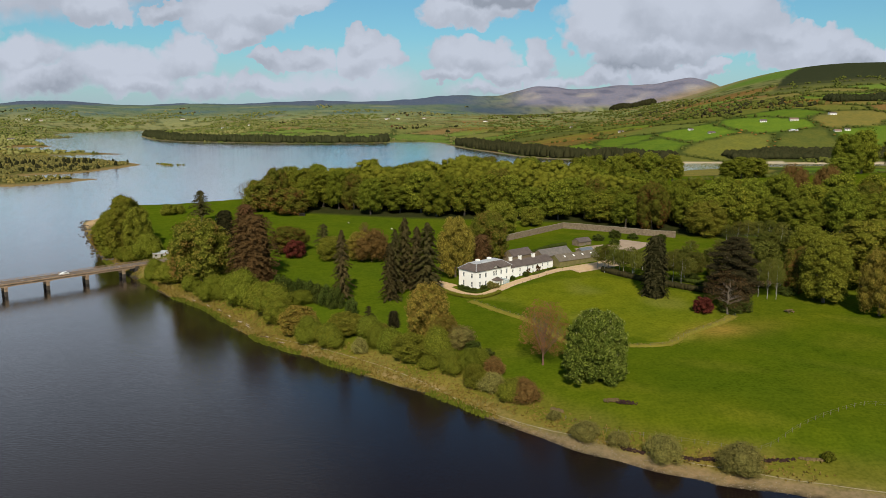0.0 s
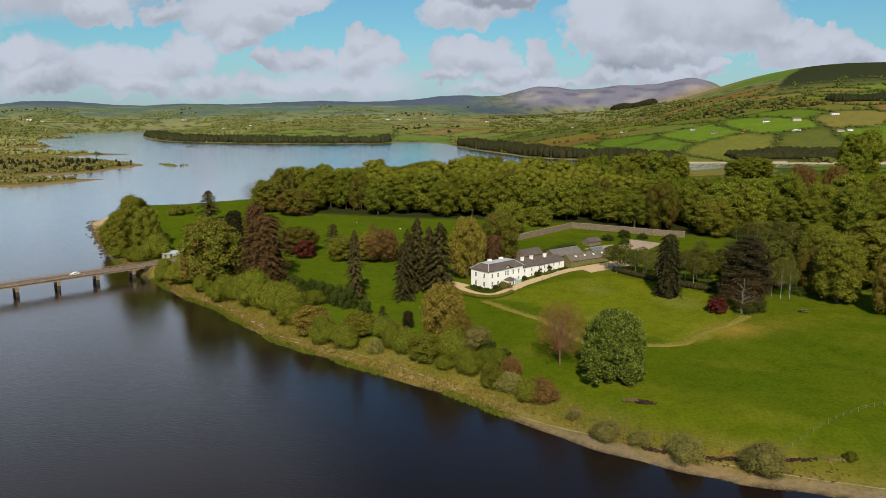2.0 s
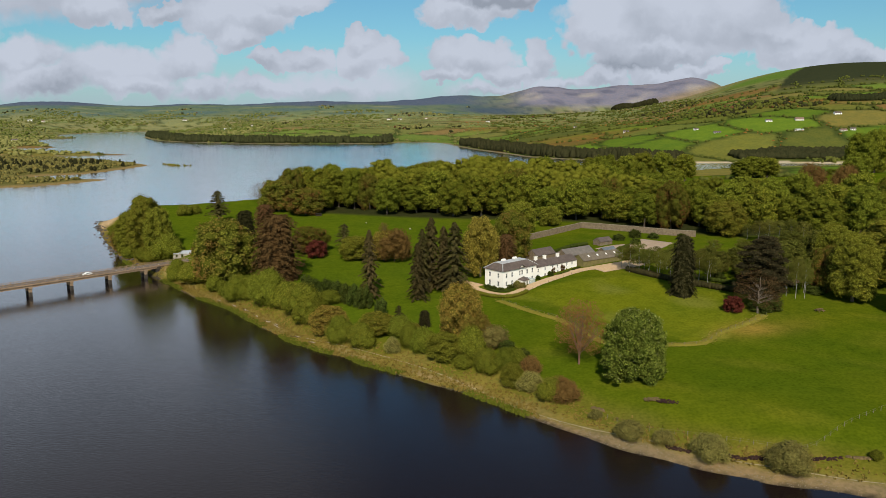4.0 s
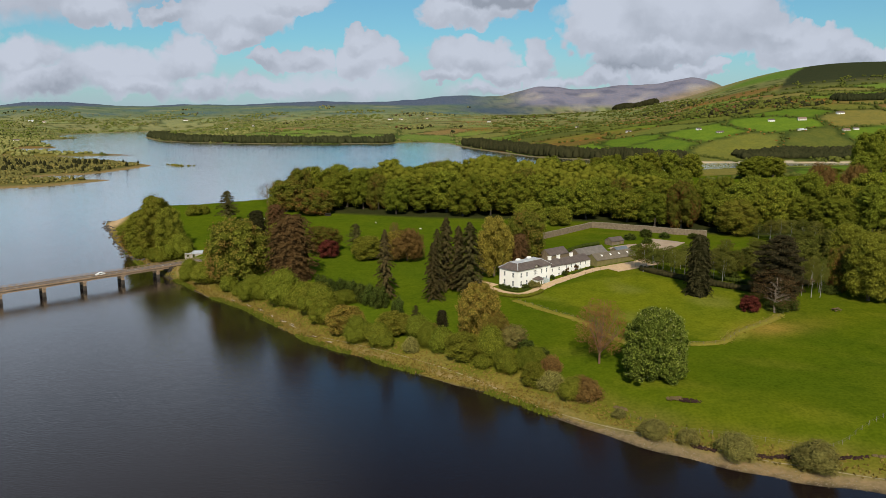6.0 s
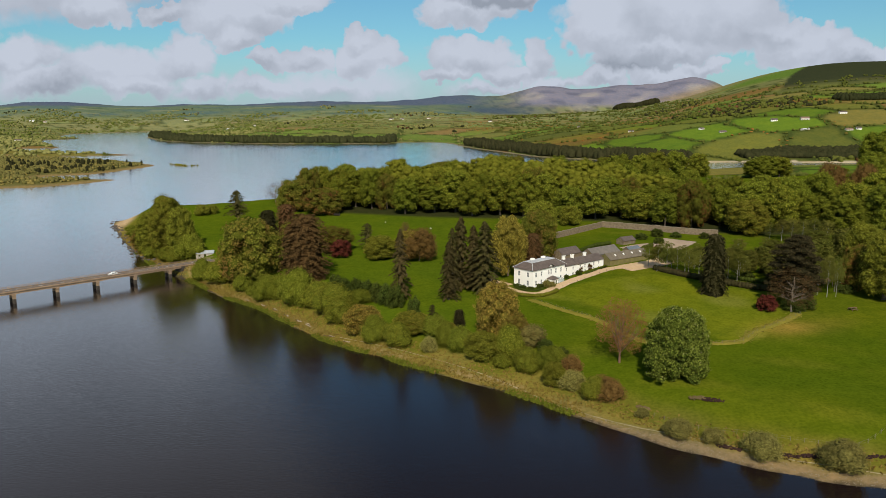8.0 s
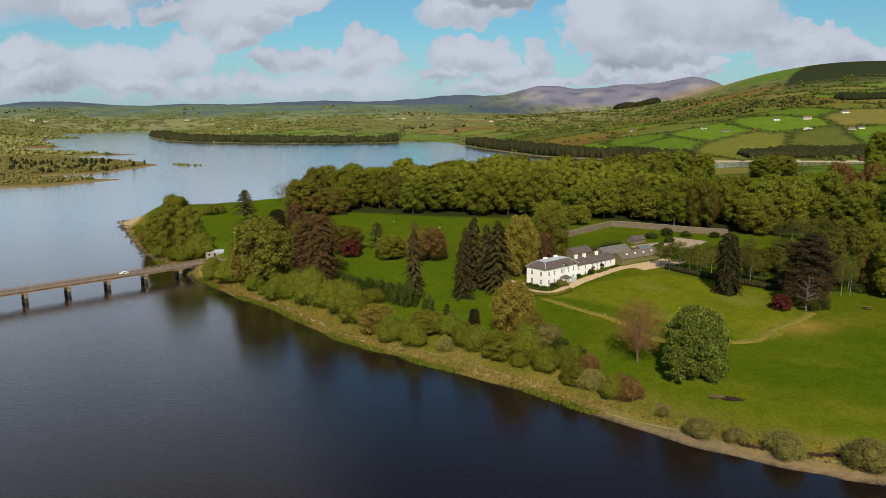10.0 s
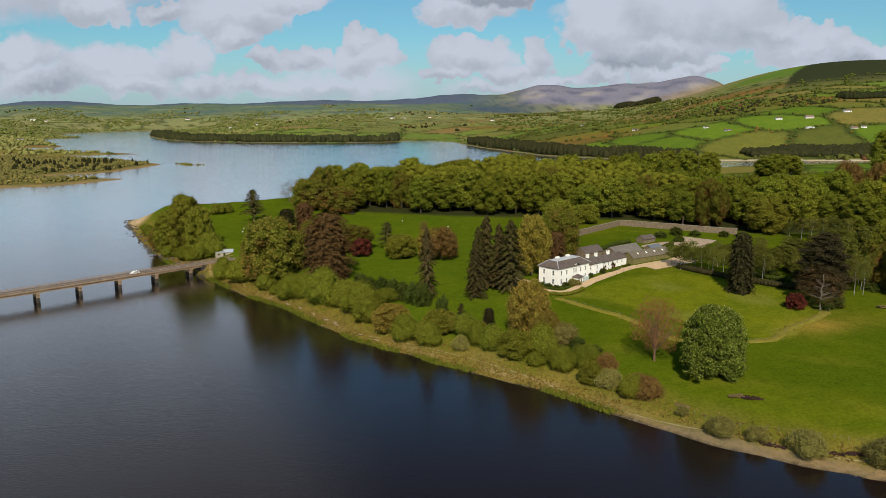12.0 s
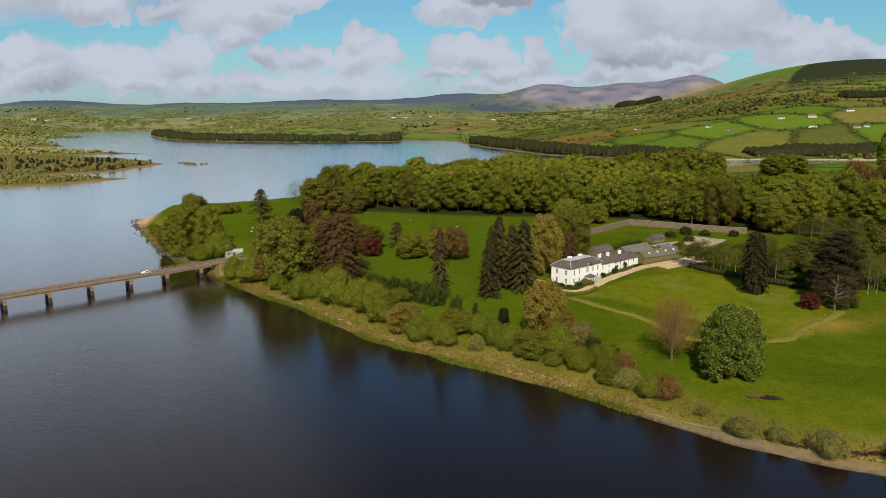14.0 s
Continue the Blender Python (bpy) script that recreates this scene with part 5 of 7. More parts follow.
    lump_field("spit_scrub", sx[ok], sy[ok], 1.9, LEAF["heath"], "low grey-green scrub on a spit", "scrub", 1.1)
    ok = (d > 14) & (sy > 980) & (sy < 1180) & (rng.uniform(size=len(sx)) < 0.07)
    fir_field("spit_pines", sx[ok], sy[ok], 8.5, 3.6, "small dark pines at the end of a spit")
    ix, iy = scatter(400, -455, -385, 1118, 1182)
    ok = signed(ix, iy, ISLET) > 2
    lump_field("islet_scrub", ix[ok], iy[ok], 1.6, LEAF["willow"], "low scrub on a small islet", "scrub", 0.8)


build_far_growth()
for x, y, h, w in ((118, 640, 24, 17), (134, 652, 26, 18), (150, 646, 25, 17), (166, 655, 27, 19), (186, 662, 27, 20), (202, 650, 24, 17), (330, 605, 34, 20), (350, 618, 36, 20), (372, 605, 34, 20), (262, 674, 17, 18), (276, 684, 21, 20), (292, 690, 19, 20), (300, 560, 18, 15), (312, 575, 20, 16), (215, 720, 11, 12), (390, 760, 9, 12), (228, 800, 12, 12), (196, 770, 12, 13), (170, 720, 12, 13), (410, 640, 20, 18), (438, 660, 22, 19), (395, 690, 12, 12)):
    plant("beech", x, y, h, w, "tall broadleaf tree in a group beyond a wood")
for x, y, h, w in ((209.5, 441, 29, 17), (236, 452, 26, 15)):
    plant("tan", x, y, h, w, "tall tree in brown bud rising over a wood")


def bank_grass():
    """Tufts of dry grass and rushes over the bank."""
    t = rng.uniform(0, 1, 22000)
    line = SHORE[10:110]
    s = np.concatenate([[0], np.cumsum(np.hypot(*np.diff(line, axis=0).T))])
    q = t * s[-1]
    x, y = np.interp(q, s, line[:, 0]), np.interp(q, s, line[:, 1])
    x, y = x + rng.normal(0, 6, len(x)), y + rng.normal(0, 6, len(y))
    d = signed(x, y, PENINSULA)
    ok = (d > np.where(x > 15, 5.0, 0.4)) & (d < 14) & (y < 480)
    x, y = x[ok], y[ok]
    tufts("bank_grass", x, y, "dry straw-coloured grass and rushes on a bank")
    # rushes standing at the water's edge
    q = rng.uniform(0, s[-1], 9000)
    x, y = np.interp(q, s, line[:, 0]), np.interp(q, s, line[:, 1])
    x, y = x + rng.normal(0, 1.2, len(x)), y + rng.normal(0, 1.2, len(y))
    ok = (height(x, y) > -0.12) & (height(x, y) < 0.35) & (x < 22) & (y < 420) & (lumps(x, y, 9, 3.0) > -0.15)
    tufts("rushes", x[ok], y[ok], "olive rushes standing at the water's edge", 1.5, LEAF["willow"])


def tufts(name, x, y, label, tall=1.0, mat=None):
    n = len(x)
    z = height(x, y)
    V = []
    for j in range(3):
        a = rng.uniform(0, math.tau, n)
        w, h = rng.uniform(0.12, 0.38, n), tall * rng.uniform(0.15, 0.6, n)
        lx, ly = rng.normal(0, 0.2, n), rng.normal(0, 0.2, n)
        dx, dy = np.cos(a) * w, np.sin(a) * w
        V.append(np.stack([np.stack([x - dx, y - dy, z - 0.05], -1), np.stack([x + dx, y + dy, z - 0.05], -1), np.stack([x + dx * 0.5 + lx, y + dy * 0.5 + ly, z + h], -1), np.stack([x - dx * 0.6 + lx, y - dy * 0.6 + ly, z + h * 0.9], -1)], 1))
    V = np.concatenate(V).reshape(-1, 3)
    tagged(new(name, mesh_from(name, V, np.arange(len(V)).reshape(-1, 4), mat or LEAF["reed"])), label, "grass", kind="stuff")


bank_grass()


def shore_stones():
    """Pebbles and boulders at the water's edge."""
    P = []
    line = SHORE[10:112]
    s = np.concatenate([[0], np.cumsum(np.hypot(*np.diff(line, axis=0).T))])
    q = rng.uniform(0, s[-1], 9000)
    x, y = np.interp(q, s, line[:, 0]) + rng.normal(0, 2.5, len(q)), np.interp(q, s, line[:, 1]) + rng.normal(0, 2.5, len(q))
    d = signed(x, y, PENINSULA)
    ok = (d > -0.4) & (d < 6.0 * smooth(4, 30, x))
    x, y = x[ok], y[ok]
    m = plain("lake_stones", (0.22, 0.175, 0.12), (0.33, 0.27, 0.19), 0.7, 0.9)
    ob = lump_field("shore_stones", x, y, 0.10, m, "grey-brown pebbles at the water's edge", "stones", 0.6)
    line = SHORE[84:106]
    s = np.concatenate([[0], np.cumsum(np.hypot(*np.diff(line, axis=0).T))])
    q = rng.uniform(0, s[-1], 90)
    x, y = np.interp(q, s, line[:, 0]) + rng.normal(0, 2.5, len(q)), np.interp(q, s, line[:, 1]) + rng.normal(0, 2.5, len(q))
    lump_field("shore_boulders", x, y, 0.8, plain("wet_rock", (0.07, 0.06, 0.05), (0.13, 0.11, 0.09), 0.7, 0.7), "dark boulders along a point in the lake", "stones", 0.6)


shore_stones()

# ---------------------------------------------------------------- the house and its yards
WHITE = plain("white_render", (0.86, 0.83, 0.77), (0.82, 0.79, 0.73), 0.25, 0.85, fine=6, dirt=0.95)
SLATE = plain("slate_roof", (0.100, 0.076, 0.064), (0.155, 0.120, 0.102), 0.5, 0.7, spec=0.3, bump=0.4)
GREY_SLATE = plain("weathered_slate_roof", (0.15, 0.132, 0.115), (0.21, 0.185, 0.16), 0.5, 0.75)
BROWN_SLATE = plain("mossy_slate_roof", (0.14, 0.115, 0.085), (0.20, 0.165, 0.12), 0.5, 0.8)
BLUE_SLATE = plain("blue_slate_roof", (0.12, 0.14, 0.16), (0.17, 0.19, 0.21), 0.5, 0.7)
LEAD = plain("lead_flat", (0.42, 0.43, 0.44), (0.55, 0.56, 0.57), 0.4, 0.6)
STONE = plain("rubble_stone", (0.160, 0.120, 0.078), (0.250, 0.195, 0.132), 0.9, 0.95, bump=0.6)
IVY_WALL = plain("mossy_stone", (0.15, 0.13, 0.05), (0.21, 0.18, 0.07), 0.6, 0.95, bump=0.6)
GLASS, gN, gL, gB = material("dark_window_glass", 0.06, spec=0.5)
gB.inputs["Base Color"].default_value = (0.03, 0.035, 0.04, 1)
PAINT = plain("white_paint", (0.78, 0.78, 0.76), (0.82, 0.82, 0.80), 2.0, 0.5)
GRAVEL = plain("gravel", (0.54, 0.37, 0.21), (0.64, 0.46, 0.28), 0.35, 0.95, bump=0.3)
SAND = plain("arena_sand", (0.36, 0.265, 0.185), (0.44, 0.335, 0.24), 0.3, 0.95)
CONCRETE = plain("bridge_concrete", (0.26, 0.175, 0.112), (0.34, 0.24, 0.16), 0.35, 0.9, fine=5)
STAINED = plain("stained_concrete", (0.045, 0.038, 0.032), (0.085, 0.07, 0.058), 0.5, 0.9)
ROAD = plain("worn_asphalt", (0.11, 0.10, 0.095), (0.15, 0.14, 0.13), 0.3, 0.9)
TIMBER = plain("weathered_timber", (0.17, 0.145, 0.10), (0.25, 0.21, 0.15), 2.0, 0.9)
BROWN_TIMBER = plain("brown_timber", (0.15, 0.095, 0.05), (0.22, 0.145, 0.08), 2.0, 0.9)
PEAT = plain("bare_peat", (0.030, 0.015, 0.012), (0.055, 0.028, 0.02), 0.8, 0.95, bump=0.6)
EARTH = plain("bare_earth", (0.125, 0.088, 0.038), (0.18, 0.125, 0.055), 0.6, 0.95)
STRAW = plain("rough_grass", (0.19, 0.165, 0.025), (0.25, 0.205, 0.035), 0.3, 1.0, spec=0.0)
TIN = plain("tin_roof", (0.50, 0.52, 0.55), (0.60, 0.62, 0.65), 0.6, 0.45, 0.3)

HOUSE = pose(13.42, 291.71, 9.62, 0, 0, 42.1)


def wall_panel(bm, m, length, high, thick, holes):
    """An upright wall along x from the origin, its outside at y = 0, with openings (x0, z0, x1, z1) cut through it."""
    xs = sorted({0, length, *[q for h in holes for q in (h[0], h[2])]})
    zs = sorted({-0.8, high, *[q for h in holes for q in (h[1], h[3])]})

    def solid(i, j):
        if not (0 <= i < len(xs) - 1 and 0 <= j < len(zs) - 1):
            return False
        cx, cz = (xs[i] + xs[i + 1]) / 2, (zs[j] + zs[j + 1]) / 2
        return not any(h[0] < cx < h[2] and h[1] < cz < h[3] for h in holes)
    made = []
    V = {}

    def v(x, y, z):
        if (x, y, z) not in V:
            V[x, y, z] = bm.verts.new((x, y, z))
        return V[x, y, z]
    for i in range(len(xs) - 1):
        for j in range(len(zs) - 1):
            if not solid(i, j):
                continue
            x0, x1, z0, z1 = xs[i], xs[i + 1], zs[j], zs[j + 1]
            bm.faces.new((v(x0, 0, z0), v(x1, 0, z0), v(x1, 0, z1), v(x0, 0, z1)))
            bm.faces.new((v(x0, thick, z1), v(x1, thick, z1), v(x1, thick, z0), v(x0, thick, z0)))
            for di, dj, q in ((-1, 0, ((x0, z1), (x0, z0))), (1, 0, ((x1, z0), (x1, z1))), (0, -1, ((x0, z0), (x1, z0))), (0, 1, ((x1, z1), (x0, z1)))):
                if not solid(i + di, j + dj):
                    (a, b), (c, d) = q
                    bm.faces.new((v(a, 0, b), v(a, thick, b), v(c, thick, d), v(c, 0, d)))
    bmesh.ops.transform(bm, matrix=m, verts=list(V.values()))


def sash(parent, m, x0, z0, x1, z1, bars=2):
    """A sash window in an opening: sill, frame with glazing bars, dark panes behind."""
    w = new("window")
    w.parent, w.matrix_basis = parent, m @ Matrix.Translation((x0, 0, z0))
    a, b = x1 - x0, z1 - z0
    bm = bmesh.new()
    box(bm, -0.12, -0.10, -0.14, a + 0.12, 0.16, -0.003)
    part("sill", bm, PAINT, w)
    bm = bmesh.new()
    t = 0.07
    for q in ((0.003, 0, t, b - 0.003), (a - t, 0, a - 0.003, b - 0.003), (t, 0.003, a - t, t), (t, b - t, a - t, b - 0.003), (t, b / 2 - 0.04, a - t, b / 2 + 0.04)):
        box(bm, q[0], 0.13, q[1], q[2], 0.19, q[3])
    for i in range(1, bars + 1):
        x = a * i / (bars + 1)
        box(bm, x - 0.015, 0.145, t, x + 0.015, 0.185, b - t)
    part("frame", bm, PAINT, w)
    bm = bmesh.new()
    box(bm, t * 0.5, 0.195, t * 0.5, a - t * 0.5, 0.215, b - t * 0.5)
    part("pane", bm, GLASS, w)
    return w


def hip_roof(bm, x0, y0, x1, y1, z, rise, flat=0.0, over=0.45):
    """A hipped roof; flat is the share of the depth that its level top takes."""
    x0, y0, x1, y1 = x0 - over, y0 - over, x1 + over, y1 + over
    run = (y1 - y0) * (1 - flat) / 2
    lo = [bm.verts.new(p) for p in ((x0, y0, z), (x1, y0, z), (x1, y1, z), (x0, y1, z))]
    eave = [bm.verts.new((p.co.x, p.co.y, z - 0.16)) for p in lo]
    hi = [bm.verts.new(p) for p in ((x0 + run, y0 + run, z + rise), (x1 - run, y0 + run, z + rise), (x1 - run, y1 - run, z + rise), (x0 + run, y1 - run, z + rise))]
    for i in range(4):
        j = (i + 1) % 4
        bm.faces.new((lo[i], lo[j], hi[j], hi[i]))
        bm.faces.new((eave[i], eave[j], lo[j], lo[i]))
    bm.faces.new(hi)
    bm.faces.new(eave[::-1])
    return (x0 + run, y0 + run, x1 - run, y1 - run)


def gable_roof(bm, x0, y0, x1, y1, z, rise, over=0.3, thick=0.14, hang=0.12):
    """A ridged roof along x, with thickness and overhang."""
    ym = (y0 + y1) / 2
    k = rise / ((y1 - y0) / 2)
    A = [(y0 - over, z - over * k), (ym, z + rise), (y1 + over, z - over * k)]
    ring = [(y, q + thick) for y, q in A] + [(y, q) for y, q in A[::-1]]
    E = [[bm.verts.new((x, y, q)) for y, q in ring] for x in (x0 - hang, x1 + hang)]
    n = len(ring)
    for i in range(n):
        j = (i + 1) % n
        bm.faces.new((E[0][i], E[0][j], E[1][j], E[1][i]))
    for e in E:
        bm.faces.new((e[0], e[1], e[4], e[5]))
        bm.faces.new((e[1], e[2], e[3], e[4]))


def gable_end(bm, x, y0, y1, z, rise, thick=0.4):
    a = [bm.verts.new((q, y, k)) for q in (x, x + thick) for y, k in ((y0, z), (y1, z), ((y0 + y1) / 2, z + rise))]
    bm.faces.new(a[:3])
    bm.faces.new(a[3:][::-1])
    for i in range(3):
        j = (i + 1) % 3
        bm.faces.new((a[i], a[i + 3], a[j + 3], a[j]))


def chimney(parent, x, y, z, w=1.5, d=0.8, h=1.9, pots=3):
    bm = bmesh.new()
    box(bm, x - w / 2, y - d / 2, z - 1.2, x + w / 2, y + d / 2, z + h)
    box(bm, x - w / 2 - 0.08, y - d / 2 - 0.08, z + h, x + w / 2 + 0.08, y + d / 2 + 0.08, z + h + 0.18)
    c = part("chimney", bm, WHITE, parent)
    for i in range(pots):
        bm = bmesh.new()
        q = x + (i - (pots - 1) / 2) * w / pots
        tube(bm, (q, y, z + h + 0.18), (q, y, z + h + 0.7), 0.15, 0.12, 8)
        part("chimney_pot", bm, BROWN_SLATE, c)


def country_house():
    e = thing("country_house", HOUSE, "long white two-storey country house with slate roofs and sash windows", "house")
    LM, D, HM = 20.65, 10.14, 7.2
    up, lo = (4.3, 6.2), (0.75, 2.85)
    fronts = [2.3, 5.7, 14.9, 18.2]
    holes = [(u - 0.55, z0, u + 0.55, z1) for u in fronts for z0, z1 in (up, lo)] + [(9.9, 4.3, 10.6, 6.3), (10.7, 4.3, 11.5, 6.3), (11.6, 4.3, 12.3, 6.3), (10.2, 0, 11.6, 2.6)]
    side = [(u - 0.55, z0, u + 0.55, z1) for u in (2.6, 7.4) for z0, z1 in (up, lo)]
    flat = Matrix()
    left = Matrix.Translation((0, D, 0)) @ Matrix.Rotation(radians(-90), 4, "Z")
    bm = bmesh.new()
    wall_panel(bm, flat, LM, HM, 0.5, holes)
    part("front_wall", bm, WHITE, e)
    bm = bmesh.new()
    wall_panel(bm, left @ Matrix.Translation((0.003, 0, 0)), D - 0.506, HM, 0.5, [(D - h[2], h[1], D - h[0], h[3]) for h in side])
    part("end_wall", bm, WHITE, e)
    bm = bmesh.new()
    box(bm, 0.503, D - 0.5, -0.8, LM, D, HM)
    part("rear_wall", bm, WHITE, e)
    bm = bmesh.new()
    box(bm, LM - 0.5, 0.503, -0.8, LM, D - 0.503, HM)
    part("end_wall", bm, WHITE, e)
    for h in holes[:-1]:
        sash(e, flat, *h, bars=2 if h[2] - h[0] > 0.9 else 1)
    for h in side:
        sash(e, left, D - h[2], h[1], D - h[0], h[3])
    bm = bmesh.new()
    top = hip_roof(bm, 0, 0, LM, D, HM + 0.18, 2.3, 0.42)
    roof = part("roof", bm, SLATE, e, "grey slate hipped roof")
    over, run = 0.45, (D + 0.9) * 0.29
    for x0, y0, x1, y1 in ((-over, -over, run - over, run - over), (LM + over, -over, LM + over - run, run - over), (-over, D + over, run - over, D + over - run), (LM + over, D + over, LM + over - run, D + over - run)):
        bm = bmesh.new()
        tube(bm, (x0, y0, HM + 0.20), (x1, y1, HM + 2.50), 0.13, 0.13, 6)
        part("hip_flashing", bm, LEAD, roof, "pale lead hip flashing")
    bm = bmesh.new()
    box(bm, top[0], top[1], HM + 2.482, top[2], top[3], HM + 2.60)
    box(bm, top[0] + 1.2, top[1] + 0.8, HM + 2.60, top[2] - 1.2, top[3] - 0.8, HM + 2.85)
    part("roof_flat", bm, LEAD, e, "pale lead-covered flat top of the roof")
    for x in (7.0, 13.8):
        bm = bmesh.new()
        box(bm, x - 0.9, D * 0.62 - 0.5, HM + 2.4, x + 0.9, D * 0.62 + 0.5, HM + 3.5)
        part("chimney", bm, WHITE, e)
    bm = bmesh.new()
    P = [(8.9, HM + 0.02), (13.3, HM + 0.02), (11.1, HM + 1.35)]
    a = [bm.verts.new((x, y, z)) for y in (-0.14, 2.2) for x, z in P]
    bm.faces.new(a[:3])
    for i in range(3):
        j = (i + 1) % 3
        bm.faces.new((a[i], a[i + 3], a[j + 3], a[j]))
    part("pediment", bm, WHITE, e)
    bm = bmesh.new()
    for s in (-1, 1):
        box(bm, 0, -0.55, 0, 2.75, 2.3, 0.12, Matrix.Translation((11.1, 0, HM + 1.42)) @ Matrix.Rotation(radians(180 if s < 0 else 0), 4, "Z") @ Matrix.Translation((0, -0.55 if s > 0 else -2.3 + 0.55, 0)) @ Matrix.Rotation(radians(31), 4, "Y"))
    part("pediment_roof", bm, SLATE, e)
    # porch with a hipped slate roof and a glazed conservatory beside it
    porch = new("porch")
    porch.parent = e
    bm = bmesh.new()
    wall_panel(bm, Matrix.Translation((9.2, -3.0, 0)), 3.4, 2.7, 0.25, [(0.5, 0.6, 1.4, 2.4), (1.9, 0, 2.9, 2.3)])
    box(bm, 9.2, -2.747, -0.5, 9.45, -0.003, 2.7)
    part("porch_wall", bm, WHITE, porch)
    bm = bmesh.new()
    hip_roof(bm, 9.2, -3.0, 12.6, -0.05, 2.75, 1.25, 0, 0.3)
    part("porch_roof", bm, SLATE, porch)
    bm = bmesh.new()
    for i in range(6):
        x = 12.64 + i * 0.72
        box(bm, x, -3.2, 0, x + 0.07, -3.13, 2.4)
        box(bm, x, -3.13, 2.34, x + 0.07, -0.02, 2.42, Matrix.Translation((0, 0, 0)))
    box(bm, 12.64, -3.22, 2.4, 16.4, -3.1, 2.5)
    box(bm, 12.64, -3.22, -0.5, 16.4, -3.1, 0.55)
    part("conservatory_frame", bm, PAINT, porch, "white glazing bars of a conservatory")
    pale, pN, pL, pB = material("conservatory_glass", 0.08, spec=0.5)
    pB.inputs["Base Color"].default_value = (0.30, 0.37, 0.36, 1)
    bm = bmesh.new()
    box(bm, 12.66, -3.18, 0.56, 16.35, -3.15, 2.39)
    box(bm, 12.66, -3.12, 2.43, 16.35, -0.03, 2.46)
    part("conservatory_pane", bm, pale, porch, "pale greenish conservatory glass")
    # the wing, in two lengths
    for x0, x1, v0, dd, hh, us, ls in ((LM + 0.003, 30.6, 0.55, 7.6, 5.95, (22.6, 27.2), (22.6, 27.2)), (30.603, 49.24, 0.75, 7.2, 5.65, (32.4, 35.8, 38.8, 42.2, 45.9), (36.0, 42.2, 45.9))):
        w = new("wing")
        w.parent = e
        m = Matrix.Translation((x0, v0, 0))
        hs = [(u - x0 - 0.48, 3.7, u - x0 + 0.48, 5.1) for u in us] + [(u - x0 - 0.5, 0.9, u - x0 + 0.5, 2.6) for u in ls]
        bm = bmesh.new()
        wall_panel(bm, m, x1 - x0, hh, 0.45, hs)
        box(bm, x0, v0 + dd - 0.4, -0.8, x1, v0 + dd, hh)
        box(bm, x1 - 0.4, v0 + 0.453, -0.8, x1, v0 + dd - 0.403, hh)
        gable_end(bm, x1 - 0.4, v0, v0 + dd, hh, 2.1)
        part("wall", bm, WHITE, w)
        for h in hs:
            q = sash(w, m, *h, bars=1)
        bm = bmesh.new()
        gable_roof(bm, x0, v0, x1, v0 + dd, hh, 2.1)
        part("roof", bm, SLATE, w)
    chimney(e, 25.0, 4.3, 7.6)
    chimney(e, 30.9, 4.3, 7.4)
    chimney(e, 39.8, 4.3, 7.2)
    for x0, x1, z in ((31.0, 34.6, 4.2), (37.0, 40.4, 4.6), (29.5, 31.2, 2.2)):
        L = [((x0 + (x1 - x0) * rng.uniform(), 0.55, z * rng.uniform(0.1, 0.9)), (0.7, 0.25, 0.8)) for _ in range(12)]
        part("climber", heap_mesh("climber", np.random.default_rng(5), L, 420, 0.13, LEAF["bronze"], core=0.7), None, e, "brown-green climber on the wall")


def stone_range(name, m, length, depth, eave, rise, roof, wall, label, rooflights=0, doors=()):
    """A long low stone outbuilding with gables."""
    e = thing(name, m, label, "outbuilding")
    bm = bmesh.new()
    wall_panel(bm, Matrix(), length, eave, 0.5, list(doors))
    box(bm, 0, depth - 0.5, -1.5, length, depth, eave)
    for x in (0, length - 0.5):
        box(bm, x, 0.503, -1.5, x + 0.5, depth - 0.503, eave)
        gable_end(bm, x, 0, depth, eave, rise, 0.5)
    part("wall", bm, wall, e)
    bm = bmesh.new()
    gable_roof(bm, 0, 0, length, depth, eave, rise)
    part("roof", bm, roof, e)
    for i in range(rooflights):
        a = math.atan2(rise, depth / 2)
        x = length * (i + 0.9) / (rooflights + 0.6)
        bm = bmesh.new()
        box(bm, -0.4, -0.5, 0, 0.4, 0.5, 0.09, Matrix.Translation((x, depth * 0.27, eave + rise * 0.54 + 0.17)) @ Matrix.Rotation(a, 4, "X"))
        part("rooflight", bm, PAINT, e)
    for d in doors:
        bm = bmesh.new()
        box(bm, d[0] + 0.01, 0.2, d[1] + 0.01, d[2] - 0.01, 0.28, d[3] - 0.01)
        part("door", bm, TIMBER, e)
    return e


def at_house(u, v, dz=0.0, turn=0.0):
    p = HOUSE @ Vector((u, v, 0))
    return pose(p.x, p.y, ground_at(p.x, p.y) + dz, 0, 0, 42.1 + turn)


country_house()
stone_range("stone_stable", at_house(50.2, -2.2, -0.3, -9), 25, 7.0, 3.1, 2.4, BROWN_SLATE, IVY_WALL, "long low stone stable with mossy slate roof and rooflights", 4)
for x, y, h, w in ((69, 322, 10, 6), (73, 318, 12, 6), (77, 315, 10, 6), (82, 312, 12, 7), (86, 306, 11, 6), (90, 301, 12, 7), (94, 307, 9, 6), (88, 318, 9, 7), (80, 325, 8, 6), (100, 298, 11, 7), (104, 304, 9, 6), (115, 284, 12, 6), (118, 290, 11, 6), (112, 296, 10, 6), (130, 280, 12, 6), (133, 292, 11, 7), (124, 298, 9, 6), (108, 330, 7, 6), (118, 345, 8, 7), (98, 345, 6, 5), (128, 330, 8, 7), (140, 320, 9, 8), (134, 352, 7, 6)):
    plant("birch", x, y, h, w)
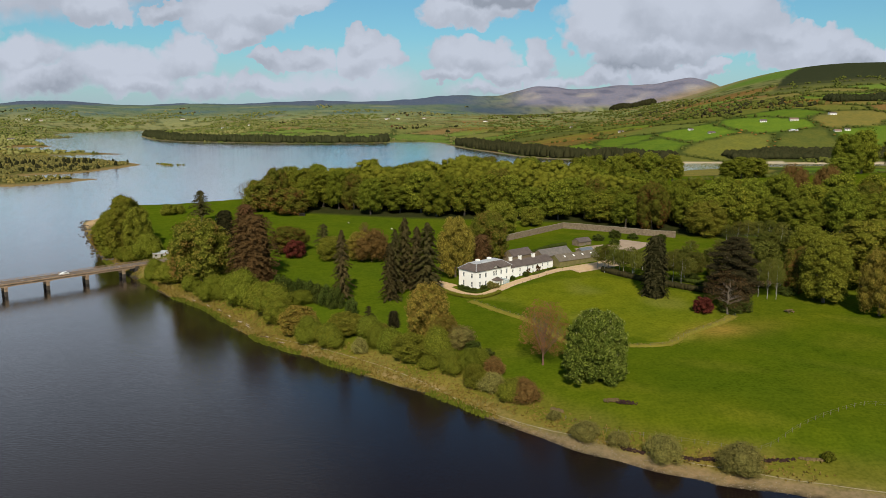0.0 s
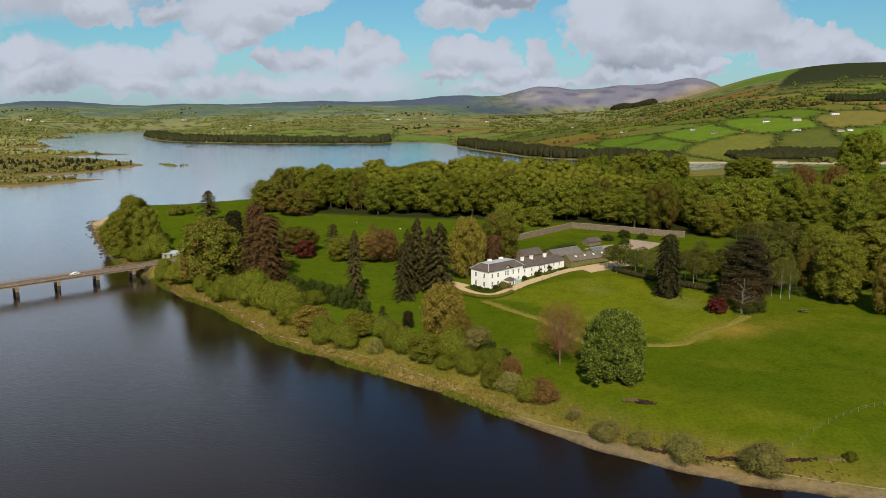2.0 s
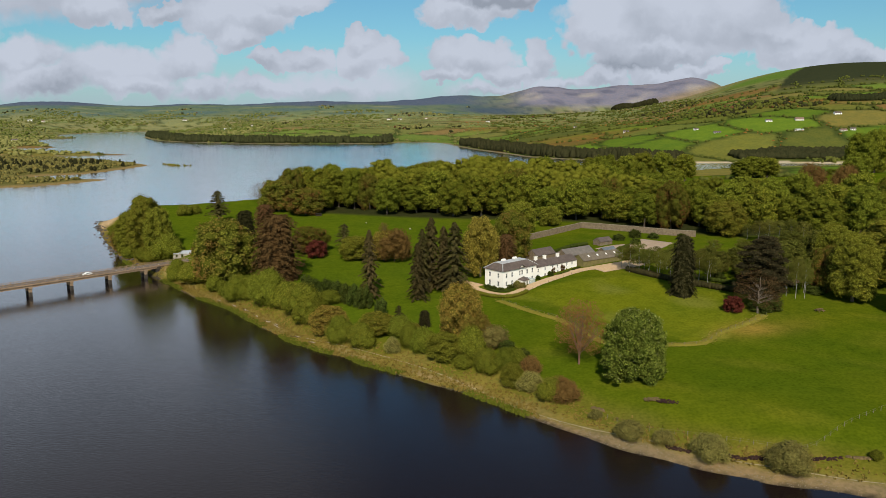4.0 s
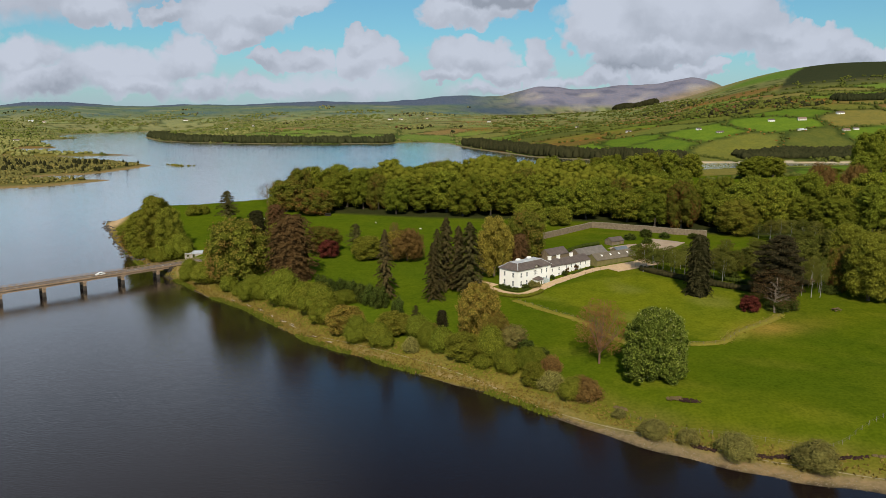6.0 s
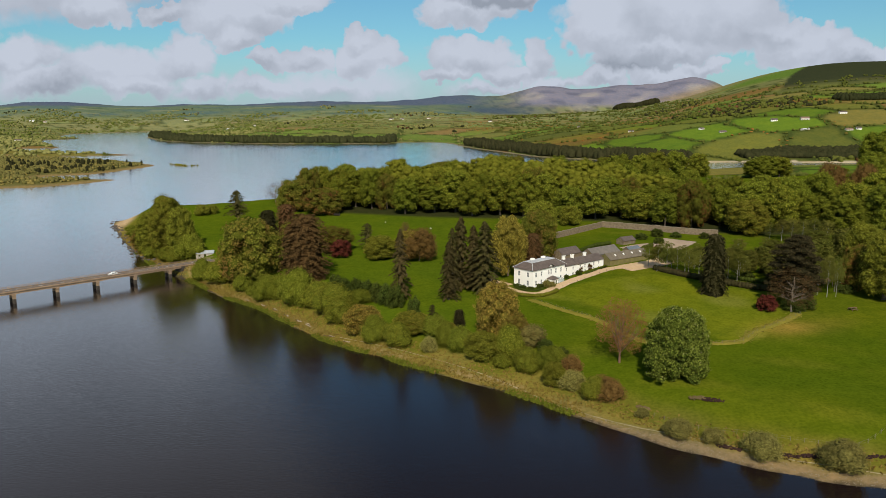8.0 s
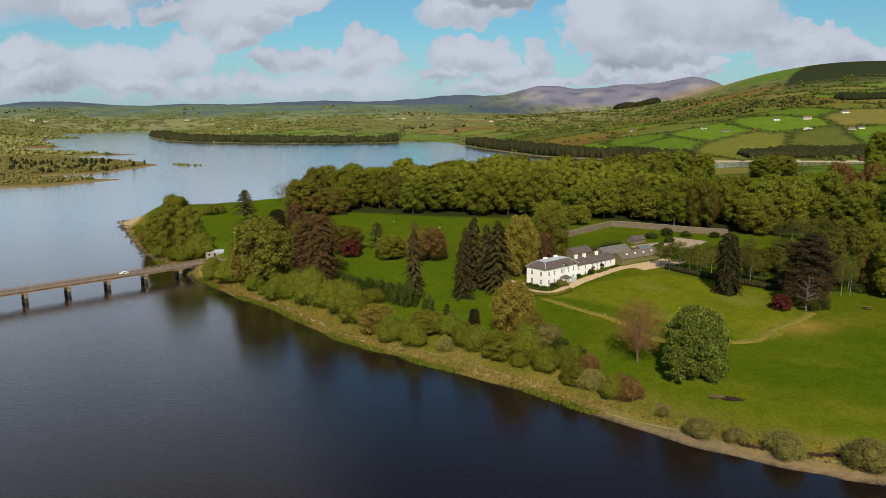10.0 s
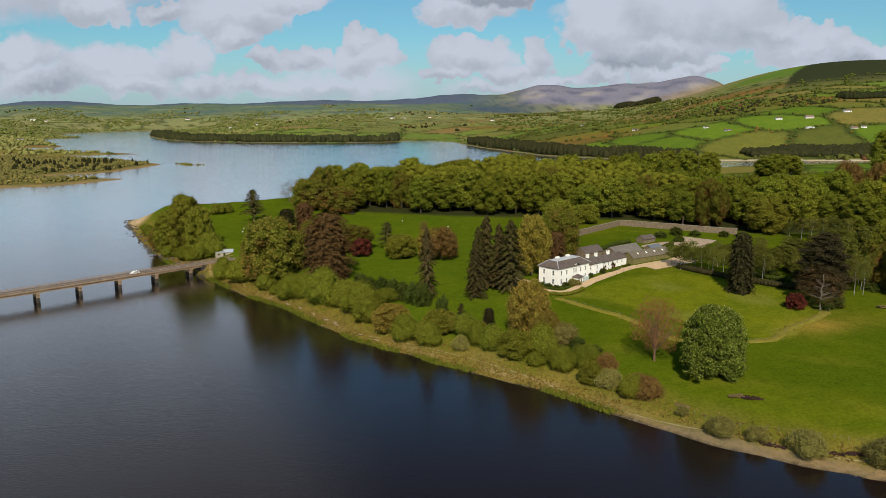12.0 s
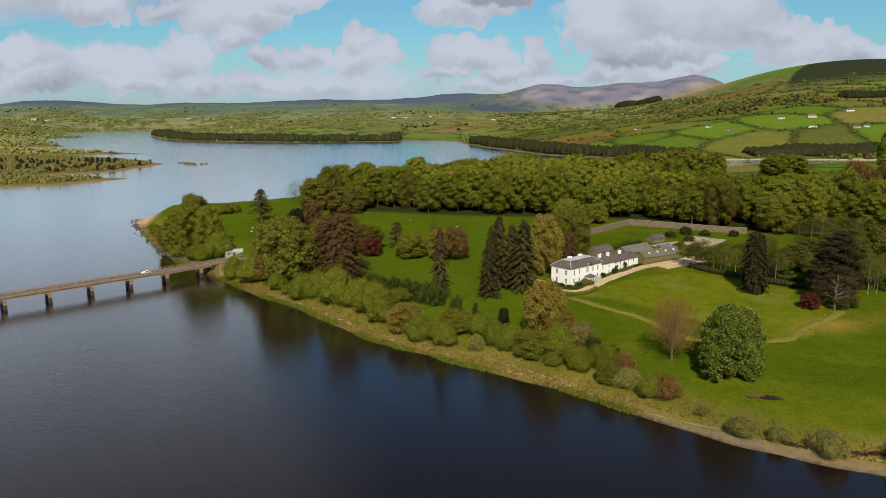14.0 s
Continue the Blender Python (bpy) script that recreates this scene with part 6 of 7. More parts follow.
for x, y, h, w in ((101, 386, 3, 5), (115, 383, 3, 5), (88, 372, 3, 5), (82, 384, 3, 6), (92, 390, 4, 6), (106, 352, 3, 5), (116, 310, 3, 5), (126, 312, 3, 6)):
    plant("shrub", x, y, h, w, "rounded green garden shrub by a yard")
stone_range("stone_barn", at_house(50.5, 7.2, -0.4, -5), 18.5, 7.5, 3.9, 2.5, GREY_SLATE, STONE, "stone barn with a grey slate roof round a yard", 0, ((12.0, 0, 14.0, 2.4), (16.0, 0, 17.2, 2.2)))
stone_range("stone_barn", at_house(40.5, 17.0, -0.2, -2), 13, 6.5, 4.0, 2.4, SLATE, STONE, "small dark-roofed stone barn behind the house")
stone_range("garden_store", at_house(93.0, 20.0, -0.2, -10), 8.5, 5.0, 2.4, 1.6, SLATE, STONE, "small slate-roofed stone garden store", 0, ((3.8, 0, 5.4, 2.2),))
stone_range("open_shed", at_house(77.0, 5.5, -0.3, -8), 8, 4.5, 2.2, 1.4, BLUE_SLATE, STONE, "low shed with a blue-grey roof beside the stable")


def ribbon(name, line, w0, w1, mat, label, cat, lift=0.05, crown=0.0, kind="structure"):
    """A strip laid over the ground along a line, w0 to its left and w1 to its right."""
    L = np.array(line)
    t = np.gradient(L, axis=0)
    n = np.stack([-t[:, 1], t[:, 0]], 1) / np.hypot(t[:, 0], t[:, 1])[:, None]
    cols, V = 6, []
    for i in range(cols + 1):
        f = i / cols
        o = L + n * (w0 - (w0 + w1) * f + (rng.uniform(-0.12, 0.12, (len(L), 1)) if i in (0, cols) else 0))
        V.append(np.stack([o[:, 0], o[:, 1], height(o[:, 0], o[:, 1]) + lift + crown * math.sin(math.pi * f)], 1))
    V = np.stack(V, 1).reshape(-1, 3)
    m = cols + 1
    F = [(i * m + j, (i + 1) * m + j, (i + 1) * m + j + 1, i * m + j + 1) for i in range(len(L) - 1) for j in range(cols)]
    me = mesh_from(name, V, np.array(F), mat, True)
    return tagged(new(name, me), label, cat, kind=kind)


def house_line(pts, n=8):
    return spline([(HOUSE @ Vector((u, v, 0)))[:2] for u, v in pts], n)


ribbon("drive", house_line([(-4.5, 24), (-5.5, 15), (-7.2, 6), (-7.4, -1), (-5.0, -6.4), (0, -7.4), (6, -6.6), (16, -5.2), (30, -4.6), (44, -4.4), (52, -6.5), (60, -11)]), 2.1, 2.6, GRAVEL, "pale gold gravel drive round a house", "drive")
ribbon("forecourt", house_line([(-5, 28), (-5, 18), (-5, 10)], 6), 4.5, 3.5, GRAVEL, "gravel forecourt beside a house", "drive", 0.06)
ribbon("yard", house_line([(50, -9.5), (60, -11.5), (72, -13.5), (80, -13.0)], 8), 6.0, 5.2, GRAVEL, "gravel yard before a stable", "drive", 0.07)
ribbon("arena", house_line([(101, 2), (112, 4), (124, 6)], 8), 9.0, 8.5, SAND, "sandy riding arena behind a garden", "arena", 0.08)
ribbon("garden_court", house_line([(86, 15), (96, 14), (104, 11)], 8), 3.0, 3.0, SAND, "gravel garden court by a store", "yard", 0.07)
ribbon("lawn_bank", spline([(10.8, 276), (21.3, 262), (31.1, 250), (37, 236), (44, 227), (58, 225.5), (71.8, 226.6), (81, 236), (95, 246), (103, 253)], 8), 1.3, 1.5, STRAW, "strip of rough straw-coloured grass along a sunk fence", "bank", 0.05, 0.25)
q = rng.uniform(0, 1, 2200)
SUNK = spline([(10.8, 276), (21.3, 262), (31.1, 250), (37, 236), (44, 227), (58, 225.5), (71.8, 226.6), (81, 236), (95, 246), (103, 253)], 8)
tufts("bank_tufts", np.interp(q, np.linspace(0, 1, len(SUNK)), SUNK[:, 0]) + rng.normal(0, 0.9, len(q)), np.interp(q, np.linspace(0, 1, len(SUNK)), SUNK[:, 1]) + rng.normal(0, 0.9, len(q)), "rough dry grass along a sunk fence", 0.5)
ribbon("drift_line", spline([(-60, 254), (-40, 240), (-18, 222), (-4, 208), (9, 192), (24, 179), (40, 169), (57, 158.5), (75, 151), (100, 143)], 8), 0.16, 0.16, plain("dry_flotsam", (0.27, 0.22, 0.12), (0.36, 0.30, 0.17), 0.8), "pale line of dry flotsam along the bank", "debris", 0.06)


def hedge(name, line, w, h, mat, label, loose=0.1):
    """A clipped hedge along a line: square-shouldered body and a leafy coat."""
    L = np.array(line)
    s = np.concatenate([[0], np.cumsum(np.hypot(*np.diff(L, axis=0).T))])
    q = np.arange(0, s[-1], w * 0.7)
    X, Y = np.interp(q, s, L[:, 0]), np.interp(q, s, L[:, 1])
    lobes = [((x, y, float(z) + h * 0.5), (w * 0.62, w * 0.62, h * rng.uniform(0.52, 0.58 + loose * 0.5))) for x, y, z in zip(X, Y, height(X, Y))]
    r = np.random.default_rng(len(q))
    ob = new(name, heap_mesh(name, r, lobes, int(120 * len(q) ** 0.95), 0.16, mat, core=0.94, fine=True, twigs=False))
    return tagged(ob, label, "hedge")


hedge("clipped_hedge", house_line([(-9.3, 12), (-11.3, 4), (-11.0, -4), (-7.5, -10.0), (-1.5, -11.2), (3.5, -10.4)]), 1.5, 1.3, LEAF["willow"], "low clipped olive-green hedge curving round a drive")
hedge("clipped_hedge", house_line([(-1.6, 8.5), (-4.2, 4), (-4.3, -1.0), (-1.8, -3.6), (2.0, -4.0)]), 0.9, 0.7, LEAF["hedge"], "low green hedge round a flower bed")
hedge("clipped_hedge", house_line([(32, -2.6), (38, -2.4), (41, -1.6)]), 0.9, 0.7, LEAF["hedge"], "low box hedge beside a wing")
hedge("clipped_hedge", house_line([(42.5, -2.2), (48, -2.0)]), 0.9, 0.7, LEAF["hedge"], "low box hedge beside a wing")
hedge("tall_hedge", spline([(70, 315), (78, 304), (88, 293), (99, 284), (110, 278)], 8), 1.9, 2.4, LEAF["yew"], "dark tall clipped hedge at a lawn's edge")
hedge("tall_hedge", spline([(90, 306), (101, 296), (113, 288), (124, 283)], 8), 1.6, 1.9, LEAF["hedge"], "dark clipped hedge across a garden")
hedge("garden_hedge", house_line([(52, 24), (66, 26), (80, 28), (90, 26)]), 1.6, 1.8, LEAF["hedge"], "dark hedge below a walled garden")
hedge("garden_hedge", house_line([(82, 5), (92, 7.5), (101, 8.5)]), 1.6, 1.6, LEAF["hedge"], "green hedge between yards")
for u, v, h, w in ((-2.5, 6.0, 1.5, 2.6), (-2.8, 2.6, 1.6, 2.8), (-2.2, -1.0, 1.4, 2.6), (2.2, -2.2, 1.8, 2.8), (5.2, -3.2, 3.0, 3.6), (6.4, -4.6, 2.4, 3.2), (20.5, -1.2, 1.6, 2.2), (28.5, -1.4, 2.0, 2.6)):
    p = HOUSE @ Vector((u, v, 0))
    plant("shrub" if v > -3 else "browser", p.x, p.y, h, w, "small garden shrub in a bed by a house")


def garden_wall(pts, h=3.2):
    e = thing("garden_wall", Matrix(), "tall old rubble-stone wall round a garden", "wall")
    for (ax, ay), (bx, by) in zip(pts[:-1], pts[1:]):
        n = max(2, int(math.hypot(bx - ax, by - ay) / 4))
        bm, cap = bmesh.new(), bmesh.new()
        for i in range(n):
            p, q = Vector((ax + (bx - ax) * i / n, ay + (by - ay) * i / n)), Vector((ax + (bx - ax) * (i + 1) / n, ay + (by - ay) * (i + 1) / n))
            d = q - p
            m = Matrix.Translation((p.x, p.y, min(ground_at(*p), ground_at(*q)) - 0.3)) @ Matrix.Rotation(math.atan2(d.y, d.x), 4, "Z")
            top = h + 0.3 + rng.uniform(-0.1, 0.1)
            box(bm, 0.002, -0.28, 0, d.length - 0.002, 0.28, top, m)
            box(cap, 0.002, -0.36, top + 0.003, d.length - 0.002, 0.36, top + 0.16, m)
        part("stone_wall", bm, STONE, e)
        part("coping", cap, plain("stone_coping", (0.27, 0.22, 0.16), (0.34, 0.28, 0.21), 1.0), e)


garden_wall([(19, 372), (27, 381), (48, 400), (69, 420), (90, 408), (108, 396), (124, 388)])


def fence(line, gap, label, h=1.1, rails=2, mat=None):
    e = thing("post_fence", Matrix(), label, "fence")
    L = np.array(line)
    s = np.concatenate([[0], np.cumsum(np.hypot(*np.diff(L, axis=0).T))])
    q = np.arange(0, s[-1], gap)
    P = [Vector((x, y, ground_at(x, y))) for x, y in zip(np.interp(q, s, L[:, 0]), np.interp(q, s, L[:, 1]))]
    me = None
    for p in P:
        if me is None:
            bm = bmesh.new()
            tube(bm, (0, 0, -0.3), (0, 0, h + 0.1), 0.06, 0.05, 6)
            post = part("post", bm, mat or TIMBER, e)
            me = post.data
        else:
            post = new("post", me)
            post.parent = e
        post.location = p
    for i in range(rails):
        bm = bmesh.new()
        for a, b in zip(P[:-1], P[1:]):
            z = Vector((0, 0, h * (i + 1) / rails))
            tube(bm, a + z, b + z, 0.014, 0.014, 3)
        part("wire", bm, TIMBER, e)


fence(spline([(32, 181), (39, 174), (50.6, 169.5), (62, 165), (74.2, 161.4), (88, 169.8), (108.5, 179.9), (120, 176)], 6), 3.0, "timber post and wire fence round a pasture")
fence(spline([(12, 275), (22, 262), (32, 250), (38, 236), (45, 227), (58, 225), (71.8, 226), (82, 236), (96, 246), (104, 253)], 6), 4.0, "old post and wire fence along a sunk bank")
fence(house_line([(3, -9.2), (12, -8.4), (24, -7.4), (36, -6.8), (46, -6.6), (52, -8.5)], 6), 5.5, "low stone bollards along a drive", 0.8, 0, STONE)


def mound(name, x, y, sx, sy, h, mat, label, cat, turn=0.0, n=26, lump=0.4):
    r = np.random.default_rng(int(abs(x) * 10))
    L = [((r.uniform(-sx, sx) * 0.8, r.uniform(-sy, sy) * 0.8, r.uniform(0, h * 0.6)), (lump * r.uniform(0.7, 1.6), lump * r.uniform(0.7, 1.6), lump * r.uniform(0.5, 1.0))) for _ in range(n)]
    V, F, at = [], [], 0
    for c, q in L:
        iv, jf = ICO2
        V.append(np.array(c) + iv * (1 + r.uniform(-0.2, 0.2, (len(iv), 1))) * np.array(q))
        F.append(jf + at)
        at += len(iv)
    ob = new(name, mesh_from(name, np.concatenate(V), np.concatenate(F), mat))
    ob.matrix_basis = pose(x, y, ground_at(x, y) - 0.05, 0, 0, turn)
    return tagged(ob, label, cat)


mound("brush_heap", 45.2, 187.2, 2.4, 1.4, 1.0, EARTH, "heap of cut brushwood and ash on grass", "heap", 0.0, 70, 0.22)
mound("scorched_patch", 49.2, 185.6, 3.6, 1.5, 0.25, PEAT, "scorched dark patch beside a brush heap", "heap", -8, 90, 0.26)
for x, y, l, a in ((45.5, 164.8, 3.6, -28), (56.5, 160.2, 4.2, -22), (63.5, 158.4, 4.4, -10), (76.0, 157.4, 6.0, 2)):
    mound("peat_bank", x, y, l, 0.9, 0.5, PEAT, "low eroded bank of dark peat", "bank", a, 80, 0.27)
mound("earth_scar", 84.5, 157.2, 3.2, 0.5, 0.2, EARTH, "bare brown earth on a bank", "bank", -8, 24, 0.4)
mound("earth_scar", 30.5, 186.0, 2.2, 0.6, 0.3, EARTH, "bare reddish earth on a bank", "bank", -40, 18, 0.45)


def picnic_table(x, y):
    e = thing("picnic_table", pose(x, y, ground_at(x, y), 0, 0, 20) @ Matrix.Scale(1.35, 4), "weathered brown timber picnic table on grass", "table")
    bm = bmesh.new()
    for i in range(5):
        box(bm, -1.1, -0.4 + i * 0.17, 0.72, 1.1, -0.25 + i * 0.17, 0.77)
    part("tabletop", bm, BROWN_TIMBER, e)
    for s in (-1, 1):
        bm = bmesh.new()
        box(bm, -1.1, s * 0.75 - 0.15, 0.42, 1.1, s * 0.75 + 0.15, 0.47)
        part("bench", bm, BROWN_TIMBER, e)
        bm = bmesh.new()
        box(bm, s * 0.8 - 0.05, -0.9, 0.34, s * 0.8 + 0.05, 0.9, 0.418)
        for k in (-1, 1):
            tube(bm, (s * 0.8, k * 0.75, -0.05), (s * 0.8, k * 0.25, 0.718), 0.06, 0.06, 5)
        part("trestle", bm, BROWN_TIMBER, e)


picnic_table(124.5, 256.5)


def field_shelter(x, y):
    e = thing("field_shelter", pose(x, y, ground_at(x, y), 0, 0, 8), "low open shelter with a rusty brown roof", "shelter")
    bm = bmesh.new()
    box(bm, -4, -0.2, 2.4, 4, 4.4, 2.52, Matrix.Rotation(radians(4), 4, "X"))
    part("roof", bm, plain("rusty_sheet", (0.30, 0.15, 0.08), (0.38, 0.21, 0.12), 0.5, 0.8), e)
    bm = bmesh.new()
    box(bm, -3.9, 4.1, -0.2, 3.9, 4.2, 2.6)
    part("rear_wall", bm, TIMBER, e)
    for px in (-3.7, 0, 3.7):
        bm = bmesh.new()
        tube(bm, (px, 0.1, -0.2), (px, 0.1, 2.4), 0.09, 0.09, 6)
        part("post", bm, TIMBER, e)


field_shelter(129, 286)


def driftwood(x, y, a, n, l=3.0):
    """A few bleached logs washed up together."""
    r = np.random.default_rng(int(abs(x) * 3 + n))
    e = thing("driftwood", pose(x, y, ground_at(x, y) + 0.1, 0, 0, a), "bleached driftwood logs washed up on a bank", "driftwood")
    for i in range(n):
        bm = bmesh.new()
        q = Vector((r.uniform(-1.5, 1.5), r.uniform(-0.8, 0.8), 0.12 * i * 0.5))
        d = Vector((1, r.uniform(-0.25, 0.25), r.uniform(-0.03, 0.08))).normalized() * l * r.uniform(0.5, 1.0)
        tube(bm, q - d * 0.5, q + d * 0.5, r.uniform(0.14, 0.24), r.uniform(0.08, 0.16), 7)
        part("log", bm, DRIFT if i % 3 else EARTH, e)


DRIFT = plain("bleached_wood", (0.34, 0.27, 0.19), (0.46, 0.38, 0.28), 1.2, 0.9)
for x, y, a, n in ((-108.5, 307, -48, 4), (-99.5, 298, -46, 5), (-93, 290.5, -50, 5), (-86.5, 282, -50, 4), (-80, 274, -52, 5), (-75, 268, -45, 6), (-65, 254.5, -40, 4), (-58, 247.5, -40, 3)):
    driftwood(x + 1.2, y + 1.6, a, n)


def cattle_feeder(x, y):
    e = thing("cattle_feeder", pose(x, y, ground_at(x, y), 0, 0, 12), "dark metal cattle feeder in a field", "feeder")
    bm = bmesh.new()
    box(bm, -1.8, -0.6, 0.45, 1.8, 0.6, 0.9)
    part("trough", bm, STAINED, e)
    for px in (-1.6, 1.6):
        bm = bmesh.new()
        box(bm, px - 0.06, -0.6, -0.1, px + 0.06, 0.6, 1.7)
        part("end_frame", bm, STAINED, e)
    bm = bmesh.new()
    box(bm, -2.0, -0.8, 1.72, 2.0, 0.8, 1.8)
    part("canopy", bm, STAINED, e)


cattle_feeder(-92, 478)


# ---------------------------------------------------------------- the bridge
def road_bridge():
    SP = 17.3
    e = thing("road_bridge", pose(-157.0, 354.9, 0, 0, 0, 224.8), "brown concrete road bridge on paired piers across a lake", "bridge")
    # x runs out over the lake, the side that is nearer to the camera is +y
    bm = bmesh.new()
    for i in range(-1, 8):
        a, b = i * SP, (i + 1) * SP
        for y in (0.2, 2.9, 5.6):
            x = a
            for k in range(8):
                f0, f1 = k / 8, (k + 1) / 8
                d0, d1 = 0.32 * (2 * f0 - 1) ** 4, 0.32 * (2 * f1 - 1) ** 4
                v = [bm.verts.new((a + SP * f, yy, z)) for f, dz in ((f0, d0), (f1, d1)) for yy in (y - 6.0, y - 5.5) for z in (4.35 - dz, 5.303)]
                for q in ((0, 1, 3, 2), (4, 6, 7, 5), (0, 4, 5, 1), (2, 3, 7, 6), (0, 2, 6, 4), (1, 5, 7, 3)):
                    bm.faces.new([v[n] for n in q])
    part("girder", bm, CONCRETE, e)
    bm = bmesh.new()
    box(bm, -42, -6.4, 5.3, 8 * SP, 0.55, 5.62)
    part("deck", bm, CONCRETE, e)
    bm = bmesh.new()
    box(bm, -42, -5.9, 5.623, 8 * SP, 0.05, 5.66)
    part("road_surface", bm, ROAD, e, "worn grey asphalt road surface")
    bm = bmesh.new()
    for i in range(40):
        box(bm, -40 + i * 4.4, -2.98, 5.663, -38 + i * 4.4, -2.86, 5.668)
    part("lane_marking", bm, PAINT, e, "broken white line")
    for y in (0.25, -6.2):
        bm = bmesh.new()
        box(bm, -42, y - 0.2, 5.623, 8 * SP, y + 0.2, 5.85)
        part("kerb", bm, CONCRETE, e)
        bm = bmesh.new()
        for z in (6.25, 6.6):
            box(bm, -42, y - 0.05, z - 0.06, 8 * SP, y + 0.05, z + 0.06)
        part("rail", bm, CONCRETE, e)
        me = None
        for i in range(60):
            if me is None:
                bm = bmesh.new()
                box(bm, -0.08, -0.08, 5.853, 0.08, 0.08, 6.66)
                p = part("rail_post", bm, CONCRETE, e)
                me = p.data
            else:
                p = new("rail_post", me)
                p.parent = e
            p.location = (-41 + i * 3.0, y, 0)
    for i in range(8):
        pier = new("pier")
        pier.parent = e
        pier.location = (i * SP, 0, 0)
        bm = bmesh.new()
        v = box(bm, -0.75, -6.1, 3.45, 0.75, 0.2, 4.02)
        bmesh.ops.bevel(bm, geom=list(bm.edges), offset=0.08, segments=1, affect="EDGES")
        part("crosshead", bm, CONCRETE, pier)
        for y in (-4.9, -0.7):
            bm = bmesh.new()
            box(bm, -0.6, y - 0.65, -6.0, 0.6, y + 0.65, 3.453)
            part("column", bm, CONCRETE, pier)
            bm = bmesh.new()
            box(bm, -0.62, y - 0.67, -6.0, 0.62, y + 0.67, 2.1)
            part("waterline_stain", bm, STAINED, pier, "dark band of damp and algae at the water")
    bm = bmesh.new()
    box(bm, -9, -6.6, -2, -5.5, 0.7, 5.297)
    part("abutment", bm, STAINED, e)


road_bridge()


def car(m, body_mat, label):
    e = thing("car", m, label, "car")
    bm = bmesh.new()
    prof = [(-2.1, 0.35), (2.1, 0.35), (2.15, 0.75), (1.2, 0.9), (0.5, 1.42), (-1.2, 1.45), (-1.95, 0.95), (-2.15, 0.8)]
    a, b = [[bm.verts.new((x, y, z)) for x, z in prof] for y in (-0.85, 0.85)]
    bm.faces.new(a)
    bm.faces.new(b[::-1])
    for i in range(len(prof)):
        j = (i + 1) % len(prof)
        bm.faces.new((a[i], b[i], b[j], a[j]))
    bmesh.ops.bevel(bm, geom=list(bm.edges), offset=0.06, segments=2, affect="EDGES")
    part("body", bm, body_mat, e)
    for s in (-1, 1):
        bm = bmesh.new()
        box(bm, -1.3, s * 0.855 - 0.01, 0.95, 0.6, s * 0.855 + 0.01, 1.3)
        part("side_window", bm, GLASS, e)
        for x in (-1.3, 1.35):
            bm = bmesh.new()
            tube(bm, (x, s * 0.70, 0.32), (x, s * 0.88, 0.32), 0.32, 0.32, 14)
            part("wheel", bm, ROAD, e)
    return e


car(pose(-157.0, 354.9, 0, 0, 0, 224.8) @ pose(27, -1.6, 5.665), PAINT, "small white car on a bridge road")


def boat_shed():
    e = thing("lakeside_shed", pose(-152.5, 380, ground_at(-150, 381) - 0.1, 0, 0, 12), "small rendered shed with a pale tin roof", "shed")
    bm = bmesh.new()
    wall_panel(bm, Matrix(), 9.0, 2.6, 0.3, [(1.2, 0.9, 2.2, 1.9), (4.0, 0, 5.0, 2.1)])
    box(bm, 0, 4.7, -0.8, 9.0, 5.0, 2.6)
    for x in (0, 8.7):
        box(bm, x, 0.303, -0.8, x + 0.3, 4.697, 2.6)
        gable_end(bm, x, 0, 5.0, 2.6, 1.0, 0.3)
    part("wall", bm, plain("grey_render", (0.33, 0.29, 0.24), (0.40, 0.36, 0.30), 0.5), e)
    bm = bmesh.new()
    gable_roof(bm, 0, 0, 9.0, 5.0, 2.6, 1.0)
    part("roof", bm, TIN, e)


boat_shed()


def far_house(x, y, w, d, h, wall, roof, turn, label):
    w, d, h = 0.66 * w, 0.8 * d, 0.72 * h
    e = thing("far_house", pose(x, y, ground_at(x, y) - 0.3, 0, 0, turn), label, "house")
    bm = bmesh.new()
    wall_panel(bm, Matrix(), w, h, 0.4, [(w * f, 0.9, w * f + 1.4, 2.3) for f in (0.12, 0.38, 0.72)])
    box(bm, 0, d - 0.4, -1.5, w, d, h)
    for q in (0, w - 0.4):
        box(bm, q, 0.403, -1.5, q + 0.4, d - 0.403, h)
        gable_end(bm, q, 0, d, h, d * 0.36)
    part("wall", bm, wall, e)
    bm = bmesh.new()
    gable_roof(bm, 0, 0, w, d, h, d * 0.36)
    part("roof", bm, roof, e)
    for f in (0.12, 0.38, 0.72):
        bm = bmesh.new()
        box(bm, w * f + 0.01, 0.15, 0.91, w * f + 1.39, 0.2, 2.29)
        part("window", bm, GLASS, e)


BUFF = plain("buff_render", (0.55, 0.50, 0.42), (0.62, 0.57, 0.48), 0.3)
TILE = plain("brown_tiles", (0.20, 0.13, 0.10), (0.26, 0.17, 0.13), 0.5)
far_house(338, 1980, 16, 8, 5, WHITE, SLATE, 10, "white farmhouse among far fields")
far_house(372, 1583, 18, 8, 4, WHITE, SLATE, -8, "white bungalow at a far field's edge")
far_house(480, 1454, 14, 8, 4, WHITE, SLATE, 15, "white cottage under far trees")
far_house(500, 1403, 20, 8, 3.5, BUFF, SLATE, 4, "low pale farm building under far trees")
far_house(614, 1447, 18, 9, 5, WHITE, SLATE, -10, "white house on a far slope")
far_house(666, 1436, 24, 9, 6, BUFF, TILE, -6, "large buff house with brown roof on a far slope")
far_house(632, 1363, 26, 7, 3, BUFF, LEAD, 2, "long low farm shed on a far slope")
far_house(709, 1350, 20, 8, 4, BUFF, TILE, 6, "buff farmhouse on a far slope")
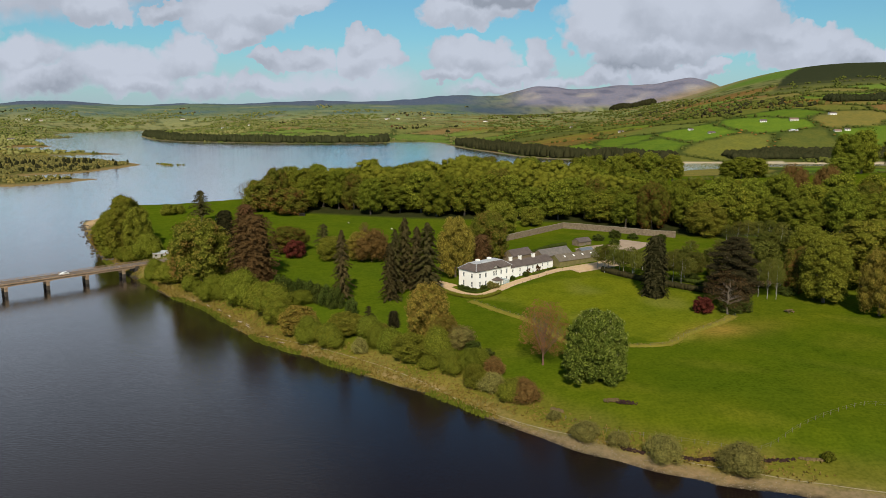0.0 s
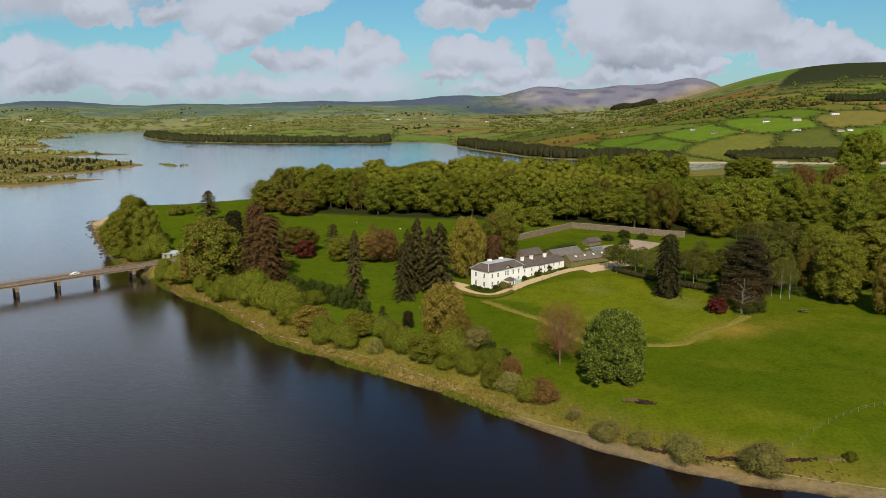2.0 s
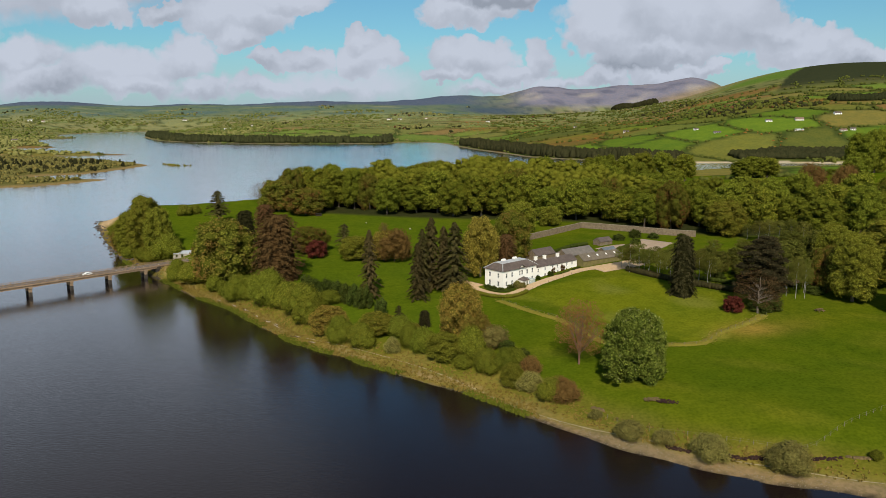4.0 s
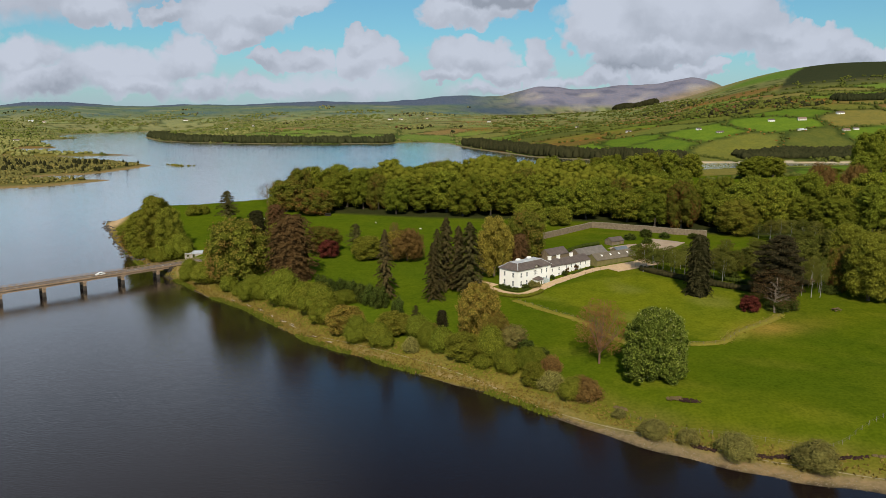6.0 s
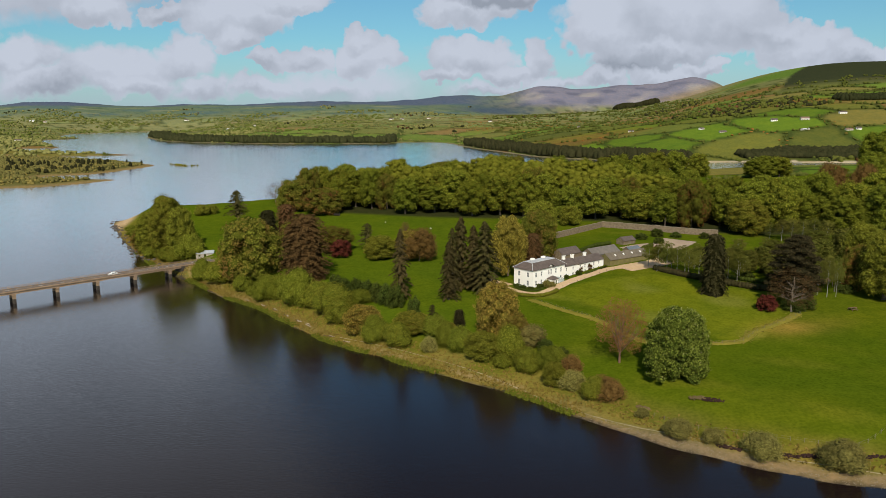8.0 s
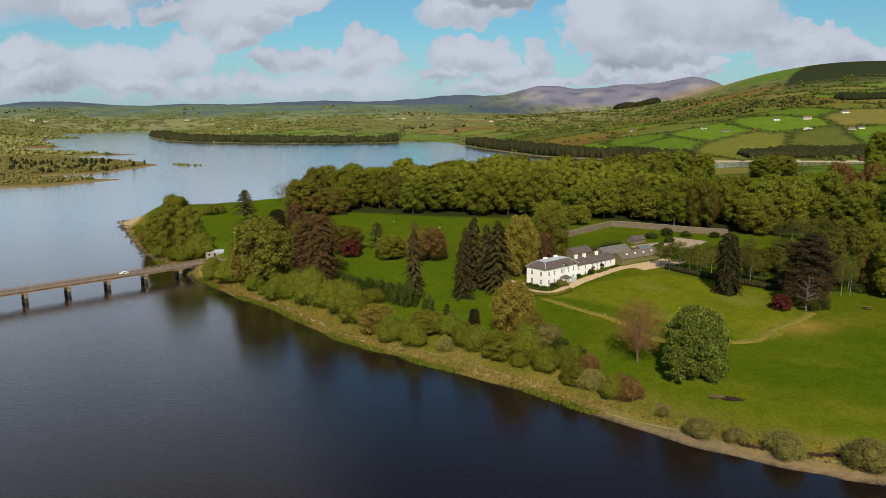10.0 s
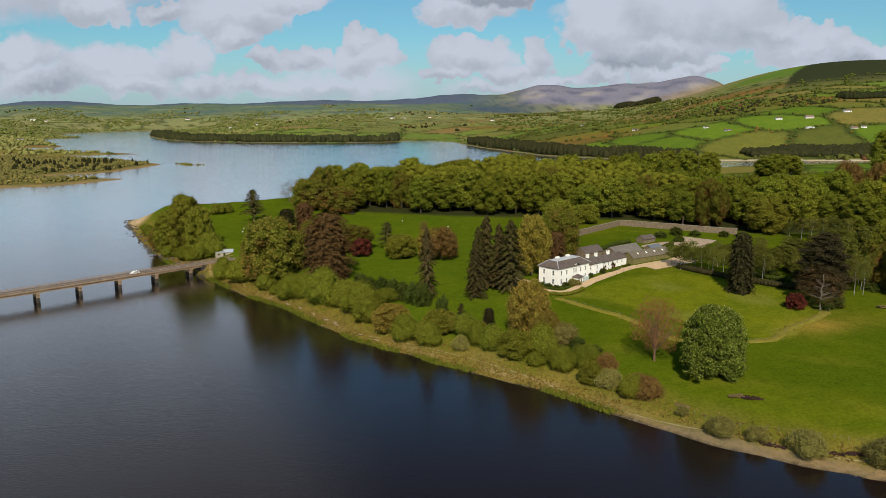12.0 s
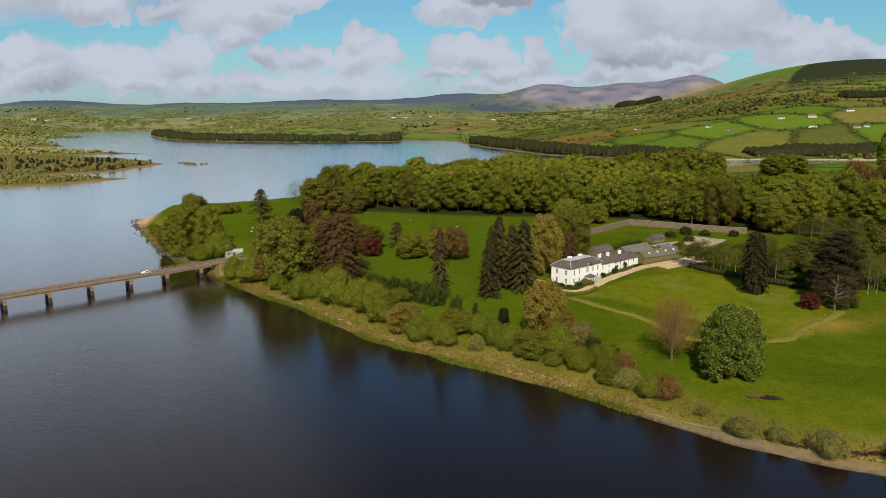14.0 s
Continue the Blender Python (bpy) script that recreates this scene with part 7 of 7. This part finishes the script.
far_house(730, 1356, 14, 7, 4, WHITE, SLATE, -12, "white farmhouse on a far slope")
far_house(205, 797, 16, 8, 3, WHITE, LEAD, 4, "white shed among trees beyond a wood")
far_house(-1959, 3509, 36, 12, 7, WHITE, LEAD, 10, "large white building in a far town")
far_house(-1880, 3480, 26, 12, 7, BUFF, TILE, -20, "reddish building in a far town")
far_house(-2060, 3300, 20, 10, 6, WHITE, SLATE, 5, "white building in a far town")
far_house(-1240, 2120, 26, 10, 5, WHITE, SLATE, 12, "white house near a far shore")
far_house(-265, 3400, 30, 12, 7, WHITE, SLATE, -15, "white farm on a far ridge")
far_house(-210, 3380, 24, 10, 6, WHITE, SLATE, 15, "white farm on a far ridge")
far_house(-90, 3300, 24, 10, 6, WHITE, TILE, 5, "white farm on a far ridge")
far_house(-713, 2700, 30, 10, 5, WHITE, SLATE, 0, "white farm above a fir plantation")
far_house(-773, 2600, 34, 8, 4, LEAD, LEAD, 3, "long pale shed above a fir plantation")
far_house(-1272, 3628, 30, 12, 6, WHITE, SLATE, 20, "white house in far woods")
far_house(760, 1473, 22, 9, 5, WHITE, SLATE, 3, "white house on a far slope")
far_house(156, 2889, 22, 9, 5, WHITE, SLATE, -3, "white farmhouse on far moorland edge")


def sheep(x, y, a):
    e = thing("sheep", pose(x, y, ground_at(x, y), 0, 0, a), "white sheep grazing on pasture", "sheep", "sheep on the pasture")
    r = np.random.default_rng(3)
    L = [((0, 0, 0.62), (0.55, 0.30, 0.30))]
    part("fleece", heap_mesh("fleece", r, L, 40, 0.09, FLEECE, core=0.95, fine=True, twigs=False), None, e)
    bm = bmesh.new()
    tube(bm, (0.5, 0, 0.62), (0.78, 0, 0.35), 0.14, 0.08, 7)
    part("head", bm, FLEECE, e)
    for px in (-0.35, 0.35):
        for py in (-0.15, 0.15):
            bm = bmesh.new()
            tube(bm, (px, py, -0.05), (px, py, 0.42), 0.05, 0.06, 5)
            part("leg", bm, BARK, e)
    return e


FLEECE = foliage("fleece", (0.62, 0.58, 0.48), (0.72, 0.68, 0.58), glow=0.05)
for i, (x, y) in enumerate(((-152, 436), (-150, 425), (-140, 462), (-136, 466), (-132, 470), (-128, 474), (-122, 470), (-146, 470), (-58, 448), (-30, 425), (-44, 418))):
    sheep(x, y, 37 * i)
